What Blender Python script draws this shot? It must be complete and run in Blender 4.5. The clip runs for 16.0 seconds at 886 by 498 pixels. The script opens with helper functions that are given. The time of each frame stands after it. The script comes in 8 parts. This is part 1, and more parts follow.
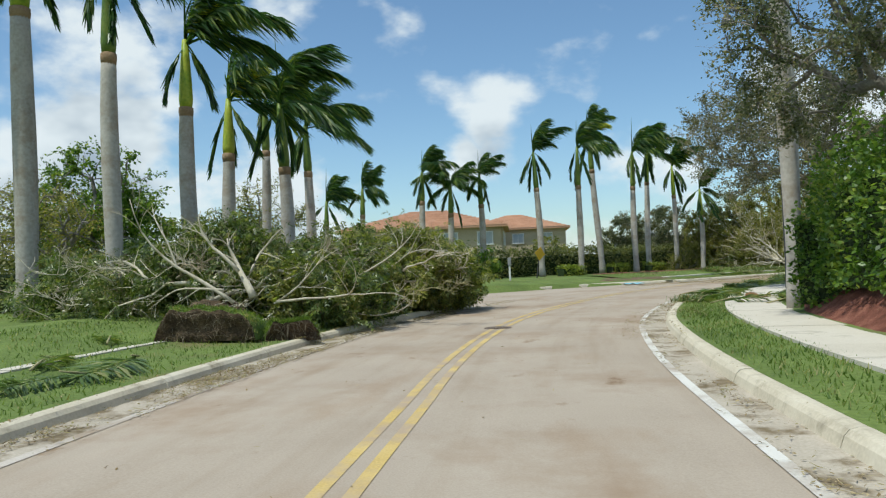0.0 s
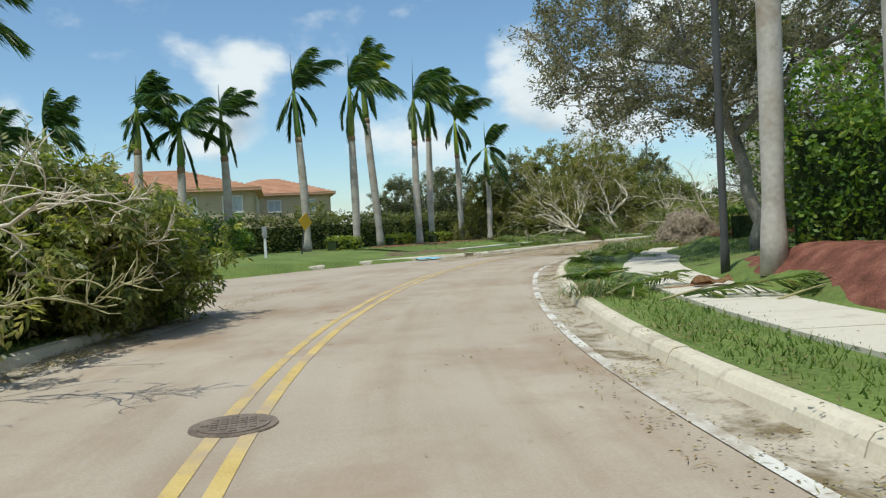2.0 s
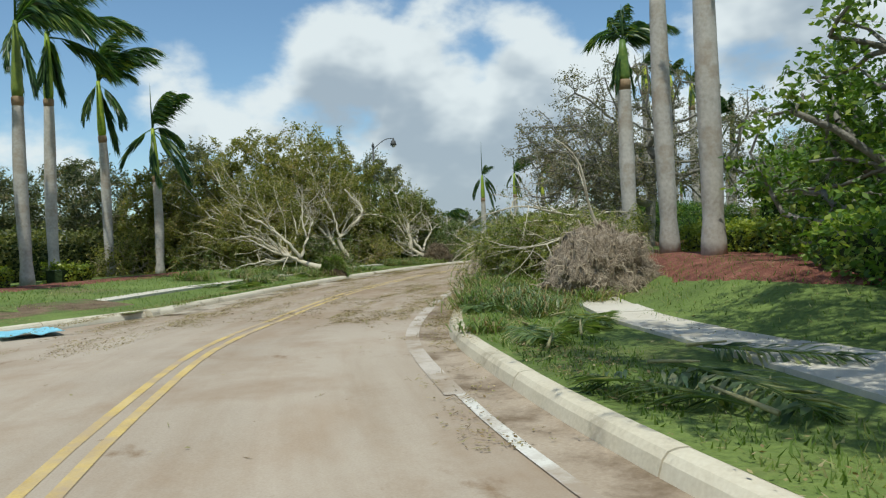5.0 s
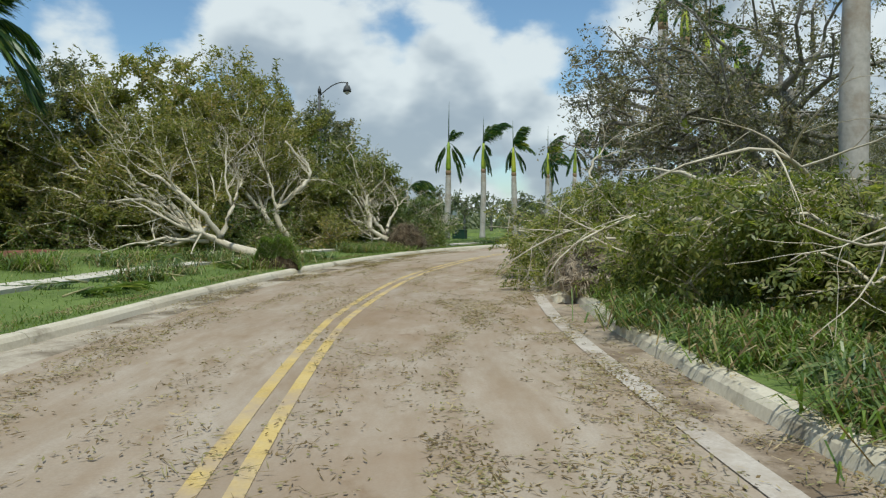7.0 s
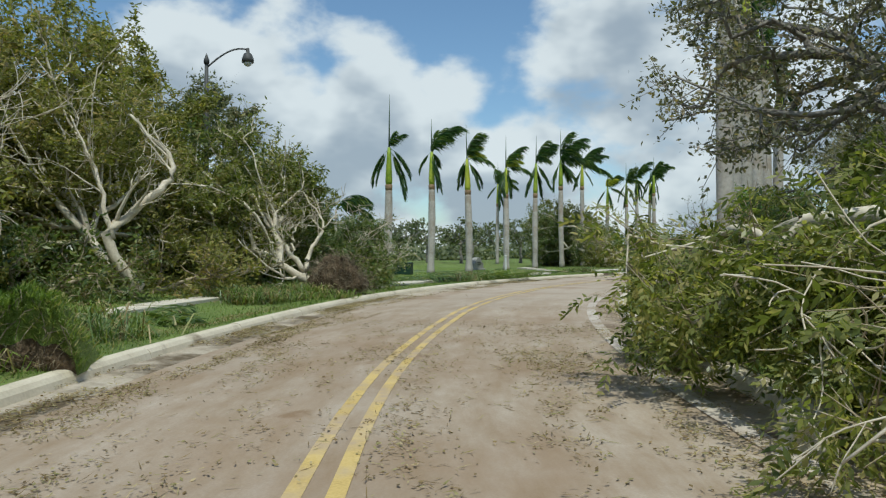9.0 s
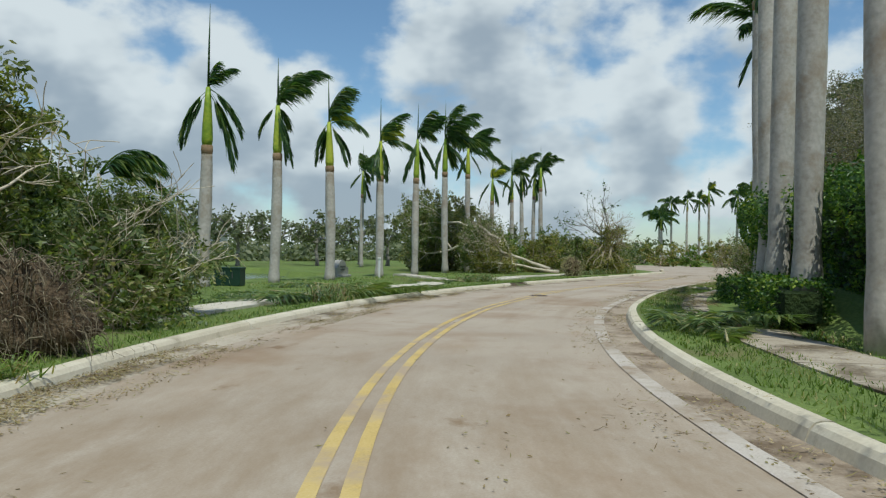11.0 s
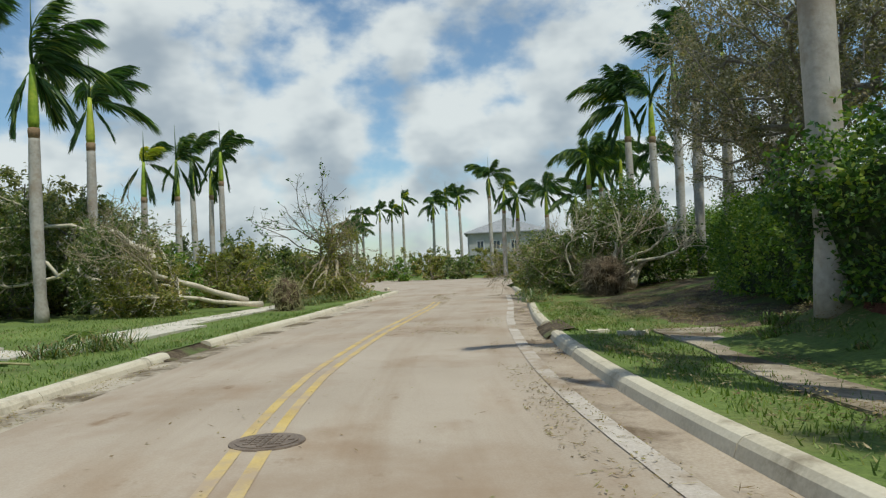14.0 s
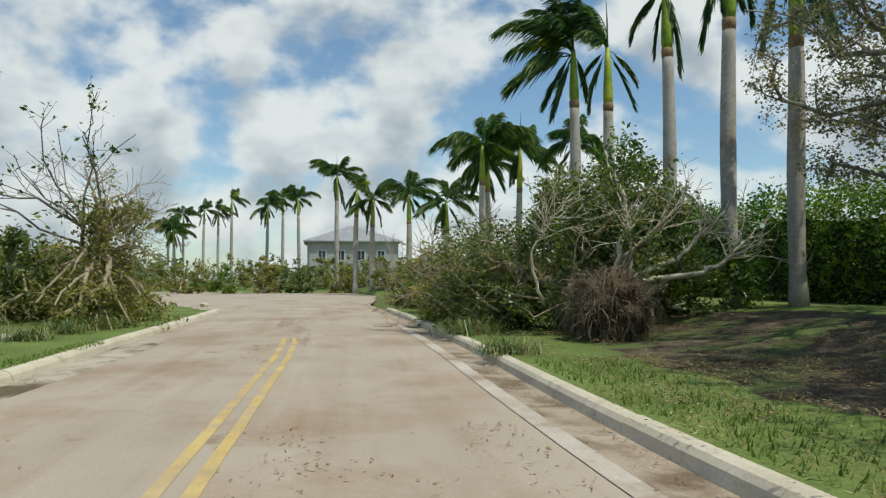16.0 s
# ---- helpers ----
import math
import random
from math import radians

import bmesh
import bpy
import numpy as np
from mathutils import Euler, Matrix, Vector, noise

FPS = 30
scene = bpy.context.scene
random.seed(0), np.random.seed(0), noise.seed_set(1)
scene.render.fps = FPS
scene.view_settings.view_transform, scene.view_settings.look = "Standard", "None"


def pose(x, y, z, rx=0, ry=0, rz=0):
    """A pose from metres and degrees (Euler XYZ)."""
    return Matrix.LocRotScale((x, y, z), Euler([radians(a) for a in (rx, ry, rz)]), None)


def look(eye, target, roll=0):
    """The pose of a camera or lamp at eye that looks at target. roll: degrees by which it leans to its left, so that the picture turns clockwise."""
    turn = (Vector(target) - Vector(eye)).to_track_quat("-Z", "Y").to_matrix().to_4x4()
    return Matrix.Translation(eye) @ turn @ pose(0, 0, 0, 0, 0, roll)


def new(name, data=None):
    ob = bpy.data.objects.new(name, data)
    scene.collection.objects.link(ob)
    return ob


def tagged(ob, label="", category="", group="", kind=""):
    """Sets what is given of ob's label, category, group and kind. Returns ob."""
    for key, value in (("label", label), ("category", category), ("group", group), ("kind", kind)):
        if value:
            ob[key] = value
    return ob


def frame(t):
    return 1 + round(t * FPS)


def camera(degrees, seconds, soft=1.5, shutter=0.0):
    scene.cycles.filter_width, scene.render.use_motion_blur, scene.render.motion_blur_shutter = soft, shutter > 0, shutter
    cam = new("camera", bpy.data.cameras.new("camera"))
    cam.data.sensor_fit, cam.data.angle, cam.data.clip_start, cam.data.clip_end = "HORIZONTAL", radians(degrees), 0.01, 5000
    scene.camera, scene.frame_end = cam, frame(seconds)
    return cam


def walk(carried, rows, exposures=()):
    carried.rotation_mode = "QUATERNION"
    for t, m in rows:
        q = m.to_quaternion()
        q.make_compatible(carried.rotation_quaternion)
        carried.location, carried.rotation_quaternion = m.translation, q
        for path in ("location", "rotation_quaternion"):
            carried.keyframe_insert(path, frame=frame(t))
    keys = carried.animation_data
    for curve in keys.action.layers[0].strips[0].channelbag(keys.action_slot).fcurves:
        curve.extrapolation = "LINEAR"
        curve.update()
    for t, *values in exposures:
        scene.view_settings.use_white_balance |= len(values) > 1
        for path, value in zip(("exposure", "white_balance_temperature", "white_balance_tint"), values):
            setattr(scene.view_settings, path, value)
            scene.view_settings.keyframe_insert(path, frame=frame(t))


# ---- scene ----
cam = camera(61.3, 16.0, 1.25)
PATH = [
    (0.0, (0.000, -0.000, 1.388), (-1.029, 9.944, 1.634), -2.23),
    (0.5, (-0.295, 2.774, 1.387), (-1.700, 12.672, 1.611), -1.35),
    (1.0, (-0.410, 5.499, 1.329), (-0.986, 15.482, 1.384), -1.13),
    (1.5, (-0.342, 8.205, 1.372), (0.537, 18.166, 1.339), -2.41),
    (2.0, (-0.193, 10.932, 1.307), (1.973, 20.691, 1.044), -2.98),
    (2.5, (0.106, 13.787, 1.293), (3.001, 23.350, 0.878), -1.44),
    (3.0, (0.567, 16.495, 1.282), (4.718, 25.591, 1.127), -3.04),
    (3.2, (0.749, 17.528, 1.271), (5.487, 26.333, 1.105), -3.79),
    (5.3, (4.465, 29.663, 1.396), (10.838, 37.367, 1.264), -2.01),
    (5.5, (4.870, 30.771, 1.386), (11.395, 38.347, 1.219), -1.57),
    (6.0, (6.037, 33.385, 1.370), (12.888, 40.656, 0.926), -0.83),
    (6.5, (7.309, 35.803, 1.349), (14.332, 42.910, 0.935), -0.31),
    (7.0, (8.722, 38.104, 1.340), (15.800, 45.158, 0.973), 0.16),
    (7.5, (10.275, 40.265, 1.305), (17.696, 46.959, 0.948), 0.34),
    (8.0, (11.991, 42.354, 1.258), (19.761, 48.643, 0.964), 0.68),
    (8.2, (12.719, 43.186, 1.254), (20.495, 49.468, 1.011), 0.72),
    (10.3, (21.765, 51.303, 1.411), (29.593, 57.512, 1.825), -1.02),
    (10.5, (22.668, 51.978, 1.392), (30.893, 57.662, 1.599), 0.98),
    (11.0, (24.996, 53.573, 1.337), (33.840, 58.239, 1.401), 0.78),
    (11.5, (27.504, 55.039, 1.297), (36.575, 59.247, 1.362), -0.60),
    (12.0, (30.124, 56.479, 1.261), (39.415, 60.173, 1.436), -1.31),
    (12.5, (32.882, 57.667, 1.292), (42.361, 60.823, 1.713), -1.37),
    (13.0, (35.772, 58.730, 1.302), (45.511, 60.966, 1.713), -1.49),
    (13.5, (38.718, 59.598, 1.320), (48.615, 60.996, 1.635), -1.84),
    (14.0, (41.799, 60.231, 1.360), (51.776, 60.857, 1.618), -2.37),
    (14.5, (44.903, 60.854, 1.359), (54.878, 60.177, 1.546), -3.03),
    (15.0, (48.015, 61.311, 1.358), (57.963, 60.302, 1.529), -1.85),
    (15.5, (51.328, 61.583, 1.358), (61.263, 60.509, 1.741), -1.51),
    (16.0, (54.622, 61.754, 1.302), (64.483, 60.141, 1.719), -0.02),
]
walk(cam, [(t, look(eye, target, roll)) for t, eye, target, roll in PATH], [(0, -0.15, 6050, 1), (3, -0.1, 6150, 1), (5.5, -0.2, 6150, 0), (8, -0.25, 6050, 0), (10.4, -0.36, 6000, 0), (13, -0.34, 6200, 1), (16, -0.25, 6400, 1)])

# ---------------------------------------------------------------- light and sky
SUN_EL, SUN_AZ = radians(67), radians(227)      # azimuth clockwise from +y
sun = new("sun", bpy.data.lights.new("sun", "SUN"))
sun.data.energy, sun.data.angle, sun.data.color = 3.9, radians(0.6), (1.0, 0.95, 0.87)
sd = Vector((math.sin(SUN_AZ) * math.cos(SUN_EL), math.cos(SUN_AZ) * math.cos(SUN_EL), math.sin(SUN_EL)))
sun.matrix_world = look(sd * 50, (0, 0, 0))

world = bpy.data.worlds.new("sky")
scene.world = world
world.use_nodes = True
WN, WL = world.node_tree.nodes, world.node_tree.links


def wnode(kind, **values):
    n = WN.new(kind)
    for k, v in values.items():
        n.inputs[k].default_value = v
    return n


def wmath(op, a, b=None, clamp=False):
    n = WN.new("ShaderNodeMath")
    n.operation, n.use_clamp = op, clamp
    for i, v in enumerate((a, b)):
        if v is None:
            continue
        if isinstance(v, (int, float)):
            n.inputs[i].default_value = v
        else:
            WL.new(v, n.inputs[i])
    return n.outputs[0]


def direction(heading, up):
    h, u = radians(heading), radians(up)
    return Vector((math.sin(h) * math.cos(u), math.cos(h) * math.cos(u), math.sin(u)))


sky = WN.new("ShaderNodeTexSky")
sky.sky_type, sky.sun_disc = "NISHITA", False
sky.sun_elevation, sky.sun_rotation = SUN_EL, SUN_AZ
sky.air_density, sky.dust_density, sky.ozone_density = 1.0, 0.6, 1.6
coord = WN.new("ShaderNodeTexCoord")


def wnoise(scale, detail, rough, vec, offset=0.0):
    n = WN.new("ShaderNodeTexNoise")
    n.inputs["Scale"].default_value, n.inputs["Detail"].default_value, n.inputs["Roughness"].default_value = scale, detail, rough
    if offset:
        m = WN.new("ShaderNodeMapping")
        m.inputs["Location"].default_value = (offset, offset * 0.7, -offset * 0.4)
        WL.new(vec, m.inputs["Vector"])
        vec = m.outputs[0]
    WL.new(vec, n.inputs["Vector"])
    return n.outputs["Fac"]


# heaped clouds: heading, height, half-width (all in degrees), strength
HEAPS = [(-31, 10, 8, 0.34), (-24, 14, 5, 0.2), (-2, 11, 4, 0.46), (-4, 9, 3, 0.4), (3, 19, 9, 0.22), (19, 10, 6, 0.26), (12, 4, 8, 0.24), (26, 10, 5, 0.36), (31, 13.5, 5, 0.55), (37, 11.5, 5.5, 0.5), (46, 12, 5, 0.46), (52, 12, 4, 0.44),
         (42, 6, 10, 0.4), (56, 7, 9, 0.38), (63, 18, 8, 0.32), (68, 6, 9, 0.34), (78, 10, 6, 0.48), (86, 9, 7, 0.46), (76, 17, 7, 0.3), (84, 18, 8, 0.38), (95, 12, 8, 0.42), (101, 15, 6, 0.36), (92, 5, 12, 0.38), (110, 9, 9, 0.42), (116, 17, 7, 0.32),
         (130, 14, 13, 0.36), (70, 28, 9, 0.28), (100, 26, 9, 0.3), (200, 20, 30, 0.3), (260, 18, 26, 0.3), (320, 16, 20, 0.25)]


def raised(up):
    """The direction of view, lifted by a little."""
    if not up:
        return coord.outputs["Generated"]
    n = WN.new("ShaderNodeVectorMath")
    n.inputs[1].default_value = (0, 0, up)
    WL.new(coord.outputs["Generated"], n.inputs[0])
    return n.outputs[0]


def cloud_cover(up, detail):
    """How thick the clouds stand in a direction."""
    at = raised(up)
    stretch = WN.new("ShaderNodeMapping")
    stretch.inputs["Scale"].default_value = (1, 1, 1.6)
    WL.new(at, stretch.inputs["Vector"])
    heap = None
    for head, high, wide, strong in HEAPS:
        d = WN.new("ShaderNodeVectorMath")
        d.operation = "DISTANCE"
        d.inputs[1].default_value = direction(head, high)
        WL.new(at, d.inputs[0])
        near = wnode("ShaderNodeMapRange", **{"From Min": radians(wide) * 1.75, "From Max": 0.0, "To Max": strong})
        WL.new(d.outputs["Value"], near.inputs["Value"])
        heap = near.outputs[0] if heap is None else wmath("MAXIMUM", heap, near.outputs[0])
    billow = wnoise(6.0, detail, 0.5, stretch.outputs[0])
    lumps = wnoise(17, detail * 0.5, 0.5, stretch.outputs[0], 2.0)
    wisps = wnoise(2.4, 4, 0.5, stretch.outputs[0], 3.1)
    sep = WN.new("ShaderNodeSeparateXYZ")
    WL.new(at, sep.inputs[0])
    low = wmath("MULTIPLY", wmath("SUBTRACT", 1.0, wmath("MULTIPLY", sep.outputs["Z"], 4.5), True), 0.16)
    total = wmath("ADD", wmath("ADD", billow, heap), low)
    total = wmath("ADD", total, wmath("MULTIPLY", wmath("SUBTRACT", lumps, 0.5), 0.16))
    return wmath("ADD", total, wmath("MULTIPLY", wmath("SUBTRACT", wisps, 0.5), 0.3))


cover = cloud_cover(0.0, 9)
above = cloud_cover(0.055, 4)
mask = wnode("ShaderNodeMapRange", **{"From Min": 0.66, "From Max": 0.82})
mask.interpolation_type = "SMOOTHSTEP"
WL.new(cover, mask.inputs["Value"])
# what lies in the shade of more cloud over it turns grey
thick = wnode("ShaderNodeMapRange", **{"From Min": 0.70, "From Max": 0.98})
thick.interpolation_type = "SMOOTHSTEP"
WL.new(above, thick.inputs["Value"])
tone = WN.new("ShaderNodeMixRGB")
tone.inputs[1].default_value, tone.inputs[2].default_value = (1.0, 1.0, 1.0, 1), (0.48, 0.53, 0.60, 1)
WL.new(thick.outputs[0], tone.inputs[0])
sky_gain = WN.new("ShaderNodeMixRGB")
sky_gain.blend_type, sky_gain.inputs[0].default_value = "MULTIPLY", 1
WL.new(sky.outputs[0], sky_gain.inputs[1])
sky_gain.inputs[2].default_value = (1.34, 1.42, 1.45, 1)
cloud_gain = WN.new("ShaderNodeMixRGB")
cloud_gain.blend_type, cloud_gain.inputs[0].default_value = "MULTIPLY", 1
WL.new(tone.outputs[0], cloud_gain.inputs[1])
cloud_gain.inputs[2].default_value = (9.5, 9.5, 9.6, 1)
both = WN.new("ShaderNodeMixRGB")
WL.new(wmath("MULTIPLY", mask.outputs[0], 0.93), both.inputs[0])
WL.new(sky_gain.outputs[0], both.inputs[1])
WL.new(cloud_gain.outputs[0], both.inputs[2])
WN["Background"].inputs["Strength"].default_value = 0.1
WL.new(both.outputs[0], WN["Background"].inputs["Color"])


# ---------------------------------------------------------------- materials
def material(name):
    m = bpy.data.materials.new(name)
    m.use_nodes = True
    return m, m.node_tree.nodes, m.node_tree.links, m.node_tree.nodes["Principled BSDF"]


def ramp(nodes, stops):
    r = nodes.new("ShaderNodeValToRGB")
    while len(r.color_ramp.elements) < len(stops):
        r.color_ramp.elements.new(0.5)
    for e, (at, c) in zip(r.color_ramp.elements, stops):
        e.position, e.color = at, (*c, 1)
    return r


def surface(name, stops, scale, fine, rough=0.85, bump=0.3, dist=0.02, per_object=0.0, dirt=None, dirt_scale=0.5, dirt_at=(0.5, 0.62), detail=6):
    """A matt surface: colour from two scales of noise, bump from the fine one, and stains of another colour."""
    m, n, l, b = material(name)
    co = n.new("ShaderNodeTexCoord")
    a = n.new("ShaderNodeTexNoise")
    a.inputs["Scale"].default_value, a.inputs["Detail"].default_value = scale, detail
    f = n.new("ShaderNodeTexNoise")
    f.inputs["Scale"].default_value, f.inputs["Detail"].default_value = fine, 5
    l.new(co.outputs["Object"], a.inputs["Vector"])
    l.new(co.outputs["Object"], f.inputs["Vector"])
    mix = n.new("ShaderNodeMath")
    mix.operation = "MULTIPLY_ADD"
    mix.inputs[1].default_value = 0.45
    l.new(f.outputs["Fac"], mix.inputs[0])
    sc = n.new("ShaderNodeMath")
    sc.operation = "MULTIPLY"
    sc.inputs[1].default_value = 0.55
    l.new(a.outputs["Fac"], sc.inputs[0])
    l.new(sc.outputs[0], mix.inputs[2])
    fac = mix.outputs[0]
    if per_object:
        oi = n.new("ShaderNodeObjectInfo")
        ad = n.new("ShaderNodeMath")
        ad.operation = "MULTIPLY_ADD"
        ad.inputs[1].default_value = per_object
        l.new(oi.outputs["Random"], ad.inputs[0])
        l.new(fac, ad.inputs[2])
        fac = ad.outputs[0]
    r = ramp(n, stops)
    l.new(fac, r.inputs[0])
    col = r.outputs[0]
    if dirt:
        dn = n.new("ShaderNodeTexNoise")
        dn.inputs["Scale"].default_value, dn.inputs["Detail"].default_value, dn.inputs["Roughness"].default_value = dirt_scale, 7, 0.65
        l.new(co.outputs["Object"], dn.inputs["Vector"])
        mr = n.new("ShaderNodeMapRange")
        mr.inputs["From Min"].default_value, mr.inputs["From Max"].default_value = dirt_at
        l.new(dn.outputs["Fac"], mr.inputs["Value"])
        mx = n.new("ShaderNodeMixRGB")
        mx.inputs[2].default_value = (*dirt, 1)
        l.new(mr.outputs[0], mx.inputs[0])
        l.new(col, mx.inputs[1])
        col = mx.outputs[0]
    l.new(col, b.inputs["Base Color"])
    b.inputs["Roughness"].default_value = rough
    b.inputs["Specular IOR Level"].default_value = 0.25
    bp = n.new("ShaderNodeBump")
    bp.inputs["Strength"].default_value, bp.inputs["Distance"].default_value = bump, dist
    l.new(f.outputs["Fac"], bp.inputs["Height"])
    l.new(bp.outputs[0], b.inputs["Normal"])
    return m


def leafage(name, stops, through_leaf=0.35, rough=0.45, spec=0.35):
    """Leaves: each island its own shade, light passing through."""
    m, n, l, b = material(name)
    g = n.new("ShaderNodeNewGeometry")
    r = ramp(n, stops)
    co = n.new("ShaderNodeTexCoord")
    patch = n.new("ShaderNodeTexNoise")
    patch.inputs["Scale"].default_value, patch.inputs["Detail"].default_value = 0.9, 3
    l.new(co.outputs["Object"], patch.inputs["Vector"])
    shift = n.new("ShaderNodeMath")
    shift.operation = "MULTIPLY_ADD"
    shift.inputs[1].default_value, shift.inputs[2].default_value = 1.6, -0.8
    l.new(patch.outputs["Fac"], shift.inputs[0])
    each = n.new("ShaderNodeMath")
    each.operation, each.use_clamp = "ADD", True
    l.new(g.outputs["Random Per Island"], each.inputs[0])
    l.new(shift.outputs[0], each.inputs[1])
    l.new(each.outputs[0], r.inputs[0])
    l.new(r.outputs[0], b.inputs["Base Color"])
    b.inputs["Roughness"].default_value = rough
    b.inputs["Specular IOR Level"].default_value = spec
    t = n.new("ShaderNodeBsdfTranslucent")
    tint = n.new("ShaderNodeMixRGB")
    tint.blend_type, tint.inputs[0].default_value = "MULTIPLY", 1
    tint.inputs[2].default_value = (1.5, 1.6, 0.6, 1)
    l.new(r.outputs[0], tint.inputs[1])
    l.new(tint.outputs[0], t.inputs["Color"])
    mx = n.new("ShaderNodeMixShader")
    mx.inputs[0].default_value = through_leaf
    l.new(b.outputs[0], mx.inputs[1])
    l.new(t.outputs[0], mx.inputs[2])
    l.new(mx.outputs[0], n["Material Output"].inputs["Surface"])
    return m


M_ROAD = surface("sunbleached_road", [(0.3, (0.35, 0.28, 0.208)), (0.5, (0.425, 0.347, 0.264)), (0.72, (0.49, 0.41, 0.32))], 0.35, 60, 0.9, 0.25, 0.006,
                 dirt=(0.32, 0.225, 0.145), dirt_scale=0.32, dirt_at=(0.5, 0.72))


def add_lanes(m):
    """Long dirty streaks and tyre-worn lanes that follow the road."""
    n, l = m.node_tree.nodes, m.node_tree.links
    b = n["Principled BSDF"]
    old = b.inputs["Base Color"].links[0].from_socket
    uv = n.new("ShaderNodeUVMap")
    col = old
    for scale, size, lo, hi, tint in (((0.1, 1.5, 1), 1.0, 0.5, 0.78, (0.84, 0.79, 0.73)), ((0.3, 0.7, 1), 1.2, 0.52, 0.72, (0.88, 0.81, 0.74)), ((0.05, 0.8, 1), 1.3, 0.5, 0.75, (1.08, 1.08, 1.09)), ((0.7, 1.1, 1), 1.3, 0.64, 0.72, (0.66, 0.57, 0.47))):
        mp = n.new("ShaderNodeMapping")
        mp.inputs["Scale"].default_value = scale
        l.new(uv.outputs[0], mp.inputs["Vector"])
        t = n.new("ShaderNodeTexNoise")
        t.inputs["Scale"].default_value, t.inputs["Detail"].default_value, t.inputs["Roughness"].default_value = size, 6, 0.6
        l.new(mp.outputs[0], t.inputs["Vector"])
        r = n.new("ShaderNodeMapRange")
        r.inputs["From Min"].default_value, r.inputs["From Max"].default_value = lo, hi
        l.new(t.outputs["Fac"], r.inputs["Value"])
        mx = n.new("ShaderNodeMixRGB")
        mx.blend_type = "MULTIPLY"
        mx.inputs[2].default_value = (*tint, 1)
        l.new(r.outputs[0], mx.inputs[0])
        l.new(col, mx.inputs[1])
        col = mx.outputs[0]
    # the stretch between the heaps is trodden over with leaf dust
    xy = n.new("ShaderNodeSeparateXYZ")
    l.new(uv.outputs[0], xy.inputs[0])
    near = n.new("ShaderNodeMapRange")
    near.interpolation_type = "SMOOTHSTEP"
    near.inputs["From Min"].default_value, near.inputs["From Max"].default_value = 40, 48
    l.new(xy.outputs["X"], near.inputs["Value"])
    gone = n.new("ShaderNodeMapRange")
    gone.interpolation_type = "SMOOTHSTEP"
    gone.inputs["From Min"].default_value, gone.inputs["From Max"].default_value = 78, 64
    l.new(xy.outputs["X"], gone.inputs["Value"])
    span = n.new("ShaderNodeMath")
    span.operation = "MULTIPLY"
    l.new(near.outputs[0], span.inputs[0])
    l.new(gone.outputs[0], span.inputs[1])
    mp = n.new("ShaderNodeMapping")
    mp.inputs["Scale"].default_value = (0.5, 1.6, 1)
    l.new(uv.outputs[0], mp.inputs["Vector"])
    t = n.new("ShaderNodeTexNoise")
    t.inputs["Scale"].default_value, t.inputs["Detail"].default_value, t.inputs["Roughness"].default_value = 1.6, 8, 0.7
    l.new(mp.outputs[0], t.inputs["Vector"])
    r = n.new("ShaderNodeMapRange")
    r.inputs["From Min"].default_value, r.inputs["From Max"].default_value, r.inputs["To Max"].default_value = 0.36, 0.66, 0.8
    l.new(t.outputs["Fac"], r.inputs["Value"])
    both = n.new("ShaderNodeMath")
    both.operation = "MULTIPLY"
    l.new(span.outputs[0], both.inputs[0])
    l.new(r.outputs[0], both.inputs[1])
    mx = n.new("ShaderNodeMixRGB")
    mx.inputs[2].default_value = (0.27, 0.185, 0.105, 1)
    l.new(both.outputs[0], mx.inputs[0])
    l.new(col, mx.inputs[1])
    l.new(mx.outputs[0], b.inputs["Base Color"])


add_lanes(M_ROAD)
M_CONC = surface("weathered_concrete", [(0.3, (0.46, 0.395, 0.28)), (0.55, (0.60, 0.525, 0.39)), (0.75, (0.68, 0.61, 0.47))], 1.6, 30, 0.9, 0.3, 0.006, 0.12,
                 dirt=(0.26, 0.21, 0.14), dirt_scale=1.8, dirt_at=(0.56, 0.75))
M_GUTTER = surface("dirty_gutter_concrete", [(0.3, (0.30, 0.225, 0.155)), (0.55, (0.42, 0.335, 0.245)), (0.75, (0.52, 0.44, 0.34))], 1.2, 40, 0.9, 0.3, 0.006,
                   dirt=(0.19, 0.135, 0.085), dirt_scale=1.1, dirt_at=(0.48, 0.62))
M_WALK = surface("pale_sidewalk_concrete", [(0.3, (0.48, 0.42, 0.33)), (0.5, (0.60, 0.535, 0.43)), (0.75, (0.68, 0.62, 0.52))], 0.9, 35, 0.9, 0.25, 0.005, 0.1,
                 dirt=(0.30, 0.25, 0.17), dirt_scale=0.9, dirt_at=(0.58, 0.75))
M_GRASS = surface("grass_ground", [(0.3, (0.08, 0.11, 0.03)), (0.5, (0.14, 0.19, 0.045)), (0.7, (0.21, 0.265, 0.07))], 0.6, 14, 0.95, 0.8, 0.05,
                  dirt=(0.20, 0.16, 0.075), dirt_scale=0.28, dirt_at=(0.56, 0.74))
M_MULCH = surface("red_bark_mulch", [(0.35, (0.10, 0.038, 0.024)), (0.5, (0.215, 0.08, 0.052)), (0.65, (0.34, 0.15, 0.10))], 3, 40, 0.95, 1.0, 0.04)
M_DUFF = surface("leafy_brown_mulch", [(0.35, (0.09, 0.06, 0.035)), (0.5, (0.18, 0.125, 0.075)), (0.65, (0.28, 0.2, 0.125))], 3, 30, 0.95, 1.0, 0.04, dirt=(0.13, 0.17, 0.05), dirt_scale=0.8, dirt_at=(0.48, 0.6))
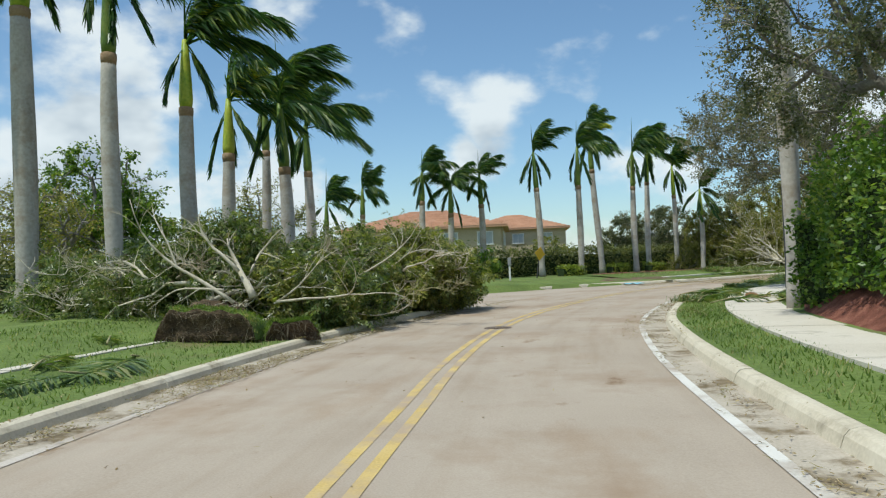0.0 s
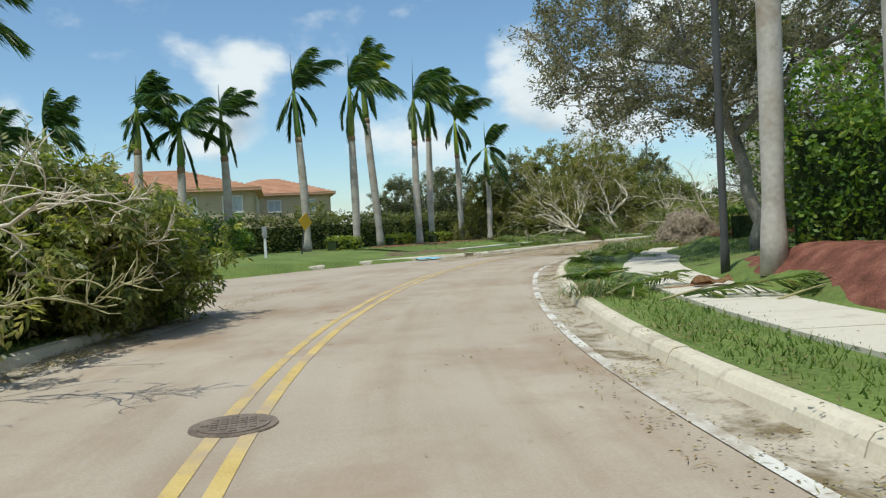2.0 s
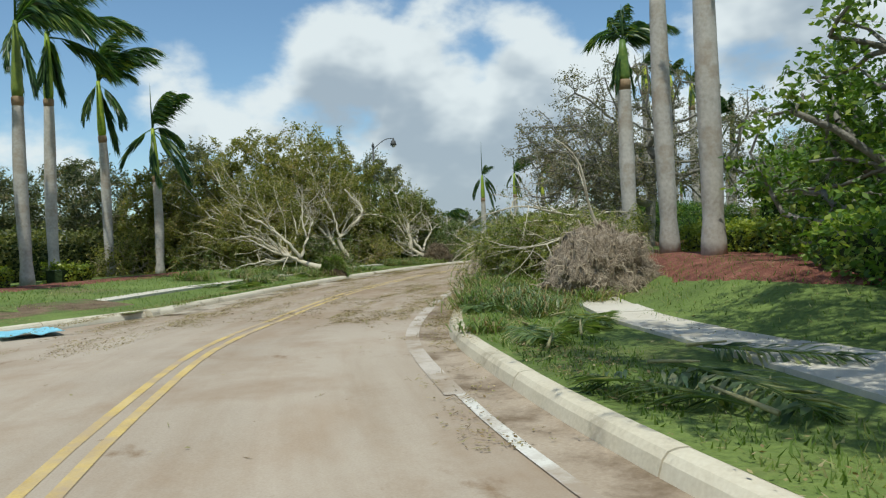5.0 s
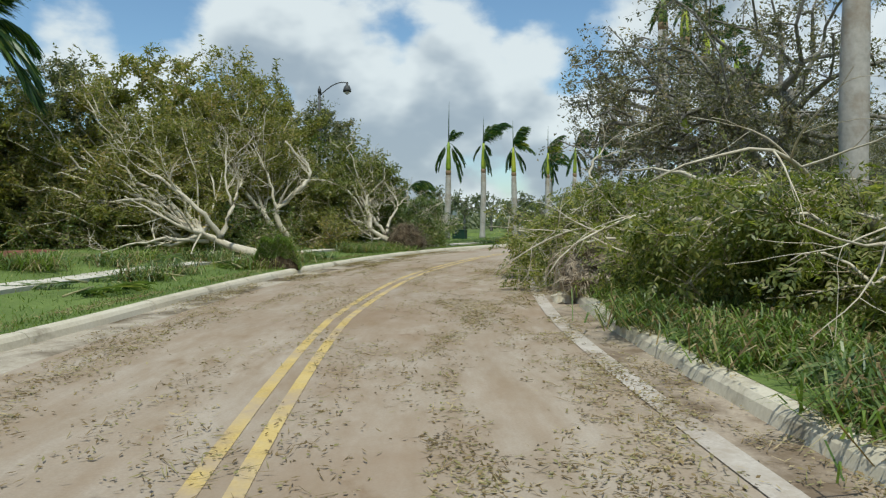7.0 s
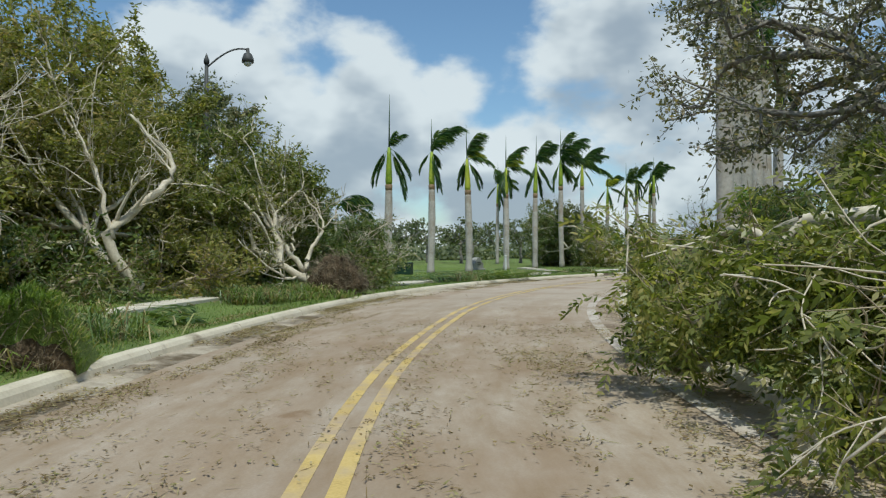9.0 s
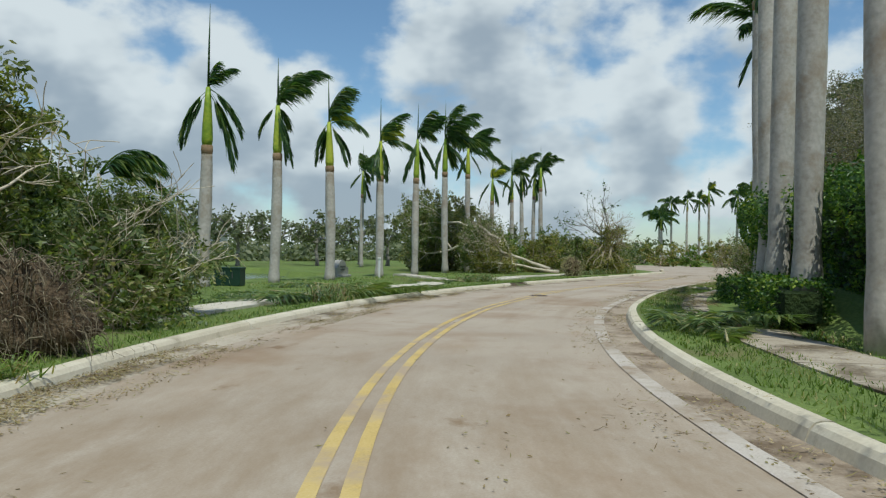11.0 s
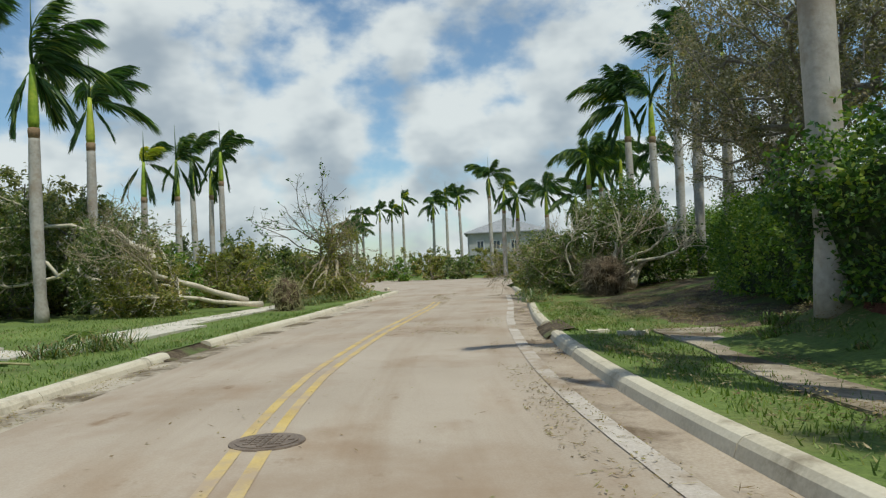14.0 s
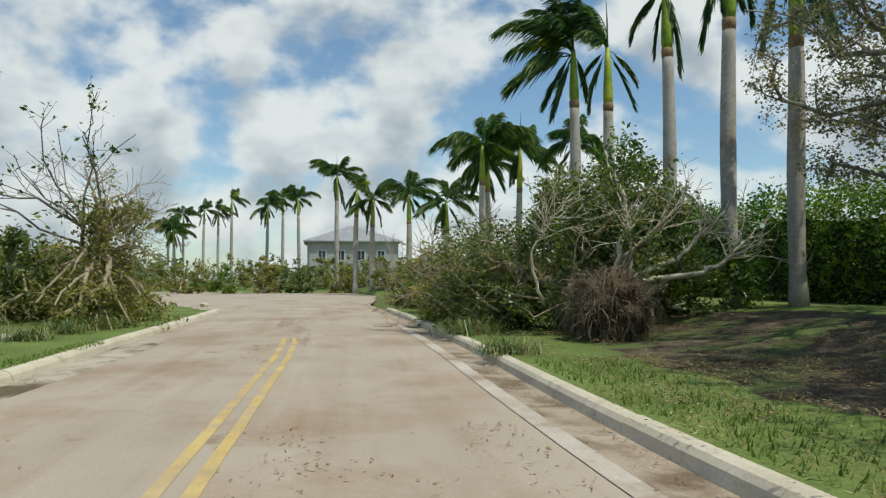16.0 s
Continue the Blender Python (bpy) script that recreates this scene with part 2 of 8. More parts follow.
M_SOIL = surface("dark_root_soil", [(0.35, (0.038, 0.026, 0.015)), (0.5, (0.10, 0.069, 0.04)), (0.65, (0.20, 0.145, 0.088))], 4, 25, 0.95, 1.0, 0.05)
M_YELLOW = surface("worn_yellow_paint", [(0.35, (0.48, 0.33, 0.11)), (0.5, (0.60, 0.43, 0.15)), (0.7, (0.64, 0.49, 0.23))], 2, 50, 0.8, 0.2, 0.003,
                   dirt=(0.44, 0.33, 0.22), dirt_scale=1.3, dirt_at=(0.44, 0.62))
M_WHITE = surface("worn_white_paint", [(0.35, (0.55, 0.5, 0.43)), (0.5, (0.7, 0.66, 0.58)), (0.7, (0.76, 0.72, 0.65))], 2, 50, 0.8, 0.2, 0.003,
                  dirt=(0.38, 0.30, 0.22), dirt_scale=0.9, dirt_at=(0.46, 0.62))
M_PAN = surface("stained_gutter_concrete", [(0.3, (0.34, 0.285, 0.21)), (0.55, (0.49, 0.42, 0.325)), (0.75, (0.60, 0.53, 0.42))], 1.2, 40, 0.9, 0.3, 0.006,
                dirt=(0.2, 0.15, 0.085), dirt_scale=1.5, dirt_at=(0.5, 0.62))
M_DIRTY = surface("dirt_covered_sidewalk", [(0.3, (0.27, 0.21, 0.14)), (0.5, (0.40, 0.33, 0.24)), (0.75, (0.53, 0.46, 0.36))], 0.9, 30, 0.95, 0.3, 0.006, 0.1,
                  dirt=(0.13, 0.095, 0.055), dirt_scale=0.8, dirt_at=(0.45, 0.6))
M_EDGE = surface("worn_tan_edge_line", [(0.35, (0.44, 0.37, 0.30)), (0.5, (0.55, 0.48, 0.40)), (0.7, (0.62, 0.56, 0.48))], 2, 50, 0.85, 0.2, 0.003,
                 dirt=(0.33, 0.25, 0.17), dirt_scale=1.0, dirt_at=(0.45, 0.62))
M_IRON = surface("rusty_iron_cover", [(0.35, (0.12, 0.088, 0.065)), (0.5, (0.19, 0.145, 0.11)), (0.7, (0.27, 0.21, 0.16))], 5, 40, 0.7, 0.4, 0.005)
M_PALM = surface("grey_palm_bark", [(0.3, (0.27, 0.235, 0.195)), (0.5, (0.42, 0.38, 0.325)), (0.7, (0.55, 0.505, 0.44))], 1.3, 12, 0.9, 0.35, 0.02, 0.1,
                 dirt=(0.30, 0.22, 0.14), dirt_scale=0.9, dirt_at=(0.5, 0.7))
M_BOOT = surface("brown_palm_sheath", [(0.35, (0.17, 0.11, 0.06)), (0.5, (0.27, 0.18, 0.10)), (0.7, (0.36, 0.25, 0.15))], 3, 20, 0.9, 0.4, 0.02, 0.1)
M_SHAFT = surface("green_crownshaft", [(0.3, (0.11, 0.19, 0.02)), (0.5, (0.24, 0.34, 0.032)), (0.72, (0.46, 0.48, 0.055))], 1.6, 9, 0.45, 0.15, 0.01, 0.18)
M_SHAFTG = surface("deep_green_crownshaft", [(0.3, (0.05, 0.1, 0.022)), (0.5, (0.1, 0.165, 0.03)), (0.72, (0.2, 0.25, 0.045))], 1.6, 9, 0.45, 0.15, 0.01, 0.18)
M_FROND = leafage("palm_leaflets", [(0.0, (0.024, 0.06, 0.02)), (0.5, (0.05, 0.11, 0.028)), (0.85, (0.1, 0.175, 0.04)), (1.0, (0.22, 0.27, 0.05))], 0.44, 0.36, 0.5)
M_FRONDY = leafage("yellowed_palm_leaflets", [(0.0, (0.16, 0.24, 0.03)), (0.5, (0.36, 0.40, 0.04)), (1.0, (0.62, 0.56, 0.06))], 0.35, 0.45, 0.3)
M_FRONDG = leafage("cut_palm_leaflets", [(0.0, (0.06, 0.10, 0.032)), (0.5, (0.13, 0.19, 0.062)), (0.85, (0.22, 0.27, 0.10)), (1.0, (0.34, 0.33, 0.15))], 0.3, 0.4, 0.4)
M_OAK = leafage("oak_leaves", [(0.0, (0.07, 0.088, 0.05)), (0.5, (0.14, 0.155, 0.088)), (0.85, (0.225, 0.225, 0.145)), (1.0, (0.33, 0.275, 0.19))], 0.38, 0.5, 0.35)
M_FICUS = leafage("ficus_leaves", [(0.0, (0.055, 0.085, 0.022)), (0.45, (0.115, 0.16, 0.042)), (0.8, (0.2, 0.24, 0.075)), (1.0, (0.36, 0.33, 0.16))], 0.42, 0.36, 0.5)
M_FICUSG = leafage("fresh_ficus_leaves", [(0.0, (0.075, 0.1, 0.024)), (0.4, (0.165, 0.19, 0.048)), (0.8, (0.275, 0.285, 0.085)), (1.0, (0.43, 0.38, 0.17))], 0.5, 0.36, 0.45)
M_WILT = leafage("wilted_olive_leaves", [(0.0, (0.10, 0.112, 0.03)), (0.4, (0.205, 0.212, 0.058)), (0.8, (0.31, 0.3, 0.095)), (1.0, (0.43, 0.33, 0.145))], 0.46, 0.55, 0.3)
M_OAKG = leafage("storm_greyed_oak_leaves", [(0.0, (0.10, 0.105, 0.07)), (0.5, (0.185, 0.18, 0.115)), (0.85, (0.27, 0.24, 0.165)), (1.0, (0.37, 0.29, 0.2))], 0.36, 0.5, 0.35)
M_HEDGE = leafage("hedge_leaves", [(0.0, (0.05, 0.105, 0.018)), (0.5, (0.115, 0.2, 0.03)), (0.85, (0.20, 0.29, 0.048)), (1.0, (0.32, 0.37, 0.075))], 0.38, 0.4, 0.4)
# Dark ficus green, deepened below M_HEDGE so that the colour carries deep shade.
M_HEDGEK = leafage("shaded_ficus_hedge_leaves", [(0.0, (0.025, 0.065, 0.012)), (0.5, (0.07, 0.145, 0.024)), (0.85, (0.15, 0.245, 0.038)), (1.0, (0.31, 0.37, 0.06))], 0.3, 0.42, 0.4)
M_HEDGEY = leafage("yellow_green_hedge_leaves", [(0.0, (0.10, 0.15, 0.015)), (0.5, (0.21, 0.26, 0.03)), (1.0, (0.38, 0.40, 0.06))], 0.35, 0.4, 0.4)
M_HEDGED = leafage("dull_hedge_leaves", [(0.0, (0.065, 0.08, 0.028)), (0.5, (0.155, 0.175, 0.058)), (1.0, (0.28, 0.26, 0.10))], 0.3, 0.5, 0.3)
M_FAR = leafage("distant_leaves", [(0.0, (0.10, 0.125, 0.07)), (0.5, (0.17, 0.195, 0.11)), (1.0, (0.27, 0.27, 0.165))], 0.3, 0.6, 0.2)
M_BLADE = leafage("grass_blades", [(0.0, (0.075, 0.125, 0.025)), (0.5, (0.155, 0.225, 0.045)), (0.85, (0.25, 0.31, 0.08)), (1.0, (0.40, 0.36, 0.17))], 0.35, 0.5, 0.3)
M_LITTER = leafage("fallen_leaf_litter", [(0.0, (0.15, 0.105, 0.05)), (0.4, (0.28, 0.2, 0.095)), (0.7, (0.25, 0.23, 0.095)), (1.0, (0.46, 0.36, 0.21))], 0.15, 0.7, 0.2)
# Near-black green that puts the shade between hedge leaves into the colour.
M_CORE = surface("hedge_inner_shade", [(0.3, (0.012, 0.02, 0.006)), (0.5, (0.03, 0.05, 0.014)), (0.7, (0.06, 0.085, 0.025))], 3, 14, 0.95, 1.0, 0.08)
M_BARK = surface("pale_smooth_bark", [(0.3, (0.42, 0.355, 0.25)), (0.5, (0.6, 0.525, 0.39)), (0.7, (0.72, 0.65, 0.51))], 2.5, 18, 0.85, 0.4, 0.02,
                 dirt=(0.28, 0.22, 0.13), dirt_scale=2.2, dirt_at=(0.54, 0.72))
M_TWIG = surface("tan_twig_bark", [(0.35, (0.22, 0.17, 0.10)), (0.5, (0.34, 0.28, 0.18)), (0.7, (0.46, 0.40, 0.29))], 3, 20, 0.9, 0.3, 0.01)
M_TWIGY = surface("olive_twig_bark", [(0.35, (0.24, 0.21, 0.10)), (0.5, (0.38, 0.34, 0.17)), (0.7, (0.52, 0.47, 0.27))], 3, 20, 0.9, 0.3, 0.01)
M_DBARK = surface("grey_oak_bark", [(0.3, (0.12, 0.105, 0.085)), (0.5, (0.23, 0.21, 0.175)), (0.7, (0.36, 0.335, 0.29))], 3, 22, 0.95, 0.8, 0.03)
M_ROOT = surface("fibrous_roots", [(0.3, (0.27, 0.205, 0.135)), (0.5, (0.45, 0.365, 0.265)), (0.7, (0.60, 0.515, 0.395))], 5, 30, 0.95, 0.6, 0.02)
M_SOILP = surface("grey_root_soil", [(0.35, (0.1, 0.075, 0.048)), (0.5, (0.26, 0.205, 0.145)), (0.65, (0.44, 0.365, 0.275))], 7, 34, 0.95, 1.0, 0.06)
M_BANK = surface("leafy_bank_soil", [(0.35, (0.045, 0.032, 0.019)), (0.5, (0.115, 0.083, 0.05)), (0.65, (0.22, 0.17, 0.11))], 3, 25, 0.95, 1.0, 0.05,
                 dirt=(0.12, 0.155, 0.045), dirt_scale=0.75, dirt_at=(0.5, 0.6))
M_ROOTR = surface("red_brown_roots", [(0.3, (0.075, 0.06, 0.04)), (0.5, (0.19, 0.155, 0.1)), (0.7, (0.4, 0.33, 0.22))], 5, 30, 0.95, 0.6, 0.02)
M_POLE = surface("dark_painted_metal", [(0.3, (0.05, 0.05, 0.048)), (0.6, (0.085, 0.085, 0.08)), (0.8, (0.11, 0.105, 0.095))], 2, 30, 0.55, 0.1, 0.003)
M_STUCCO = surface("tan_stucco", [(0.3, (0.42, 0.34, 0.22)), (0.5, (0.52, 0.43, 0.29)), (0.7, (0.58, 0.49, 0.34))], 0.8, 30, 0.95, 0.3, 0.01)
M_TILE = surface("terracotta_roof_tile", [(0.3, (0.42, 0.22, 0.13)), (0.5, (0.55, 0.31, 0.19)), (0.7, (0.63, 0.38, 0.25))], 1.2, 8, 0.9, 0.4, 0.02, 0.15)
M_GREYROOF = surface("grey_roof_tile", [(0.3, (0.22, 0.22, 0.22)), (0.5, (0.30, 0.30, 0.30)), (0.7, (0.38, 0.37, 0.36))], 1.2, 8, 0.9, 0.4, 0.02)
M_BLOCK = surface("bare_grey_block", [(0.3, (0.33, 0.32, 0.29)), (0.5, (0.43, 0.42, 0.39)), (0.7, (0.52, 0.5, 0.46))], 0.7, 10, 0.95, 0.3, 0.02)
M_PAINT = surface("white_paint", [(0.3, (0.68, 0.67, 0.63)), (0.6, (0.78, 0.77, 0.74)), (0.8, (0.82, 0.81, 0.79))], 2, 30, 0.6, 0.1, 0.003)
M_SHUT = surface("pale_storm_shutter", [(0.3, (0.42, 0.45, 0.48)), (0.6, (0.52, 0.55, 0.58)), (0.8, (0.6, 0.62, 0.64))], 3, 20, 0.6, 0.2, 0.01)
M_SIGN = surface("yellow_sign_paint", [(0.3, (0.62, 0.36, 0.03)), (0.6, (0.72, 0.44, 0.04)), (0.8, (0.78, 0.5, 0.06))], 4, 30, 0.5, 0.1, 0.002)
M_GBOX = surface("dark_green_enamel", [(0.3, (0.012, 0.035, 0.022)), (0.6, (0.022, 0.055, 0.035)), (0.8, (0.035, 0.075, 0.05))], 3, 30, 0.5, 0.1, 0.003)
M_GREYP = surface("grey_weathered_boards", [(0.3, (0.17, 0.17, 0.17)), (0.5, (0.27, 0.27, 0.265)), (0.7, (0.36, 0.36, 0.35))], 2, 25, 0.85, 0.3, 0.005, 0.15)
M_HUSK = surface("dry_brown_husk", [(0.3, (0.20, 0.10, 0.045)), (0.5, (0.36, 0.21, 0.10)), (0.7, (0.48, 0.31, 0.17))], 4, 20, 0.8, 0.3, 0.01)
M_STONE = surface("grey_sign_stone", [(0.3, (0.22, 0.20, 0.17)), (0.5, (0.34, 0.32, 0.28)), (0.7, (0.44, 0.42, 0.37))], 3, 20, 0.9, 0.5, 0.02)
M_BLUE = surface("pale_blue_plastic", [(0.3, (0.2, 0.5, 0.62)), (0.6, (0.3, 0.62, 0.72)), (0.8, (0.4, 0.7, 0.78))], 4, 20, 0.5, 0.1, 0.003)
M_GLASS, gn, gl, gb = material("dark_window_glass")
gb.inputs["Base Color"].default_value, gb.inputs["Roughness"].default_value = (0.05, 0.07, 0.09, 1), 0.08
M_WATER, gn, gl, gb = material("lake_water")
gb.inputs["Base Color"].default_value, gb.inputs["Roughness"].default_value = (0.06, 0.08, 0.09, 1), 0.12
gw = gn.new("ShaderNodeTexNoise")
gw.inputs["Scale"].default_value = 2.0
gp = gn.new("ShaderNodeBump")
gp.inputs["Strength"].default_value = 0.15
gl.new(gw.outputs["Fac"], gp.inputs["Height"])
gl.new(gp.outputs[0], gb.inputs["Normal"])


# ---------------------------------------------------------------- mesh helpers
def mesh_object(name, verts, faces, mat, parent=None, label="", smooth=False):
    me = bpy.data.meshes.new(name)
    me.from_pydata([tuple(v) for v in verts], [], [tuple(f) for f in faces])
    me.materials.append(mat)
    if smooth:
        me.polygons.foreach_set("use_smooth", [True] * len(me.polygons))
    me.update()
    ob = new(name, me)
    if parent is not None:
        ob.parent = parent
    if label:
        tagged(ob, label)
    return ob


def part(name, bm, mat, parent=None, label="", smooth=False):
    me = bpy.data.meshes.new(name)
    bm.to_mesh(me)
    bm.free()
    me.materials.append(mat)
    if smooth:
        me.polygons.foreach_set("use_smooth", [True] * len(me.polygons))
    ob = new(name, me)
    if parent is not None:
        ob.parent = parent
    if label:
        tagged(ob, label)
    return ob


def quads_mesh(name, verts, mat, parent=None, label="", smooth=False):
    """A mesh of separate four-cornered faces; verts has the shape (n, 4, 3)."""
    verts = np.asarray(verts, np.float32)
    n = len(verts)
    me = bpy.data.meshes.new(name)
    me.vertices.add(n * 4)
    me.vertices.foreach_set("co", verts.reshape(-1))
    me.loops.add(n * 4)
    me.loops.foreach_set("vertex_index", np.arange(n * 4, dtype=np.int32))
    me.polygons.add(n)
    me.polygons.foreach_set("loop_start", np.arange(0, n * 4, 4, dtype=np.int32))
    me.materials.append(mat)
    me.update(calc_edges=True)
    ob = new(name, me)
    if parent is not None:
        ob.parent = parent
    if label:
        tagged(ob, label)
    return ob


def thing(name, at, label, category, group=""):
    ob = new(name)
    ob.empty_display_size = 0.2
    ob.location = at
    return tagged(ob, label, category, group)


def box(bm, size, centre, bevel=0.0, turn=0.0):
    m = Matrix.Translation(centre) @ Matrix.Rotation(turn, 4, "Z") @ Matrix.Diagonal((*size, 1))
    r = bmesh.ops.create_cube(bm, size=1, matrix=m)
    if bevel:
        es = list({e for v in r["verts"] for e in v.link_edges})
        bmesh.ops.bevel(bm, geom=es, offset=bevel, segments=2, affect="EDGES", profile=0.5)


class Tubes:
    """Many tapered tubes gathered into one mesh."""

    def __init__(self):
        self.v, self.f = [], []

    def add(self, pts, radii, sides=6, caps=True):
        pts = [Vector(p) for p in pts]
        base, n = len(self.v), len(pts)
        up = Vector((0.13, 0.21, 0.97))
        for i, p in enumerate(pts):
            d = (pts[min(i + 1, n - 1)] - pts[max(i - 1, 0)])
            d = d.normalized() if d.length > 1e-6 else Vector((0, 0, 1))
            u = d.cross(up if abs(d.dot(up)) < 0.95 else Vector((1, 0, 0))).normalized()
            w = d.cross(u)
            for k in range(sides):
                a = 2 * math.pi * k / sides
                self.v.append(p + (u * math.cos(a) + w * math.sin(a)) * radii[i])
        for i in range(n - 1):
            for k in range(sides):
                a, b = base + i * sides + k, base + i * sides + (k + 1) % sides
                self.f.append((a, b, b + sides, a + sides))
        if not caps:
            return
        self.f.append(tuple(base + k for k in reversed(range(sides))))
        self.f.append(tuple(base + (n - 1) * sides + k for k in range(sides)))

    def make(self, name, mat, parent=None, label=""):
        return mesh_object(name, self.v, self.f, mat, parent, label, True)


def leaves(rng, at, length, width, droop=0.3, spread=1.0):
    """Leaf shapes (four corners each) with their stems at the given points."""
    n = len(at)
    d = rng.normal(size=(n, 3)) * spread
    d[:, 2] = d[:, 2] * 0.7 - droop
    d /= np.linalg.norm(d, axis=1, keepdims=True) + 1e-9
    s = np.cross(d, rng.normal(size=(n, 3)))
    s /= np.linalg.norm(s, axis=1, keepdims=True) + 1e-9
    size = rng.uniform(0.65, 1.3, (n, 1))
    L, W = length * size, width * size * 0.5
    mid = at + d * L * 0.45
    return np.stack([at, mid + s * W, at + d * L, mid - s * W], 1)


def sprays(rng, at, count, stalk, length, width, droop=0.5):
    """Feathered sprays: a hanging stalk at each point with leaflets on both sides of it."""
    n = len(at)
    d = rng.normal(size=(n, 3))
    d[:, 2] = d[:, 2] * 0.6 - droop
    d /= np.linalg.norm(d, axis=1, keepdims=True) + 1e-9
    s = np.cross(d, rng.normal(0, 0.5, (n, 3)) + np.array([0, 0, 1.0]))
    s /= np.linalg.norm(s, axis=1, keepdims=True) + 1e-9
    face = np.cross(d, s)
    ln = stalk * rng.uniform(0.6, 1.3, (n, 1))
    out = []
    for k in range(count):
        t = (k // 2 + 1) / (count / 2)
        side = 1 if k % 2 else -1
        p = at + d * ln * t + np.array([0, 0, -0.3]) * ln * t * t
        w = d * rng.uniform(0.4, 0.8, (n, 1)) + s * side * 0.75 * (1.15 - 0.6 * t) + rng.normal(0, 0.16, (n, 3)) + np.array([0, 0, -0.22])
        w /= np.linalg.norm(w, axis=1, keepdims=True) + 1e-9
        v = np.cross(w, face)
        v /= np.linalg.norm(v, axis=1, keepdims=True) + 1e-9
        L = length * rng.uniform(0.7, 1.2, (n, 1)) * (1.1 - 0.35 * t)
        mid = p + w * L * 0.45
        out.append(np.stack([p, mid + v * width / 2, p + w * L, mid - v * width / 2], 1))
    return np.concatenate(out)


# ---------------------------------------------------------------- the road's line
CONTROL = [(4.0, -60), (0.2, -30), (-1.15, -10), (-1.35, 0), (-1.3, 6), (-1.1, 11), (-0.5, 16.5), (0.45, 21), (1.95, 26), (3.85, 31.2), (5.8, 35.2),
           (8.1, 38.9), (12.1, 43.4), (16.4, 47.6), (22.0, 52.2), (28.6, 56.4), (34.2, 59.05), (40.5, 61.05), (46, 62.05), (52, 62.6), (60, 62.75),
           (70, 62.5), (82, 62.5), (96, 62.9), (112, 64.6), (135, 68)]


def spline(points, step=0.5):
    p = [Vector((*q, 0)) for q in points]
    p = [2 * p[0] - p[1]] + p + [2 * p[-1] - p[-2]]
    out = []
    for i in range(1, len(p) - 2):
        n = max(2, round((p[i + 1] - p[i]).length / step))
        for k in range(n):
            t = k / n
            out.append(0.5 * ((2 * p[i]) + (p[i + 1] - p[i - 1]) * t + (2 * p[i - 1] - 5 * p[i] + 4 * p[i + 1] - p[i + 2]) * t * t
                              + (3 * p[i] - p[i - 1] - 3 * p[i + 1] + p[i + 2]) * t ** 3))
    out.append(p[-2])
    return np.array([(q.x, q.y) for q in out])


LINE = spline(CONTROL)
TANG = np.gradient(LINE, axis=0)
TANG /= np.linalg.norm(TANG, axis=1, keepdims=True)
RIGHT = np.stack([TANG[:, 1], -TANG[:, 0]], 1)
ALONG = np.concatenate([[0], np.cumsum(np.linalg.norm(np.diff(LINE, axis=0), axis=1))])
S0 = float(np.interp(0, LINE[:120, 1], ALONG[:120]))       # distance along the line beside the start


def beside(s, d, z=0.0):
    """The place s metres along the road from the start, d metres to the right of its middle."""
    s = s + S0
    x, y = np.interp(s, ALONG, LINE[:, 0]), np.interp(s, ALONG, LINE[:, 1])
    rx, ry = np.interp(s, ALONG, RIGHT[:, 0]), np.interp(s, ALONG, RIGHT[:, 1])
    k = math.hypot(rx, ry)
    return Vector((x + rx / k * d, y + ry / k * d, z))


def heading(s):
    a, b = beside(s - 0.5, 0), beside(s + 0.5, 0)
    return math.atan2(b.x - a.x, b.y - a.y)


def road_coords(x, y):
    """Distance along and to the right of the road's middle, for arrays of places."""
    x, y = np.atleast_1d(np.asarray(x, float)), np.atleast_1d(np.asarray(y, float))
    s, d = np.empty(len(x)), np.empty(len(x))
    for i in range(0, len(x), 4000):
        q = np.stack([x[i:i + 4000], y[i:i + 4000]], 1)
        k = ((q[:, None, :] - LINE[None]) ** 2).sum(-1).argmin(1)
        off = q - LINE[k]
        side = (off * RIGHT[k]).sum(1)
        d[i:i + 4000] = np.sign(side + 1e-9) * np.linalg.norm(off, axis=1)
        s[i:i + 4000] = ALONG[k] - S0
    return s, d


def smooth(a, b, v):
    t = np.clip((v - a) / (b - a), 0, 1)
    return t * t * (3 - 2 * t)


def bank(s):
    """How far the lawn behind the sidewalk rises."""
    return 0.65 - 0.37 * smooth(23.6, 26.4, s) * (1 - smooth(34, 40, s))


def land(x, y):
    """Height of the lawns."""
    s, d = road_coords(x, y)
    steep, near, past = 1 - smooth(26, 31, s), smooth(75, 79, s), smooth(92, 97, s)
    right = 0.14 + bank(s) * smooth(6.4 - 0.3 * steep - 0.55 * near, 8.6 - 1.4 * steep - 1.6 * near + 4.5 * past, d)
    left = 0.14 + (0.38 - 0.26 * smooth(70, 85, s)) * smooth(4.0, 9.5, -d)
    wob = np.array([noise.noise((px * 0.22, py * 0.22, 0.0)) for px, py in zip(np.atleast_1d(x), np.atleast_1d(y))])
    h = np.where(d > 0, right, left) + 0.05 * wob * smooth(6.6, 9, np.abs(d))
    return h


def land_at(x, y):
    return float(land([x], [y])[0])


# ---------------------------------------------------------------- ground, road, kerbs
STREET = [(-1.2, 24.6), (-4.0, 26.4), (-9, 27.4), (-20, 27.2), (-45, 26.5), (-45, 30.5), (-20, 30.9), (-9, 31.9), (-4.4, 34.6), (-1.8, 37.6),
          (2.5, 41.4), (6.0, 43.6), (9.2, 45.0), (9.5, 40)]


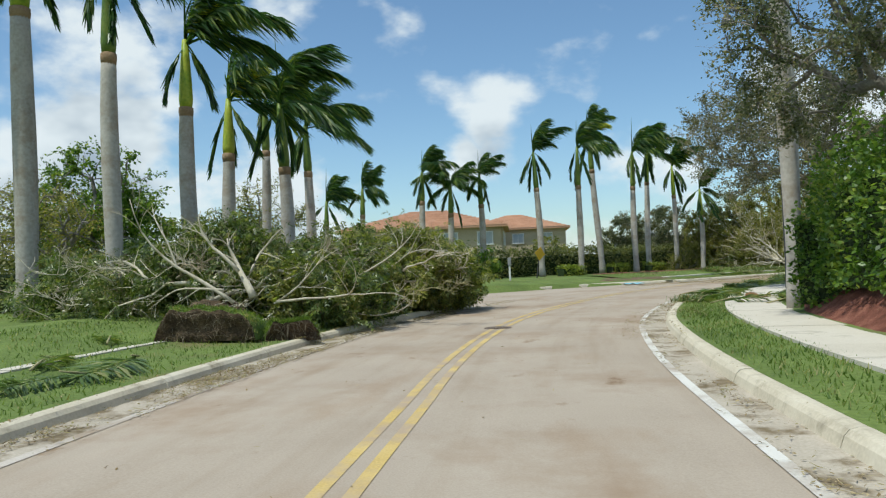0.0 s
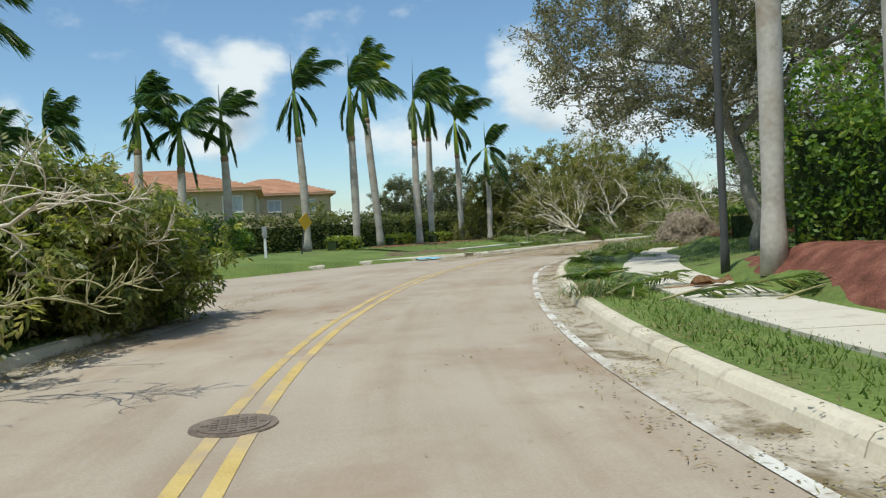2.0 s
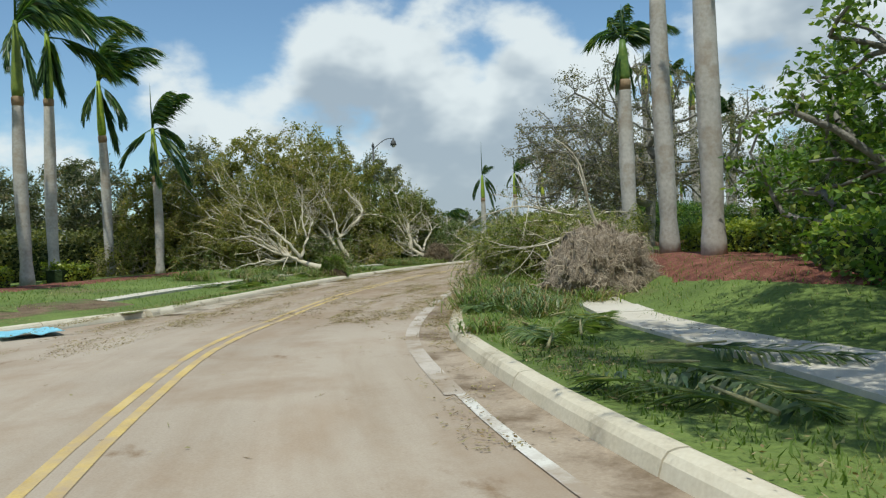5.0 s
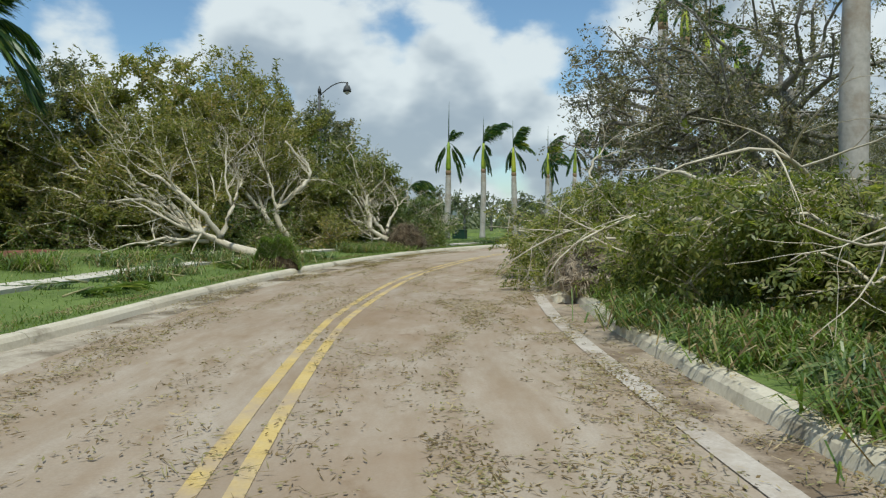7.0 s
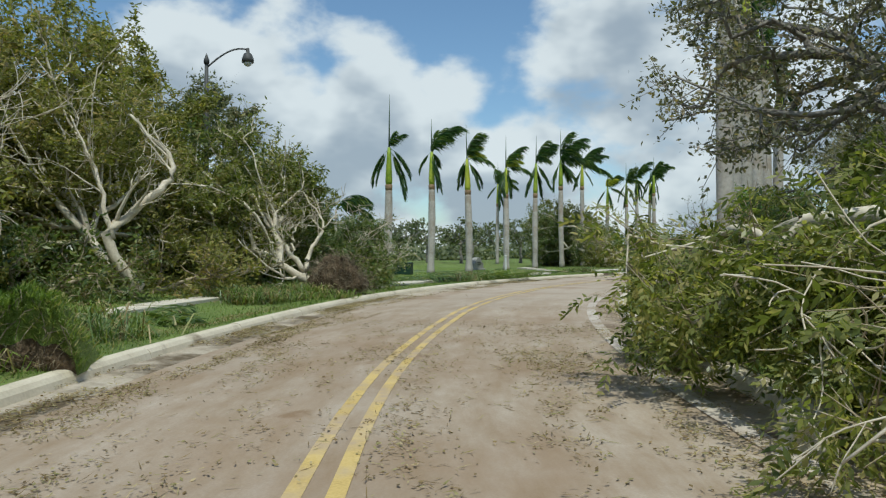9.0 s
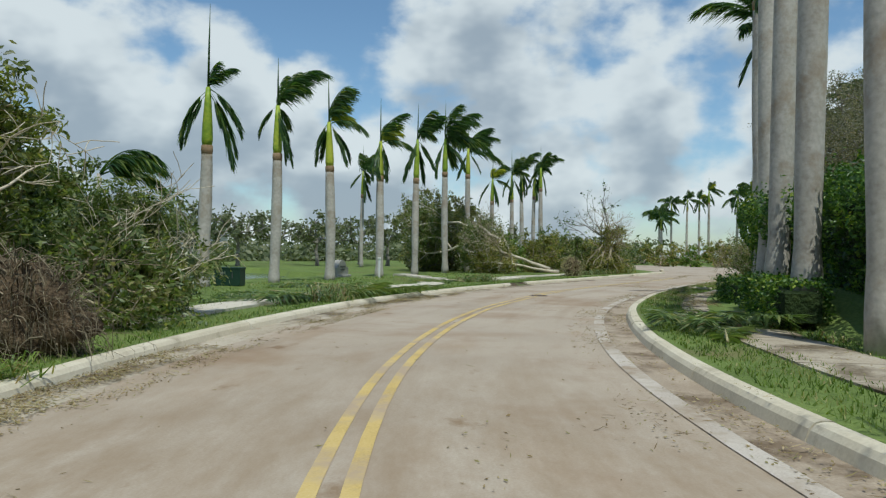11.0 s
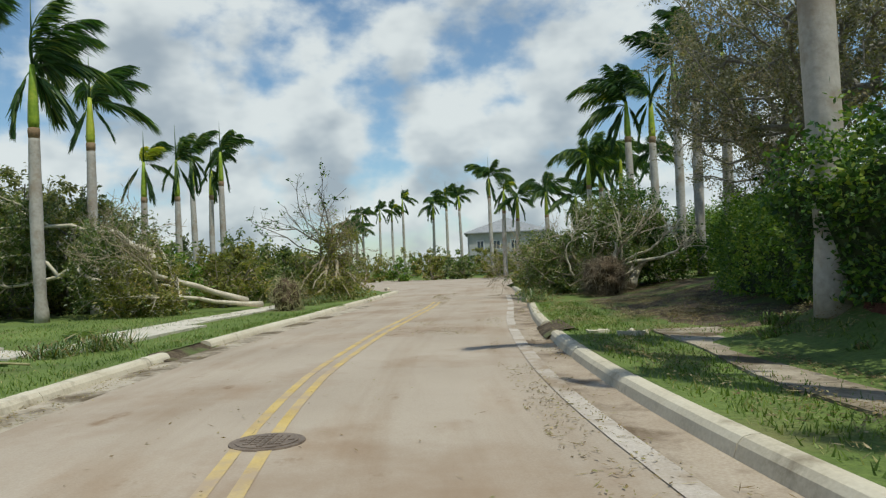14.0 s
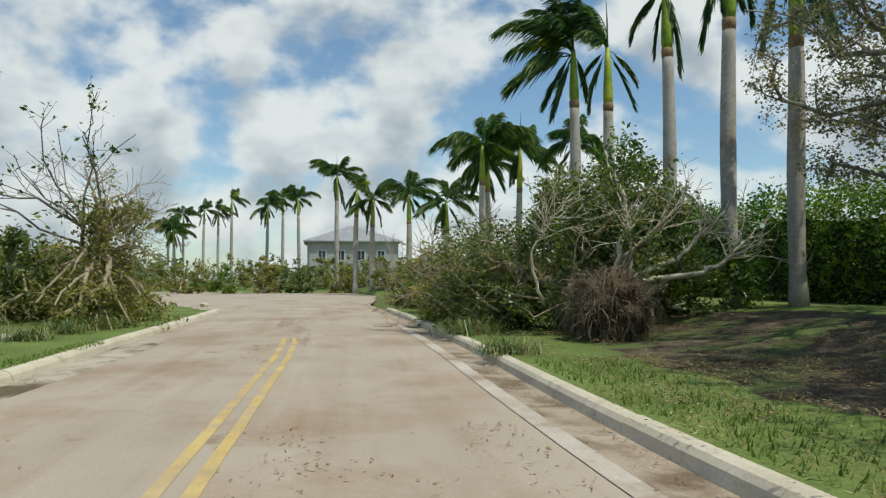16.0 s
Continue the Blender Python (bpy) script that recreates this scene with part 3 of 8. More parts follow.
def inside(x, y, poly):
    hit = np.zeros(len(x), bool)
    for (x1, y1), (x2, y2) in zip(poly, poly[1:] + poly[:1]):
        cross = ((y1 > y) != (y2 > y)) & (x < (x2 - x1) * (y - y1) / (y2 - y1 + 1e-12) + x1)
        hit ^= cross
    return hit


LAKE = [(40, 75.2), (47, 74.4), (53, 75), (57.4, 76.6), (58.5, 81), (63, 87), (62, 93), (52, 90), (44, 86.5), (34, 84), (30, 79)]


FAR = [(84, 66.0), (90, 67.2), (97, 71.5), (108, 77.5), (126, 82), (142, 80), (146, 70), (138, 60), (122, 56.8), (104, 58.2), (92, 59.4), (84, 59.0)]
S_FAR = float(road_coords([85.5], [62.6])[0][0])


def build_ground():
    fine = 0.5
    xs = np.concatenate([[-2500, -900, -350, -150, -80, -50], np.arange(-30, 100, fine), [104, 110, 118, 130, 150, 200, 300, 600, 2500]])
    ys = np.concatenate([[-2500, -700, -250, -100, -50, -30], np.arange(-14, 96, fine), [100, 106, 116, 140, 190, 300, 700, 2500]])
    gx, gy = np.meshgrid(xs, ys)
    x, y = gx.ravel(), gy.ravel()
    s, d = road_coords(x, y)
    z = land(x, y) - 0.03 - 0.05 * (1 - smooth(8, 11, np.abs(d)))
    far = np.hypot(x - 30, y - 40)
    z = np.where(far > 140, 0.3, z)
    on = ((d > -4.6) & (d < 4.9) & (s > -70) & (s < 150)) | inside(x, y, STREET) | inside(x, y, FAR)
    z = np.where(on, -0.35, z)
    z = np.where(inside(x, y, LAKE), -0.5, z)
    nx, ny = len(xs), len(ys)
    faces = [(j * nx + i, j * nx + i + 1, (j + 1) * nx + i + 1, (j + 1) * nx + i) for j in range(ny - 1) for i in range(nx - 1)]
    ob = mesh_object("ground", np.stack([x, y, z], 1), faces, M_GRASS, smooth=True)
    tagged(ob, "green storm-littered lawn spreading to the horizon", "ground", kind="structure")


build_ground()


def sweep(name, points, profile, mat, parent=None, label="", kind="", category="", wave=0.0):
    """A strip along points (x, y, right x, right y): the profile is a list of (distance to the right, height)."""
    verts, faces, k = [], [], len(profile)
    for i, (x, y, rx, ry) in enumerate(points):
        for d, z in profile:
            px, py = x + rx * d, y + ry * d
            verts.append((px, py, z + wave * noise.noise((px * 0.3, py * 0.3, 2.0))))
    for i in range(len(points) - 1):
        for j in range(k - 1):
            a = i * k + j
            faces.append((a, a + 1, a + k + 1, a + k))
    return tagged(mesh_object(name, verts, faces, mat, parent, label, True), label, category, kind=kind)


def run(s0, s1, step=1.0):
    n = max(1, round((s1 - s0) / step))
    out = []
    for i in range(n + 1):
        s = s0 + (s1 - s0) * i / n
        p, h = beside(s, 0), heading(s)
        out.append((p.x, p.y, math.cos(h), -math.sin(h)))
    return out


def run_of(points, step=0.8):
    """The same along a line of its own."""
    q = spline(points, step)
    t = np.gradient(q, axis=0)
    t /= np.linalg.norm(t, axis=1, keepdims=True)
    return [(a[0], a[1], b[1], -b[0]) for a, b in zip(q, t)]


END = 140
lane = sweep("road", run(-55, END), [(-3.25, 0), (-1.6, 0.02), (0, 0.03), (1.6, 0.02), (3.05, 0)], M_ROAD, label="sun-bleached pinkish asphalt road strewn with leaf litter",
      kind="structure", category="road", wave=0.012)
ROAD_D = (-3.25, -1.6, 0, 1.6, 3.05)
strip_s = np.linspace(-55, END, len(run(-55, END)))
lane_uv = lane.data.uv_layers.new(name="along_across")
for loop in lane.data.loops:
    k = loop.vertex_index
    lane_uv.data[loop.index].uv = (float(strip_s[k // 5]), ROAD_D[k % 5])
sweep("gutter", run(-55, 32), [(3.0, -0.012), (3.05, 0.006), (3.3, -0.012), (3.55, 0.0)], M_PAN, label="pale stained concrete gutter beside the kerb", kind="structure", category="gutter")
sweep("gutter", run(32, END), [(3.0, -0.012), (3.05, 0.006), (3.3, -0.012), (3.55, 0.0)], M_GUTTER, label="dirty concrete gutter beside the kerb", kind="structure", category="gutter")
side = bmesh.new()
sv = [side.verts.new((x, y, 0.0)) for x, y in STREET]
bmesh.ops.triangle_fill(side, edges=[side.edges.new((sv[i], sv[(i + 1) % len(sv)])) for i in range(len(sv))], use_beauty=True)
for v in side.verts:
    v.co.z = -0.012
bmesh.ops.recalc_face_normals(side, faces=side.faces)
tagged(part("road", side, M_ROAD), "pale asphalt mouth of a side street", "road", kind="structure")

# painted lines: two yellow ones down the middle, a white one along each edge
CROWN = 0.034


CENTRE = [(-55, 0.15), (8, 0.15), (14, 0.05), (21, -0.03), (27, -0.04), (36, 0.1), (44, 0.18), (51, 0.0), (57, 0.05), (66, 0.2), (74, 0.23), (84, 0.2), (92, 0.02), (97, 0.08), (102, 0.18), (108, 0.17), (116, 0.0)]


def stripe(name, s0, s1, d, width, z, mat, label, middle=False):
    pts = run(s0, s1)
    if middle:
        off = np.interp(np.linspace(s0, s1, len(pts)), [c[0] for c in CENTRE], [c[1] for c in CENTRE])
        pts = [(x + rx * o, y + ry * o, rx, ry) for o, (x, y, rx, ry) in zip(off, pts)]
    sweep(name, pts, [(d - width / 2, z), (d + width / 2, z)], mat, label=label, kind="structure", category="road marking", wave=0.012)


for d in (-0.115, 0.115):
    stripe("road_marking", -55, 112, d, 0.105, CROWN, M_YELLOW, "worn double yellow centre line on the road", True)
stripe("road_marking", -55, 36, 3.0, 0.11, 0.012, M_WHITE, "worn white edge line beside the gutter")
stripe("road_marking", 36, 118, 2.95, 0.2, 0.012, M_EDGE, "tan dirt-stained edge line beside the gutter")
stripe("road_marking", -55, 23.5, -2.68, 0.12, 0.013, M_EDGE, "dirty pale edge line beside the kerb")
sweep("gutter", run(-55, 23.8), [(-3.25, 0.012), (-3.1, 0.02), (-2.85, 0.022), (-2.74, 0.01)], M_PAN, label="pale concrete gutter with leaves in it", kind="structure", category="gutter", wave=0.012)

sweep("gutter", run(46, 112), [(-3.2, 0.0), (-2.9, 0.02), (-2.6, 0.022), (-2.42, 0.008)], M_DIRTY, label="band of brown dirt in the gutter", kind="structure", category="gutter", wave=0.012)

# lawns beside the kerbs
for s0, s1, label in ((-55, 24.6, "mown grass strip littered with fronds"), (45.5, S_FAR, "mown grass strip with broken fronds")):
    prof = []
    pts = run(s0, s1)
    verts, faces = [], []
    offs = (-3.42, -4.0, -4.8, -5.6, -6.4, -7.4, -8.6, -10.0, -11.2)
    for x, y, rx, ry in pts:
        px, py = [x + rx * o for o in offs], [y + ry * o for o in offs]
        hz = land(px, py)
        for a, b, h, o in zip(px, py, hz, offs):
            verts.append((a, b, h + (0 if o > -11 else -0.25)))
    k = len(offs)
    faces = [(i * k + j + 1, i * k + j, (i + 1) * k + j, (i + 1) * k + j + 1) for i in range(len(pts) - 1) for j in range(k - 1)]
    tagged(mesh_object("verge", verts, faces, M_GRASS, None, label, True), label, "lawn", kind="structure")
pts = run(-55, S_FAR)
offs = (3.72, 4.4, 5.2, 6.3, 7.0, 7.8, 8.8, 10.0, 11.2)
verts = []
for x, y, rx, ry in pts:
    px, py = [x + rx * o for o in offs], [y + ry * o for o in offs]
    for a, b, h, o in zip(px, py, land(px, py), offs):
        verts.append((a, b, h + (0 if o < 11 else -0.25)))
k = len(offs)
tagged(mesh_object("verge", verts, [(i * k + j, i * k + j + 1, (i + 1) * k + j + 1, (i + 1) * k + j) for i in range(len(pts) - 1) for j in range(k - 1)], M_GRASS, None, "", True),
       "grass verge rising to a planted bank", "lawn", kind="structure")
far_kerb = run_of([(9.6, 45.15), (6.0, 43.75), (2.5, 41.55), (-1.8, 37.75), (-4.4, 34.75), (-9, 32.0), (-20, 31.0), (-45, 30.6)])
near_kerb = run_of([(-45, 26.4), (-20, 27.1), (-9, 27.3), (-4.4, 26.2), (-2.6, 24.8), (-2.15, 23.2)])
sweep("verge", far_kerb, [(0.1, 0.14), (0.8, 0.16), (2.2, 0.22), (3.5, 0.3), (3.8, -0.1)], M_GRASS, label="narrow grass strip with mulch behind the kerb", kind="structure", category="lawn")
sweep("verge", near_kerb, [(0.1, 0.14), (0.8, 0.16), (2.0, 0.2), (2.2, -0.1)], M_GRASS, label="grass strip behind the kerb of the side street", kind="structure", category="lawn")

sweep("mulch_bed", far_kerb, [(1.3, 0.12), (1.5, 0.205), (2.2, 0.26), (3.0, 0.31), (3.4, 0.325), (3.6, 0.2)], M_DUFF, label="brown mulch and leaf litter at the palms' feet", kind="structure", category="mulch bed", wave=0.05)

KERB = [(-0.02, -0.1), (0.0, 0.0), (0.03, 0.09), (0.07, 0.135), (0.13, 0.15), (0.2, 0.15), (0.235, 0.135), (0.245, -0.05)]


def kerb_line(label, points, mirrored, length=4):
    """Concrete kerb in sections with open joints between them."""
    root = tagged(new("kerb"), label, "kerb", kind="structure")
    prof = [(-d, z) for d, z in KERB] if mirrored else KERB
    for i in range(0, len(points) - 1, length):
        piece = points[i:i + length + 1]
        if len(piece) < 2:
            continue
        (x0, y0, *_), (x1, y1, *_) = piece[0], piece[1]
        (x2, y2, *_), (x3, y3, *_) = piece[-1], piece[-2]
        piece = list(piece)
        g = 0.012
        piece[0] = (x0 + (x1 - x0) * g, y0 + (y1 - y0) * g, *piece[0][2:])
        piece[-1] = (x2 + (x3 - x2) * g, y2 + (y3 - y2) * g, *piece[-1][2:])
        drop = random.uniform(-0.006, 0.006)
        verts = [(x + rx * d, y + ry * d, z + drop) for x, y, rx, ry in piece for d, z in prof]
        k = len(prof)
        faces = []
        for a in range(len(piece) - 1):
            for j in range(k - 1):
                q = (a * k + j, a * k + j + 1, (a + 1) * k + j + 1, (a + 1) * k + j)
                faces.append(q if not mirrored else q[::-1])
        faces += [tuple(range(k))[::-1] if not mirrored else tuple(range(k)), tuple(range((len(piece) - 1) * k, len(piece) * k)) if not mirrored else tuple(range((len(piece) - 1) * k, len(piece) * k))[::-1]]
        mesh_object("kerb_section", verts, faces, M_CONC, root)


def shift(points, d):
    return [(x + rx * d, y + ry * d, rx, ry) for x, y, rx, ry in points]


kerb_line("pale concrete kerb beside the planted bank", shift(run(-30, 96.2, 0.75), 3.5), False)
kerb_line("pale concrete kerb beside the storm-littered verge", shift(run(98.4, S_FAR + 1, 0.75), 3.5), False)
kerb_line("weathered concrete kerb with leaf litter against it", shift(run(-30, 24.3, 0.75), -3.2), True)


def left_edge(s0, s1):
    """The foot of the kerb along the far lawn, which stands a little further into the road between s = 50 and 105."""
    n = max(1, round((s1 - s0) / 0.75))
    out = []
    for (x, y, rx, ry), s in zip(run(s0, s1, 0.75), np.linspace(s0, s1, n + 1)):
        o = -3.2 + 0.3 * float(smooth(46, 51, s) - smooth(103, 112, s))
        out.append((x + rx * o, y + ry * o, rx, ry))
    return out


kerb_line("weathered concrete kerb along the lawn", left_edge(46, 94.7), True)
kerb_line("weathered concrete kerb beside the brush heaps", left_edge(96.6, S_FAR + 1), True)
sweep("verge", left_edge(46, 112), [(-0.62, 0.1), (-0.5, 0.142), (-0.22, 0.138)], M_GRASS, label="edge of the mown grass strip along the kerb", kind="structure", category="lawn")
sweep("soil", left_edge(94.4, 96.9), [(-0.3, 0.142), (-0.16, 0.1), (0.02, 0.03), (0.12, 0.0)], M_BANK, label="bare soil in the gap of the broken kerb", kind="structure", category="soil", wave=0.04)
kerb_line("pale concrete kerb of the side street", far_kerb, False)
kerb_line("pale concrete kerb of the side street", near_kerb, False)


def sidewalk(label, s0, s1, d0, d1, z=0.19, bend=None, mat=None):
    root = tagged(new("sidewalk"), label, "sidewalk", kind="structure")
    s = s0
    while s < s1 - 0.2:
        e = min(s + 1.5, s1)
        zz = z + random.uniform(-0.006, 0.006)
        verts, rows = [], []
        for q in (s + 0.008, (s + e) / 2, e - 0.008):
            o = bend(q) if bend else 0.0
            a, b = beside(q, d0 + o), beside(q, d1 + o)
            verts += [(a.x, a.y, zz - 0.12), (a.x, a.y, zz), (b.x, b.y, zz), (b.x, b.y, zz - 0.12)]
        faces = [(0, 1, 2, 3), (11, 10, 9, 8)]
        for r in (0, 4):
            faces += [(r + j, r + 4 + j, r + 5 + j, r + 1 + j) for j in range(3)]
        mesh_object("slab", verts, [f[::-1] for f in faces], mat or M_WALK, root)
        s = e


sidewalk("pale concrete sidewalk with tree debris lying on it", -25, 62, 4.95, 6.3, bend=lambda s: 0.9 * float(smooth(26, 38, np.array(s))) - 0.1)
sidewalk("dirt-covered concrete sidewalk shaded by palms", 62, 95.4, 4.85, 6.0, 0.168, bend=lambda s: 0.9 * (1 - float(smooth(62, 70, np.array(s)))) - 0.1 + 0.4 * float(smooth(89, 93, np.array(s))), mat=M_DIRTY)
sidewalk("narrow concrete sidewalk across the lawn", -25, 13.5, -6.75, -5.6, 0.24)
sidewalk("narrow concrete sidewalk across the lawn", 48, 72, -6.5, -5.4, 0.27)
sidewalk("narrow concrete sidewalk across the lawn", 72, 92.7, -5.9, -4.9, 0.2, bend=lambda s: 0.65 * float(smooth(72, 75, np.array(s))) - 0.75 * float(smooth(91.1, 92.3, np.array(s))))
spur = tagged(new("sidewalk"), "narrow concrete path branching off across the lawn", "sidewalk", kind="structure")
for k in range(4):
    ends = [beside(94.2 + 0.5 * (k + q), -5.35 - 1.05 * (k + q)) for q in (0.01, 0.99)]
    over = [beside(95.2 + 0.5 * (k + q), -5.35 - 1.05 * (k + q)) for q in (0.01, 0.99)]
    ring = [ends[0], ends[1], over[1], over[0]]
    mesh_object("slab", [(p.x, p.y, z + 0.05 * k) for z in (0.08, 0.2) for p in ring], [(4, 5, 6, 7), (3, 2, 1, 0)] + [(j, (j + 1) % 4, 4 + (j + 1) % 4, 4 + j) for j in range(4)], M_WALK, spur)
sidewalk("short piece of sidewalk between brush and lawn", 95.3, 100.7, -5.6, -4.6, 0.2)
sidewalk("narrow concrete sidewalk across the lawn", 98, 112, -6.2, -5.2, 0.2)

far = bmesh.new()
fv = [far.verts.new((x, y, 0.0)) for x, y in FAR]
bmesh.ops.triangle_fill(far, edges=[far.edges.new((fv[i], fv[(i + 1) % len(fv)])) for i in range(len(fv))], use_beauty=True)
for v in far.verts:
    v.co.z = -0.02
bmesh.ops.recalc_face_normals(far, faces=far.faces)
tagged(part("road", far, M_ROAD), "wide pale asphalt of the junction ahead", "road", kind="structure")

lake = bmesh.new()
lv = [lake.verts.new((x, y, 0)) for x, y in [(25, 70), (70, 70), (70, 98), (25, 98)]]
lake.faces.new(lv)
for v in lake.verts:
    v.co.z = -0.12
tagged(part("water", lake, M_WATER), "still grey pond behind the palms", "water", kind="structure")


def manhole(x, y):
    root = thing("manhole_cover", (x, y, 0.026), "round rusty iron manhole cover set in the road", "manhole cover", "manhole covers")
    bm = bmesh.new()
    bmesh.ops.create_cone(bm, cap_ends=True, segments=40, radius1=0.31, radius2=0.3, depth=0.03)
    part("rim", bm, M_IRON, root)
    bm = bmesh.new()
    bmesh.ops.create_cone(bm, cap_ends=True, segments=32, radius1=0.25, radius2=0.25, depth=0.012, matrix=Matrix.Translation((0, 0, 0.016)))
    for i in range(-3, 4):
        for j in range(-3, 4):
            if i * i + j * j < 10:
                box(bm, (0.045, 0.045, 0.008), (i * 0.065, j * 0.065, 0.025))
    part("lid", bm, M_IRON, root)


manhole(-0.55, 16.25)
manhole(47.70, 62.07)


# ---------------------------------------------------------------- palms
def frond_mesh(name, mat, seed, length, droop, sway, leaf, fold, ragged=0.0, pairs=42, start=0.15):
    """One feather leaf along +x from its stem: a curved midrib with drooping leaflets on both sides."""
    rng = np.random.default_rng(seed)
    n = 14
    ts = np.linspace(0, 1, n)
    ang = start - droop * ts ** 1.3
    x = np.concatenate([[0], np.cumsum(np.cos(ang[:-1]) * length / (n - 1))])
    z = np.concatenate([[0], np.cumsum(np.sin(ang[:-1]) * length / (n - 1))])
    y = sway * ts ** 2 * length
    rib = np.stack([x, y, z], 1)
    quads = []
    for w in (0.0, 1.0):
        for i in range(n - 1):
            r0, r1 = 0.028 * (1 - ts[i]) + 0.006, 0.028 * (1 - ts[i + 1]) + 0.006
            a, b = rib[i], rib[i + 1]
            o0, o1 = (np.array([0, r0, 0]), np.array([0, r1, 0])) if w else (np.array([0, 0, r0]), np.array([0, 0, r1]))
            quads.append([a - o0, b - o1, b + o1, a + o0])
    for side in (-1, 1):
        for i in range(pairs):
            t = 0.08 + 0.92 * (i + rng.uniform(0, 0.8)) / pairs
            if rng.random() < ragged:
                continue
            p = np.array([np.interp(t, ts, rib[:, k]) for k in range(3)])
            q = np.array([np.interp(min(t + 0.05, 1), ts, rib[:, k]) for k in range(3)])
            d = q - p
            d /= np.linalg.norm(d) + 1e-9
            out = np.cross(d, [0, 0, 1.0]) * -side
            out /= np.linalg.norm(out) + 1e-9
            L = leaf * (0.55 + 0.9 * math.sin(math.pi * min(t * 0.9 + 0.08, 1))) * rng.uniform(0.75, 1.15)
            up = np.array([0, 0, 1.0]) * rng.uniform(-fold - 0.5, 0.25 - fold)
            w = out * 0.75 + d * rng.uniform(0.45, 0.9) + up
            w /= np.linalg.norm(w)
            tip = p + w * L + np.array([0, 0, -0.28 * L * (0.4 + fold)])
            mid = p + w * L * 0.5
            wide = np.cross(w, [0.2, 0.1, 1.0])
            wide = wide / (np.linalg.norm(wide) + 1e-9) * 0.03 * rng.uniform(0.8, 1.4)
            quads.append([p, mid + wide, tip, mid - wide])
    me = quads_mesh(name, np.array(quads), mat)
    data = me.data
    bpy.data.objects.remove(me)
    return data


def wind_frond(name, mat, seed, length, a0, a1, leaf=0.6, pairs=84, hang=0.5, spread=0.5, blow=(0.3, 0.75)):
    """A feather leaf combed by the wind along +x: the midrib rises at a0 degrees and bends to a1, the leaflets stream downwind."""
    rng = np.random.default_rng(seed)
    n = 12
    ts = np.linspace(0, 1, n)
    ang = np.radians(a0 + (a1 - a0) * ts ** 1.15)
    step = length / (n - 1)
    rib = np.stack([np.concatenate([[0], np.cumsum(np.cos(ang[:-1]) * step)]), 0.12 * length * rng.uniform(-1, 1) * ts ** 2, np.concatenate([[0], np.cumsum(np.sin(ang[:-1]) * step)])], 1)
    quads = []
    for i in range(n - 1):
        for o in (np.array([0, 1.0, 0]), np.array([-0.7, 0, 0.7])):
            r0, r1 = 0.03 * (1 - ts[i]) + 0.005, 0.03 * (1 - ts[i + 1]) + 0.005
            quads.append([rib[i] - o * r0, rib[i + 1] - o * r1, rib[i + 1] + o * r1, rib[i] + o * r0])
    for side in (-1, 1):
        for i in range(pairs):
            t = 0.16 + 0.84 * (i + rng.uniform(0, 0.9)) / pairs
            p = np.array([np.interp(t, ts, rib[:, k]) for k in range(3)])
            q = np.array([np.interp(min(t + 0.06, 1), ts, rib[:, k]) for k in range(3)])
            d = (q - p) / (np.linalg.norm(q - p) + 1e-9)
            w = d * rng.uniform(0.5, 0.95) + np.array([rng.uniform(*blow), side * spread * rng.uniform(0.25, 1.2), -hang * rng.uniform(0.3, 1.5)])
            w /= np.linalg.norm(w)
            L = leaf * (0.5 + 0.75 * math.sin(math.pi * min(t * 0.88 + 0.06, 1))) * rng.uniform(0.75, 1.2)
            tip = p + w * L + np.array([0.06, 0, -0.22 * L])
            mid = p + w * L * 0.45
            wide = np.cross(w, rng.normal(size=3))
            wide = wide / (np.linalg.norm(wide) + 1e-9) * 0.026 * rng.uniform(0.8, 1.4)
            quads.append([p, mid + wide, tip, mid - wide])
    ob = quads_mesh(name, np.array(quads), mat)
    data = ob.data
    bpy.data.objects.remove(ob)
    return data


WIND_TOP = [wind_frond("frond", M_FROND, 200 + i, ln, a0, a1, 0.62) for i, (ln, a0, a1) in enumerate(((1.9, 88, 25), (2.1, 76, 5), (1.7, 95, 40), (2.2, 66, -15)))]
WIND_SIDE = [wind_frond("frond", M_FROND, 210 + i, ln, a0, a1, 0.66, hang=0.75) for i, (ln, a0, a1) in enumerate(((2.3, 48, -40), (2.2, 25, -58), (2.5, 60, -48), (2.1, 8, -62)))]
WIND_HANG = [wind_frond("frond", M_FROND, 220 + i, ln, a0, a1, 0.46, hang=1.0, spread=0.3, blow=(-0.1, 0.2)) for i, (ln, a0, a1) in enumerate(((1.9, -52, -90), (2.1, -66, -88), (1.6, -34, -94)))]
WIND_YELLOW = [wind_frond("frond", M_FRONDY, 230 + i, ln, a0, a1, 0.55) for i, (ln, a0, a1) in enumerate(((1.5, 88, -10), (1.4, 70, -35)))]
FROND_LIE = [frond_mesh("frond", M_FRONDG, 70 + i, 2.4, dr, sw, 0.5, 0.02, 0.1, 48, 0.03) for i, (dr, sw) in enumerate(((0.06, 0.1), (0.08, -0.2), (0.05, 0.25)))]


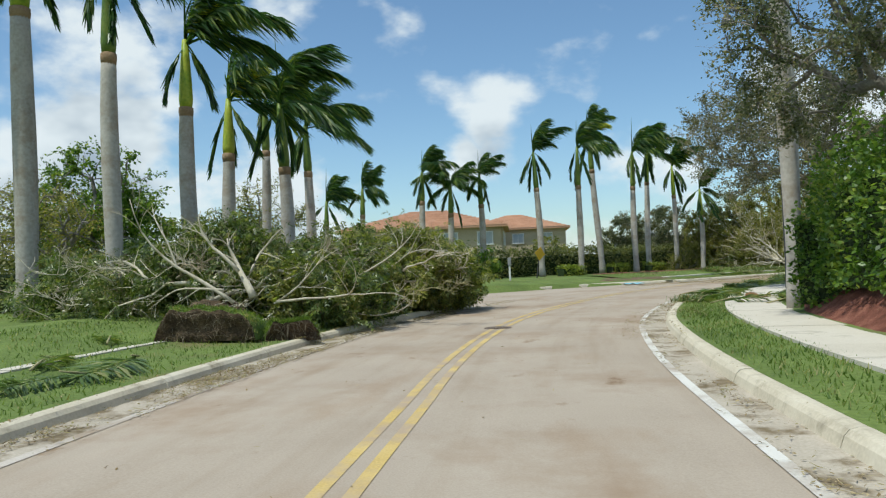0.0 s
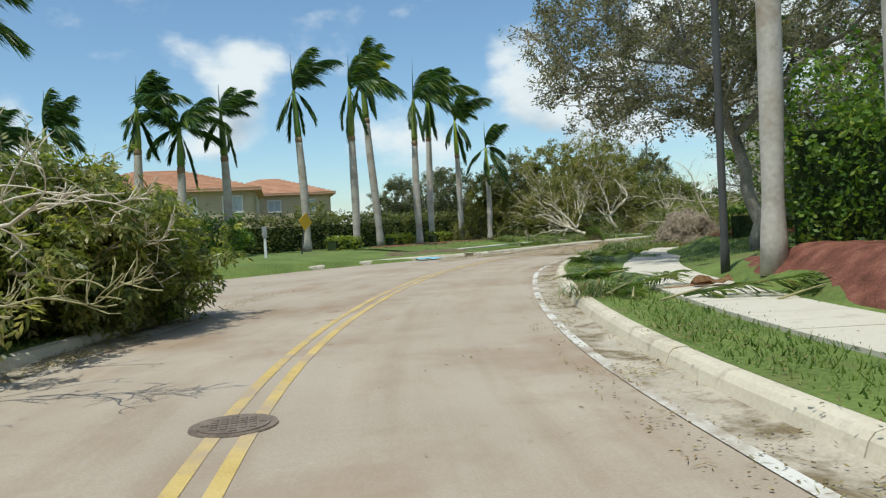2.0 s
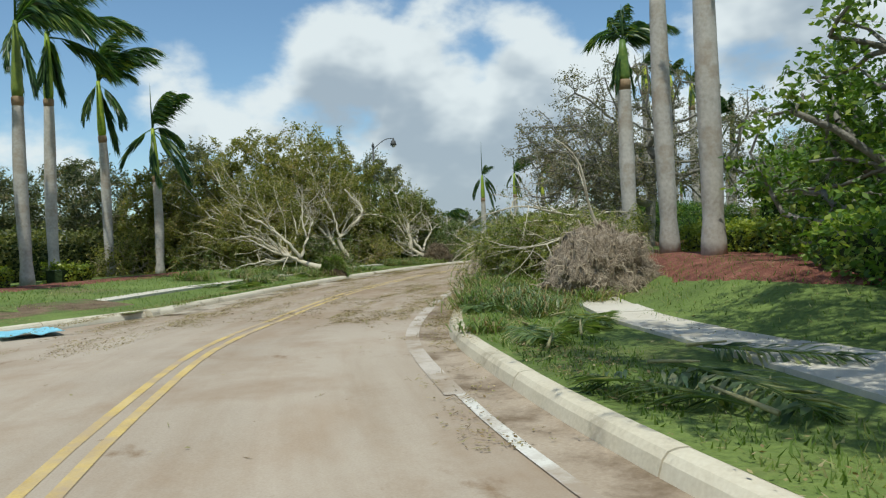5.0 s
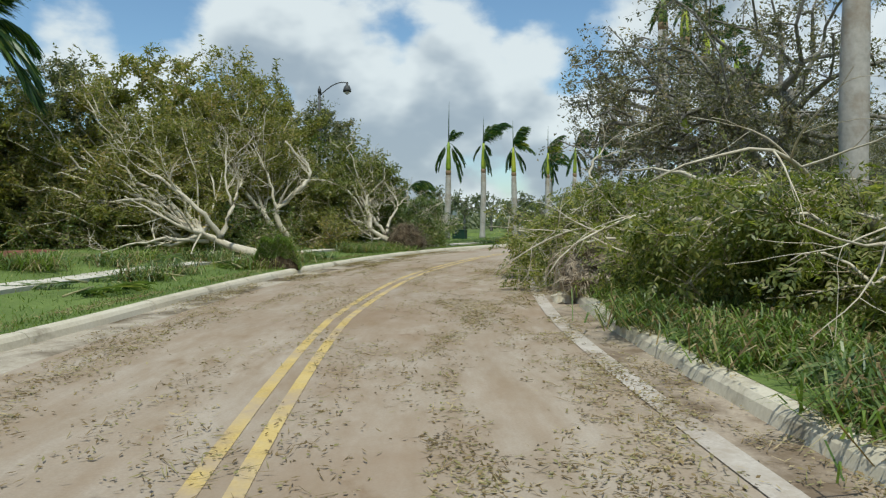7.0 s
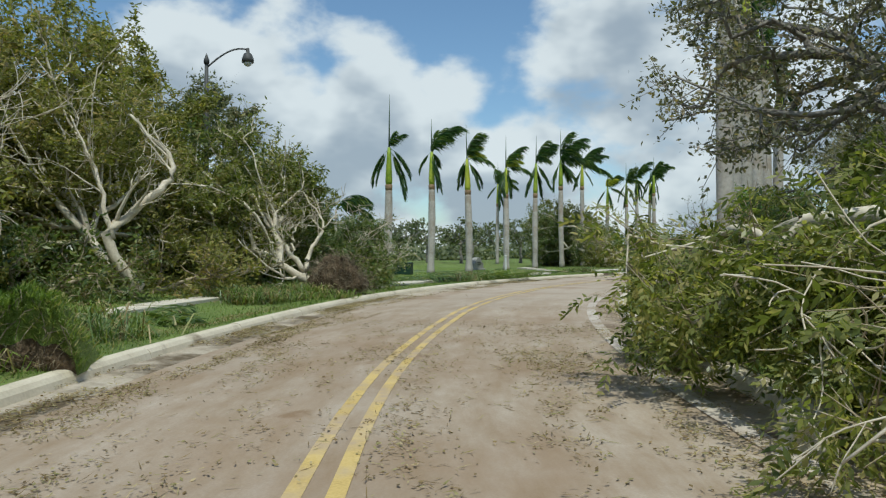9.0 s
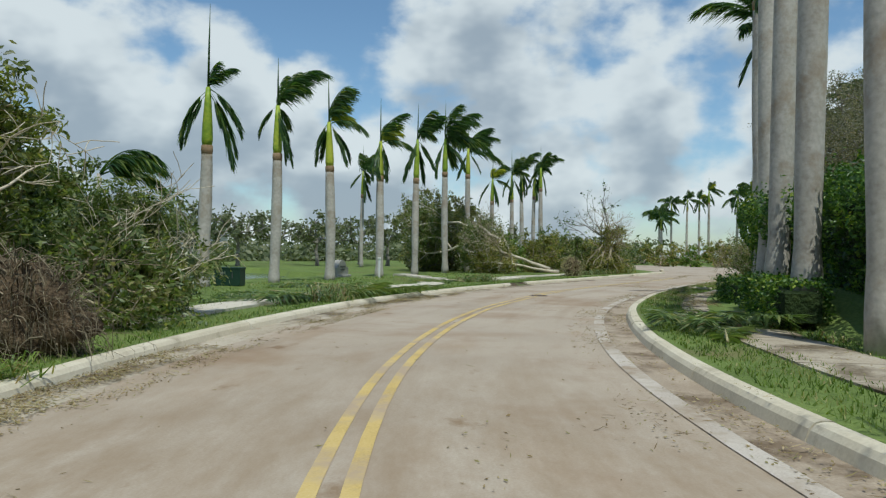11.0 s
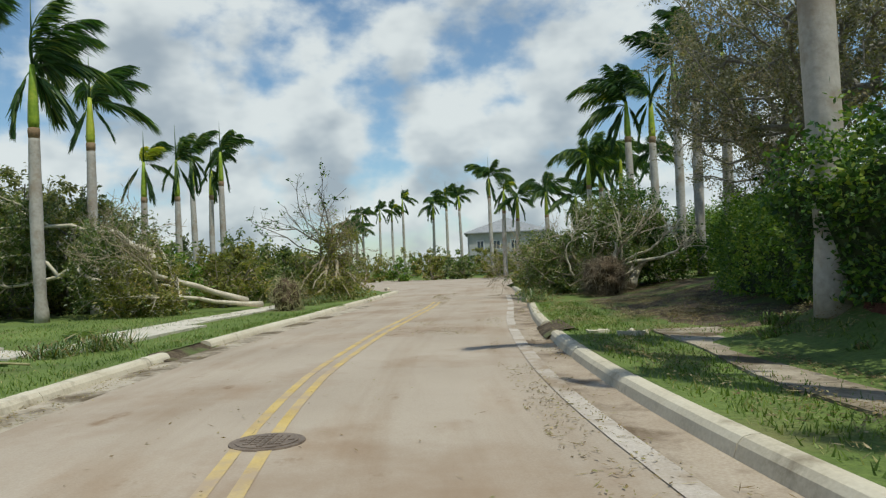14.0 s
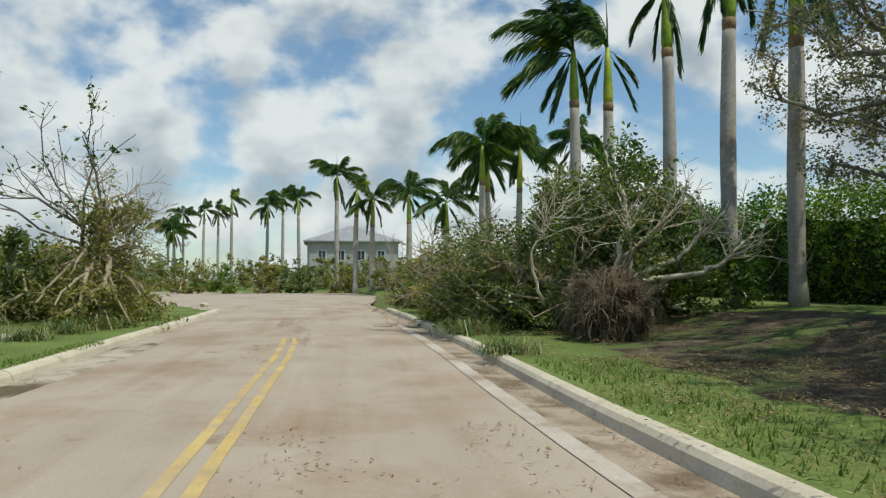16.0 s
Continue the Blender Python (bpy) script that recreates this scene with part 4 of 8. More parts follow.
def royal_palm(x, y, joint, style, radius=0.2, lean=(0.0, 0.0), seed=0, wind=90.0, base=None, size=1.0, yellow=0, group="royal palms along the road"):
    """A royal palm: smooth grey trunk up to the joint (a height), a green shaft, a spear and wind-torn leaves.
    wind: the heading towards which the leaves stream. style: stripped, swept or full."""
    rng = random.Random(seed)
    base = land_at(x, y) if base is None else base
    words = {"stripped": "storm-stripped royal palm with hanging leaves, smooth grey trunk",
             "swept": "royal palm with wind-swept leaves and a smooth grey trunk",
             "hung": "royal palm stripped to its spear with a few hanging leaves",
             "full": "tall royal palm with a full drooping crown, grey trunk"}
    root = thing("royal_palm", (x, y, base), words[style], "palm tree", group)
    h = joint - base
    n = 14
    lx, ly = lean
    pts, rad = [], []
    for i in range(n + 1):
        t = i / n
        pts.append((lx * h * t + 0.03 * math.sin(t * 5 + seed), ly * h * t + 0.03 * math.cos(t * 4 + seed), -0.15 + (h + 0.15) * t))
        swell = 1.3 - 1.1 * t if t < 0.12 else 1.0 + 0.14 * math.sin((t - 0.12) / 0.88 * math.pi) - 0.2 * max(0, t - 0.55)
        rad.append(radius * max(swell, 0.78) * (1 + 0.015 * rng.uniform(-1, 1)))
    tb = Tubes()
    tb.add(pts, rad, 18)
    tb.make("trunk", M_PALM, root)
    top = Vector(pts[-1])
    up = (top - Vector(pts[-4])).normalized()
    rr = rad[-1]
    bt = Tubes()
    bt.add([top - up * 0.28, top - up * 0.1, top + up * 0.02, top + up * 0.05], [rr * 1.02, rr * 1.12, rr * 1.1, rr * 0.9], 16)
    bt.make("sheath", M_BOOT, root)
    sl = (1.45 + rng.uniform(-0.15, 0.25)) * size
    sh = Tubes()
    sh.add([top + up * (sl * q) for q in (0, 0.12, 0.35, 0.7, 1.0)], [rr * 0.92, rr * 1.08, rr * 0.98, rr * 0.72, rr * 0.45], 14)
    sh.make("crownshaft", M_SHAFT if x > 40 or rng.random() < 0.35 else M_SHAFTG, root)
    tip = top + up * sl
    if style != "full" or rng.random() < 0.5:
        sp = Tubes()
        ln = (2.0 if style == "hung" else rng.uniform(1.1, 1.7)) * size
        sp.add([tip - up * 0.1, tip + up * ln * 0.5, tip + up * ln + Vector((0.03, 0.02, 0))], [0.04, 0.028, 0.006], 5)
        sp.make("spear_leaf", M_FROND, root)

    def leaf(data, azimuth, raise_, at, scale, twist=0.0):
        ob = new("frond", data)
        ob.parent = root
        ob.matrix_local = (Matrix.Translation(at) @ Matrix.Rotation(radians(90 - azimuth), 4, "Z") @ Matrix.Rotation(-radians(raise_), 4, "Y")
                           @ Matrix.Rotation(radians(twist), 4, "X") @ Matrix.Scale(scale, 4))

    if style == "hung":
        for i in range(2):
            leaf(rng.choice(WIND_TOP), wind + rng.uniform(-60, 60), 0, tip - up * 0.1, size * rng.uniform(0.34, 0.46))
        for i in range(5):
            leaf(rng.choice(WIND_HANG), wind + (0, 170, 30, 200, -30)[i] + rng.uniform(-20, 20), rng.uniform(-10, 4), tip - up * rng.uniform(0.0, 0.15), size * rng.uniform(0.7, 0.95), rng.uniform(-20, 20))
    elif style == "stripped":
        for i in range(rng.choice((5, 5, 6))):
            leaf(rng.choice(WIND_TOP if i >= yellow else WIND_YELLOW), wind + rng.uniform(-38, 38), rng.uniform(-4, 6), tip - up * rng.uniform(0, 0.15), size * rng.uniform(0.62, 0.86), rng.uniform(-25, 25))
        for i in range(rng.choice((4, 5))):
            leaf(rng.choice(WIND_HANG), wind + (i % 2) * 180 + rng.uniform(-70, 70), rng.uniform(-8, 10), tip - up * rng.uniform(0.0, 0.2), size * rng.uniform(0.6, 0.85), rng.uniform(-20, 20))
        leaf(rng.choice(WIND_SIDE), wind + rng.uniform(-50, 50), 0, tip - up * 0.1, size * rng.uniform(0.45, 0.65))
    elif style == "swept":
        for i in range(5):
            leaf(rng.choice(WIND_TOP if i >= yellow else WIND_YELLOW), wind + rng.uniform(-45, 45), rng.uniform(-6, 6), tip - up * rng.uniform(0, 0.2), size * rng.uniform(0.65, 0.9), rng.uniform(-25, 25))
        for i in range(4):
            leaf(rng.choice(WIND_SIDE), wind + rng.uniform(-70, 70), rng.uniform(-6, 8), tip - up * rng.uniform(0.05, 0.25), size * rng.uniform(0.7, 0.95), rng.uniform(-25, 25))
        for i in range(3):
            leaf(rng.choice(WIND_HANG), wind + (150, -60, 60)[i] + rng.uniform(-40, 40), rng.uniform(-5, 12), tip - up * rng.uniform(0.05, 0.3), size * rng.uniform(0.6, 0.85), rng.uniform(-20, 20))
    else:
        for i in range(4):
            leaf(rng.choice(WIND_TOP if i >= yellow else WIND_YELLOW), wind + rng.uniform(-60, 60), rng.uniform(-6, 6), tip - up * rng.uniform(0, 0.15), size * rng.uniform(0.7, 0.95), rng.uniform(-25, 25))
        for i in range(9):
            leaf(rng.choice(WIND_SIDE), wind + i * 137.5 * 0.8 + rng.uniform(-20, 20), rng.uniform(-10, 14), tip - up * rng.uniform(0, 0.25), size * rng.uniform(0.75, 1.0), rng.uniform(-25, 25))
        for i in range(4):
            leaf(rng.choice(WIND_HANG), rng.uniform(0, 360), rng.uniform(-5, 12), tip - up * 0.2, size * rng.uniform(0.65, 0.9), rng.uniform(-20, 20))
    return root


PALMS = [  # x, y, joint, style, radius, wind, yellow
    (-13.5, 19.2, 9.0, "full", 0.27, 80, 0), (-10.4, 18.2, 7.2, "swept", 0.2, 80, 0), (-10.05, 22.15, 6.6, "swept", 0.22, 80, 1),
    (-10.35, 25.9, 5.75, "swept", 0.22, 80, 2), (-12.1, 34.8, 7.3, "swept", 0.2, 80, 2), (-8.0, 25.3, 5.05, "swept", 0.21, 80, 0), (-9.55, 33.6, 6.0, "swept", 0.2, 80, 1),
    (-12.2, 46.5, 4.2, "swept", 0.16, 70, 0), (-9.9, 47, 4.9, "swept", 0.17, 70, 0), (-6.1, 47, 5.6, "swept", 0.18, 70, 0), (-4.4, 47.6, 4.8, "full", 0.18, 70, 0), (-2.4, 49.0, 5.4, "stripped", 0.19, 60, 0),
    (1.45, 51.2, 6.5, "stripped", 0.19, 80, 0), (4.1, 52.0, 6.6, "swept", 0.19, 85, 0), (5.9, 55.5, 8.1, "stripped", 0.2, 85, 1), (8.43, 56.3, 6.8, "swept", 0.19, 80, 0),
    (9.9, 59.5, 7.4, "swept", 0.19, 85, 0), (12.65, 62.2, 6.5, "stripped", 0.18, 95, 1), (14.4, 61.1, 4.7, "stripped", 0.17, 100, 0),
    (7.4, 21.2, 8.6, "stripped", 0.165, 80, 0), (6.0, 17.25, 8.8, "stripped", 0.165, 80, 0),
    (18.3, 36.9, 7.4, "swept", 0.22, 80, 0), (20.1, 39.25, 7.6, "swept", 0.21, 80, 0), (22.2, 42.0, 5.9, "swept", 0.2, 80, 1),
    (41.2, 70.1, 4.4, "hung", 0.2, 150, 0), (45.6, 71.15, 4.77, "stripped", 0.2, 120, 0), (49.2, 71.4, 4.72, "stripped", 0.21, 120, 2), (54.0, 72.2, 4.83, "stripped", 0.2, 120, 3),
    (58.1, 72.7, 5.15, "stripped", 0.19, 130, 0), (63.4, 73.7, 6.04, "swept", 0.2, 120, 0), (68.0, 74.5, 6.4, "swept", 0.19, 120, 1), (76.5, 76.7, 5.3, "stripped", 0.18, 120, 2), (80.5, 76.7, 5.7, "stripped", 0.18, 100, 1), (84.0, 77.2, 6.6, "stripped", 0.18, 120, 0),
    (84.2, 75.6, 6.9, "stripped", 0.19, 130, 0), (88.5, 77.9, 6.6, "stripped", 0.18, 120, 0), (73.0, 86.0, 5.8, "swept", 0.16, 120, 0),
    (36.0, 53.0, 9.2, "swept", 0.2, 100, 0), (39.74, 54.02, 9.4, "stripped", 0.22, 100, 0), (42.97, 54.72, 9.2, "stripped", 0.225, 100, 0), (46.09, 55.19, 9.2, "stripped", 0.225, 100, 0), (48.85, 55.54, 8.9, "stripped", 0.22, 100, 0), (51.71, 55.87, 7.5, "swept", 0.2, 275, 0),
    (71.1, 52.1, 7.6, "stripped", 0.2, 350, 0), (69.4, 51.5, 6.6, "hung", 0.2, 100, 0), (74.5, 51.95, 7.9, "stripped", 0.2, 345, 0), (78.8, 53.3, 7.4, "swept", 0.2, 350, 1), (78.7, 52.1, 7.3, "stripped", 0.21, 10, 1),
    (93.4, 53.2, 6.6, "full", 0.2, 100, 1), (94.7, 50.9, 6.4, "full", 0.2, 100, 1), (88.5, 50.0, 6.0, "swept", 0.2, 100, 0), (100, 51.5, 7.0, "full", 0.2, 100, 0), (108, 50.0, 8.0, "full", 0.2, 100, 0),
    (199.2, 87.0, 10.7, "full", 0.26, 105, 0), (189.8, 82.0, 11.3, "swept", 0.26, 105, 0), (191.2, 79.6, 11.3, "swept", 0.26, 105, 1), (180.5, 76.1, 12.1, "swept", 0.26, 105, 1), (171.0, 69.9, 10.0, "full", 0.26, 105, 0), (172.2, 67.6, 11.6, "swept", 0.26, 105, 1), (166.3, 64.9, 11.1, "swept", 0.26, 105, 0), (138.3, 60.0, 10.4, "full", 0.26, 105, 0), (124.3, 58.6, 7.4, "stripped", 0.26, 105, 3), (123.2, 57.1, 6.4, "full", 0.26, 105, 0), (117.9, 54.3, 6.3, "full", 0.26, 105, 0), (112.6, 52.0, 5.2, "full", 0.26, 105, 0), (198.7, 89.6, 8.5, "full", 0.26, 105, 0), (169.4, 83.0, 6.5, "full", 0.26, 105, 0),
]


def young_palm(x, y, height, wind, seed):
    rng = random.Random(seed)
    root = thing("young_palm", (x, y, land_at(x, y)), "small dark palm leaning in the brush", "palm tree")
    tb = Tubes()
    tb.add([(0, 0, -0.1), (0.02, 0.03, height * 0.5), (0.06, 0.05, height)], [0.07, 0.055, 0.04], 9)
    tb.make("trunk", M_PALM, root)
    for i in range(4):
        ob = new("frond", rng.choice(WIND_SIDE))
        ob.parent = root
        ob.matrix_local = Matrix.Translation((0.06, 0.05, height - 0.05)) @ Matrix.Rotation(radians(90 - wind - rng.uniform(-60, 60)), 4, "Z") @ Matrix.Scale(rng.uniform(0.55, 0.7), 4)


young_palm(36.0, 68.0, 2.7, 130, 5)


def crown_size(x, y):
    """Fuller crowns on the first and the middle groups than farther on."""
    if x < 0:
        return 1.55 if y < 40 else 1.25
    if x < 16 and y > 45:
        return 1.62
    if 44 < x < 54 and y < 60:
        return 1.12 if x > 51 else 0.9
    if 35 < x < 37 and y < 60 or 5 < x < 8 and y < 22:
        return 0.75
    if x < 52 and y < 60:
        return 0.92
    if y > 68 and x < 70:
        return 1.45 if 62 < x < 65 else 1.22
    if y > 74 and x < 90:
        return 1.25
    return 1.35 if x < 100 else 1.7 if x > 130 else 1.5


for i, (x, y, j, style, r, wind, yel) in enumerate(PALMS):
    lean = {5.9: (-0.06, 0.0), 1.45: (-0.03, 0), 12.65: (-0.02, 0)}.get(x, (0.012 * math.sin(i * 2.1), 0.012 * math.cos(i * 1.7)))
    royal_palm(x, y, j, style, r * (0.84 if y > 60 and x > 40 or x > 56 else 1), lean, 100 + i, wind, yellow=yel, size=crown_size(x, y))


# ---------------------------------------------------------------- broadleaf trees, fallen and standing
def in_crown(rng, crown):
    (cx, cy, cz), (rx, ry, rz) = crown
    while True:
        p = np.array([rng.uniform(-1, 1) for _ in range(3)])
        r = np.linalg.norm(p)
        if 0.35 < r < 1:
            break
    return np.array([cx + p[0] * rx, cy + p[1] * ry, max(cz + p[2] * rz, 0.25)])


def crooked(rng, a, b, n, wild):
    """A kinked line from a to b, the way a branch grows."""
    L = float(np.linalg.norm(b - a))
    side = np.array([rng.gauss(0, 1), rng.gauss(0, 1), rng.gauss(0, 0.7)]) * L * wild * 0.5
    out = []
    for i in range(n + 1):
        t = i / n
        kink = np.array([rng.gauss(0, 1), rng.gauss(0, 1), rng.gauss(0, 0.8)]) * L * wild * 0.45 * (0 < i < n)
        out.append(a + (b - a) * t + side * math.sin(t * math.pi) + kink)
    return out


def tree(name, label, trunk, trunk_r, crowns, limbs, forks, twigs, per_twig, leaf_mat, bark, leaf_size=(0.11, 0.05), scatter=0.16, droop=0.35,
         seed=0, twig_mat=None, limb_from=0.55, category="tree", group="", wild=0.13, reach=0.45, thin=0.006, taper=0.52, patchy=0.7, twig_len=(0.3, 0.8), spray=None):
    """A tree whose branches grow from the trunk (a line of points) to places all over its crowns (ellipsoids), forking where that is shortest;
    twigs and single leaves sit along them, thick here and sparse there."""
    rng, nrng = random.Random(seed), np.random.default_rng(seed)
    trunk = [np.array(p, float) for p in trunk]
    at = trunk[0]
    root = thing(name, tuple(at), label, category, group)
    rel = lambda pts: [tuple(np.array(p) - at) for p in pts]
    wood, fine = Tubes(), Tubes()
    stem = [trunk[0]]
    for p, q in zip(trunk, trunk[1:]):
        for k in range(1, 4):
            stem.append(p + (q - p) * k / 3 + np.array([rng.gauss(0, 1), rng.gauss(0, 1), rng.gauss(0, 0.5)]) * trunk_r * 0.22)
    ns = len(stem)
    wood.add(rel(stem), [trunk_r * (1.3 if i == 0 else 1.05 if i == 1 else 1 - 0.4 * i / (ns - 1)) for i in range(ns)], 10)
    n = limbs * forks
    goals = np.array([in_crown(rng, crowns[i % len(crowns)]) for i in range(n)])
    first = int(limb_from * (ns - 1))
    nodes = [stem[i] for i in range(first, ns)]
    length = [0.35 * float(np.linalg.norm(stem[i] - stem[first])) for i in range(first, ns)]
    parent = [-1] * len(nodes)
    best, who = np.full(n, 1e9), np.zeros(n, int)
    free = np.ones(n, bool)

    def offer(k):
        cost = np.linalg.norm(goals - nodes[k], axis=1)
        cost = cost + reach * length[k]
        better = cost < best
        best[better], who[better] = cost[better], k

    for k in range(len(nodes)):
        offer(k)
    while free.any():
        g = int(np.where(free, best, 1e12).argmin())
        free[g] = False
        k = who[g]
        a, b = np.array(nodes[k]), goals[g]
        steps = max(1, int(np.linalg.norm(b - a) / 0.9))
        for p in crooked(rng, a, b, steps, wild)[1:]:
            p[2] = max(p[2], 0.12)
            length.append(length[k] + float(np.linalg.norm(p - nodes[k])))
            nodes.append(p)
            parent.append(k)
            k = len(nodes) - 1
            offer(k)
    load = np.ones(len(nodes))
    for k in range(len(nodes) - 1, -1, -1):
        if parent[k] >= 0:
            load[parent[k]] += load[k]
    top = max(load.max(), 30)
    rad = np.maximum(thin, trunk_r * 0.95 * (load / top) ** taper)
    tips = []
    for k in range(len(nodes)):
        if parent[k] < 0:
            continue
        a, b, r0, r1 = nodes[parent[k]], nodes[k], rad[parent[k]], rad[k]
        r0 = min(r0, r1 * 1.5)
        m = (a + b) / 2 + np.array([rng.gauss(0, 1), rng.gauss(0, 1), rng.gauss(0, 1)]) * float(np.linalg.norm(b - a)) * wild * 0.5
        wood.add(rel([a, m, b]), [r0, (r0 + r1) / 2, r1], 8 if r1 > 0.06 else 5 if r1 > 0.02 else 3, False)
        if load[k] > 25:
            continue
        way = (b - a) / (np.linalg.norm(b - a) + 1e-6)
        for _ in range(twigs):
            c = a + (b - a) * rng.uniform(0.1, 1)
            d = way * 0.55 + np.array([rng.gauss(0, 0.7), rng.gauss(0, 0.7), rng.gauss(0.12 - droop * 0.4, 0.6)])
            d *= rng.uniform(*twig_len) / (np.linalg.norm(d) + 1e-6)
            e = c + d
            e[2] = max(e[2], 0.1)
            fine.add(rel([c, e]), [thin * 0.9, thin * 0.35], 3, False)
            tips.append((c, e))
    stick = wood.make("trunk" if category != "branch" else "limb", bark, root)
    if category == "branch":
        tagged(stick, kind="stuff")
    tagged(fine.make("twig_mass", twig_mat or bark, root), kind="stuff")
    if per_twig:
        m = len(tips)
        a, b = np.array([p[0] for p in tips]), np.array([p[1] for p in tips])
        lump = np.array([noise.noise((p[0] * 0.8, p[1] * 0.8, p[2] * 0.9 + seed)) for p in b])
        w = np.exp(lump * 2.2 * patchy + nrng.normal(0, 0.6 * patchy, m))
        pick = nrng.choice(m, int(limbs * forks * twigs * per_twig), p=w / w.sum())
        pos = a[pick] + (b - a)[pick] * nrng.uniform(0.2, 1.1, (len(pick), 1)) + nrng.normal(0, scatter, (len(pick), 3)) * 0.45
        pos[:, 2] = np.maximum(pos[:, 2], 0.06)
        shape = leaves(nrng, pos - at, *leaf_size, droop) if spray is None else sprays(nrng, pos[::spray[0]] - at, *spray, *leaf_size, droop)
        if spray is not None:
            shape[:, :, 2] = np.maximum(shape[:, :, 2], 0.05 - at[2])
        tagged(quads_mesh("crown", shape, leaf_mat, root), kind="stuff")
    return root


def root_ball(at, size, mat, seed, label, facing=0.0, fibres=260, hair=0.5, soil=None, dome=0.0, dent=None):
    """A torn-up root plate: a lumpy mass of soil bristling with roots."""
    rng = random.Random(seed)
    root = thing("root_ball", at, label, "root ball", "upturned root balls")
    bm = bmesh.new()
    bmesh.ops.create_icosphere(bm, subdivisions=4, radius=1)
    turn = Matrix.Rotation(facing, 3, "Z")
    for v in bm.verts:
        p = v.co.copy()
        k = 1 + 0.34 * noise.noise(p * 1.9 + Vector((seed, 0, 0))) + 0.18 * noise.noise(p * 5.5 + Vector((0, seed, 0))) + 0.13 * noise.noise(p * 14)
        if dent:
            k *= 1 - 0.42 * math.exp(-(p - Vector(dent)).length_squared / 0.12)
        w = 1 - dome * p.z * (1 + 0.5 * noise.noise(p * 1.3 + Vector((0, 0, seed))))
        p = Vector((p.x * size[0] * k * w, p.y * size[1] * k * w, max(p.z * size[2] * k, -size[2] * 0.85)))
        v.co = turn @ p + Vector((0, 0, size[2] * 0.8))
    skin = [(v.co.copy(), v.normal.copy()) for v in bm.verts]
    part("soil", bm, soil or M_SOIL, root, smooth=True)
    tb = Tubes()
    for _ in range(fibres):
        p, nrm = rng.choice(skin)
        d = (p - Vector((0, 0, size[2] * 0.8))).normalized() + Vector((rng.gauss(0, 0.5), rng.gauss(0, 0.5), rng.gauss(0, 0.4)))
        d.normalize()
        L = rng.uniform(0.25, 1.0) ** 1.5 * hair
        r = rng.choice((0.003, 0.004, 0.004, 0.005, 0.006, 0.008, 0.014))
        side = Vector((rng.gauss(0, 1), rng.gauss(0, 1), rng.gauss(0, 1))) * L * 0.3
        e = p + d * L * 0.3 + side + Vector((0, 0, -L * 0.7))
        q = [p - d * 0.08, p + d * L * 0.22 + side * 0.5, p + d * L * 0.34 + side * 0.9 + Vector((0, 0, -L * 0.25)), e]
        q = [Vector((w.x, w.y, max(w.z, 0.01))) for w in q]
        tb.add(q, [r, r * 0.85, r * 0.6, r * 0.3], 3, False)
    tagged(tb.make("root_mass", mat, root), kind="stuff")
    return root


def hedge(name, label, line, width, height, mat, seed, dens=260, leaf=(0.07, 0.04), rough=0.18, base=None, category="hedge", lean=0.0):
    """A hedge along a line: a solid core coloured dark for the shade inside, and a coat of single leaves with an uneven
    outline.
    """
    nrng = np.random.default_rng(seed)
    line = [np.array(p, float) for p in line]
    at = line[0]
    z0 = land_at(*at) if base is None else base
    root = thing(name, (at[0], at[1], z0 - 0.05), label, category)
    core_v, core_f, quads, pts = [], [], [], []
    for a, b in zip(line, line[1:]):
        L = np.linalg.norm(b - a)
        t = (b - a) / L
        r = np.array([t[1], -t[0]])
        n = int(L * (width + 2 * height) * dens * 1.3)
        u, v = nrng.uniform(0, L, n), nrng.uniform(0, 1, n)
        per = 2 * height + width
        q = v * per
        off = np.where(q < height, -width / 2, np.where(q < height + width, q - height - width / 2, width / 2))
        z = np.where(q < height, q, np.where(q < height + width, height, per - q))
        bump = np.array([noise.noise((a[0] + t[0] * uu, a[1] + t[1] * uu, zz * 1.3 + seed)) + 0.7 * noise.noise((a[0] * 3 + uu * 3.1, zz * 3.0, seed)) for uu, zz in zip(u * 1.2, z + off)])
        grow = 1 + rough * bump + np.abs(nrng.normal(0, 0.09, n)) * (nrng.random(n) < 0.25) + nrng.normal(0, 0.035, n)
        out = off * grow + lean * np.clip(z / height * 3 - 1.2, 0, 1)
        x = a[0] + t[0] * u + r[0] * out
        y = a[1] + t[1] * u + r[1] * out
        pts.append(np.stack([x - at[0], y - at[1], np.maximum(z * grow, 0.03)], 1))
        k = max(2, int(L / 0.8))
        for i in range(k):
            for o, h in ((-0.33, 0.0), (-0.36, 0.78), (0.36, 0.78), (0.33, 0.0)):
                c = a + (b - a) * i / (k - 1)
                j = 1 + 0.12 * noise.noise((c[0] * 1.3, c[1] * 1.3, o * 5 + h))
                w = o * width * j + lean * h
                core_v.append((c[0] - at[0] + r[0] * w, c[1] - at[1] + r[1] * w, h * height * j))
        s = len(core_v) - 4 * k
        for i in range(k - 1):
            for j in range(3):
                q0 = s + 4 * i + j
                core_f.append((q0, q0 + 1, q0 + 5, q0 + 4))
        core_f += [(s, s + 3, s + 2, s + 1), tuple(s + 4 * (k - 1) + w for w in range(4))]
    # plain dark box, standing in for the shaded inside of the hedge
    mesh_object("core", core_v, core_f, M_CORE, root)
    pos = np.concatenate(pts)
    tagged(quads_mesh("foliage", leaves(nrng, pos, leaf[0] * 1.4, leaf[1] * 1.5, 0.1), mat, root), kind="stuff")
    return root


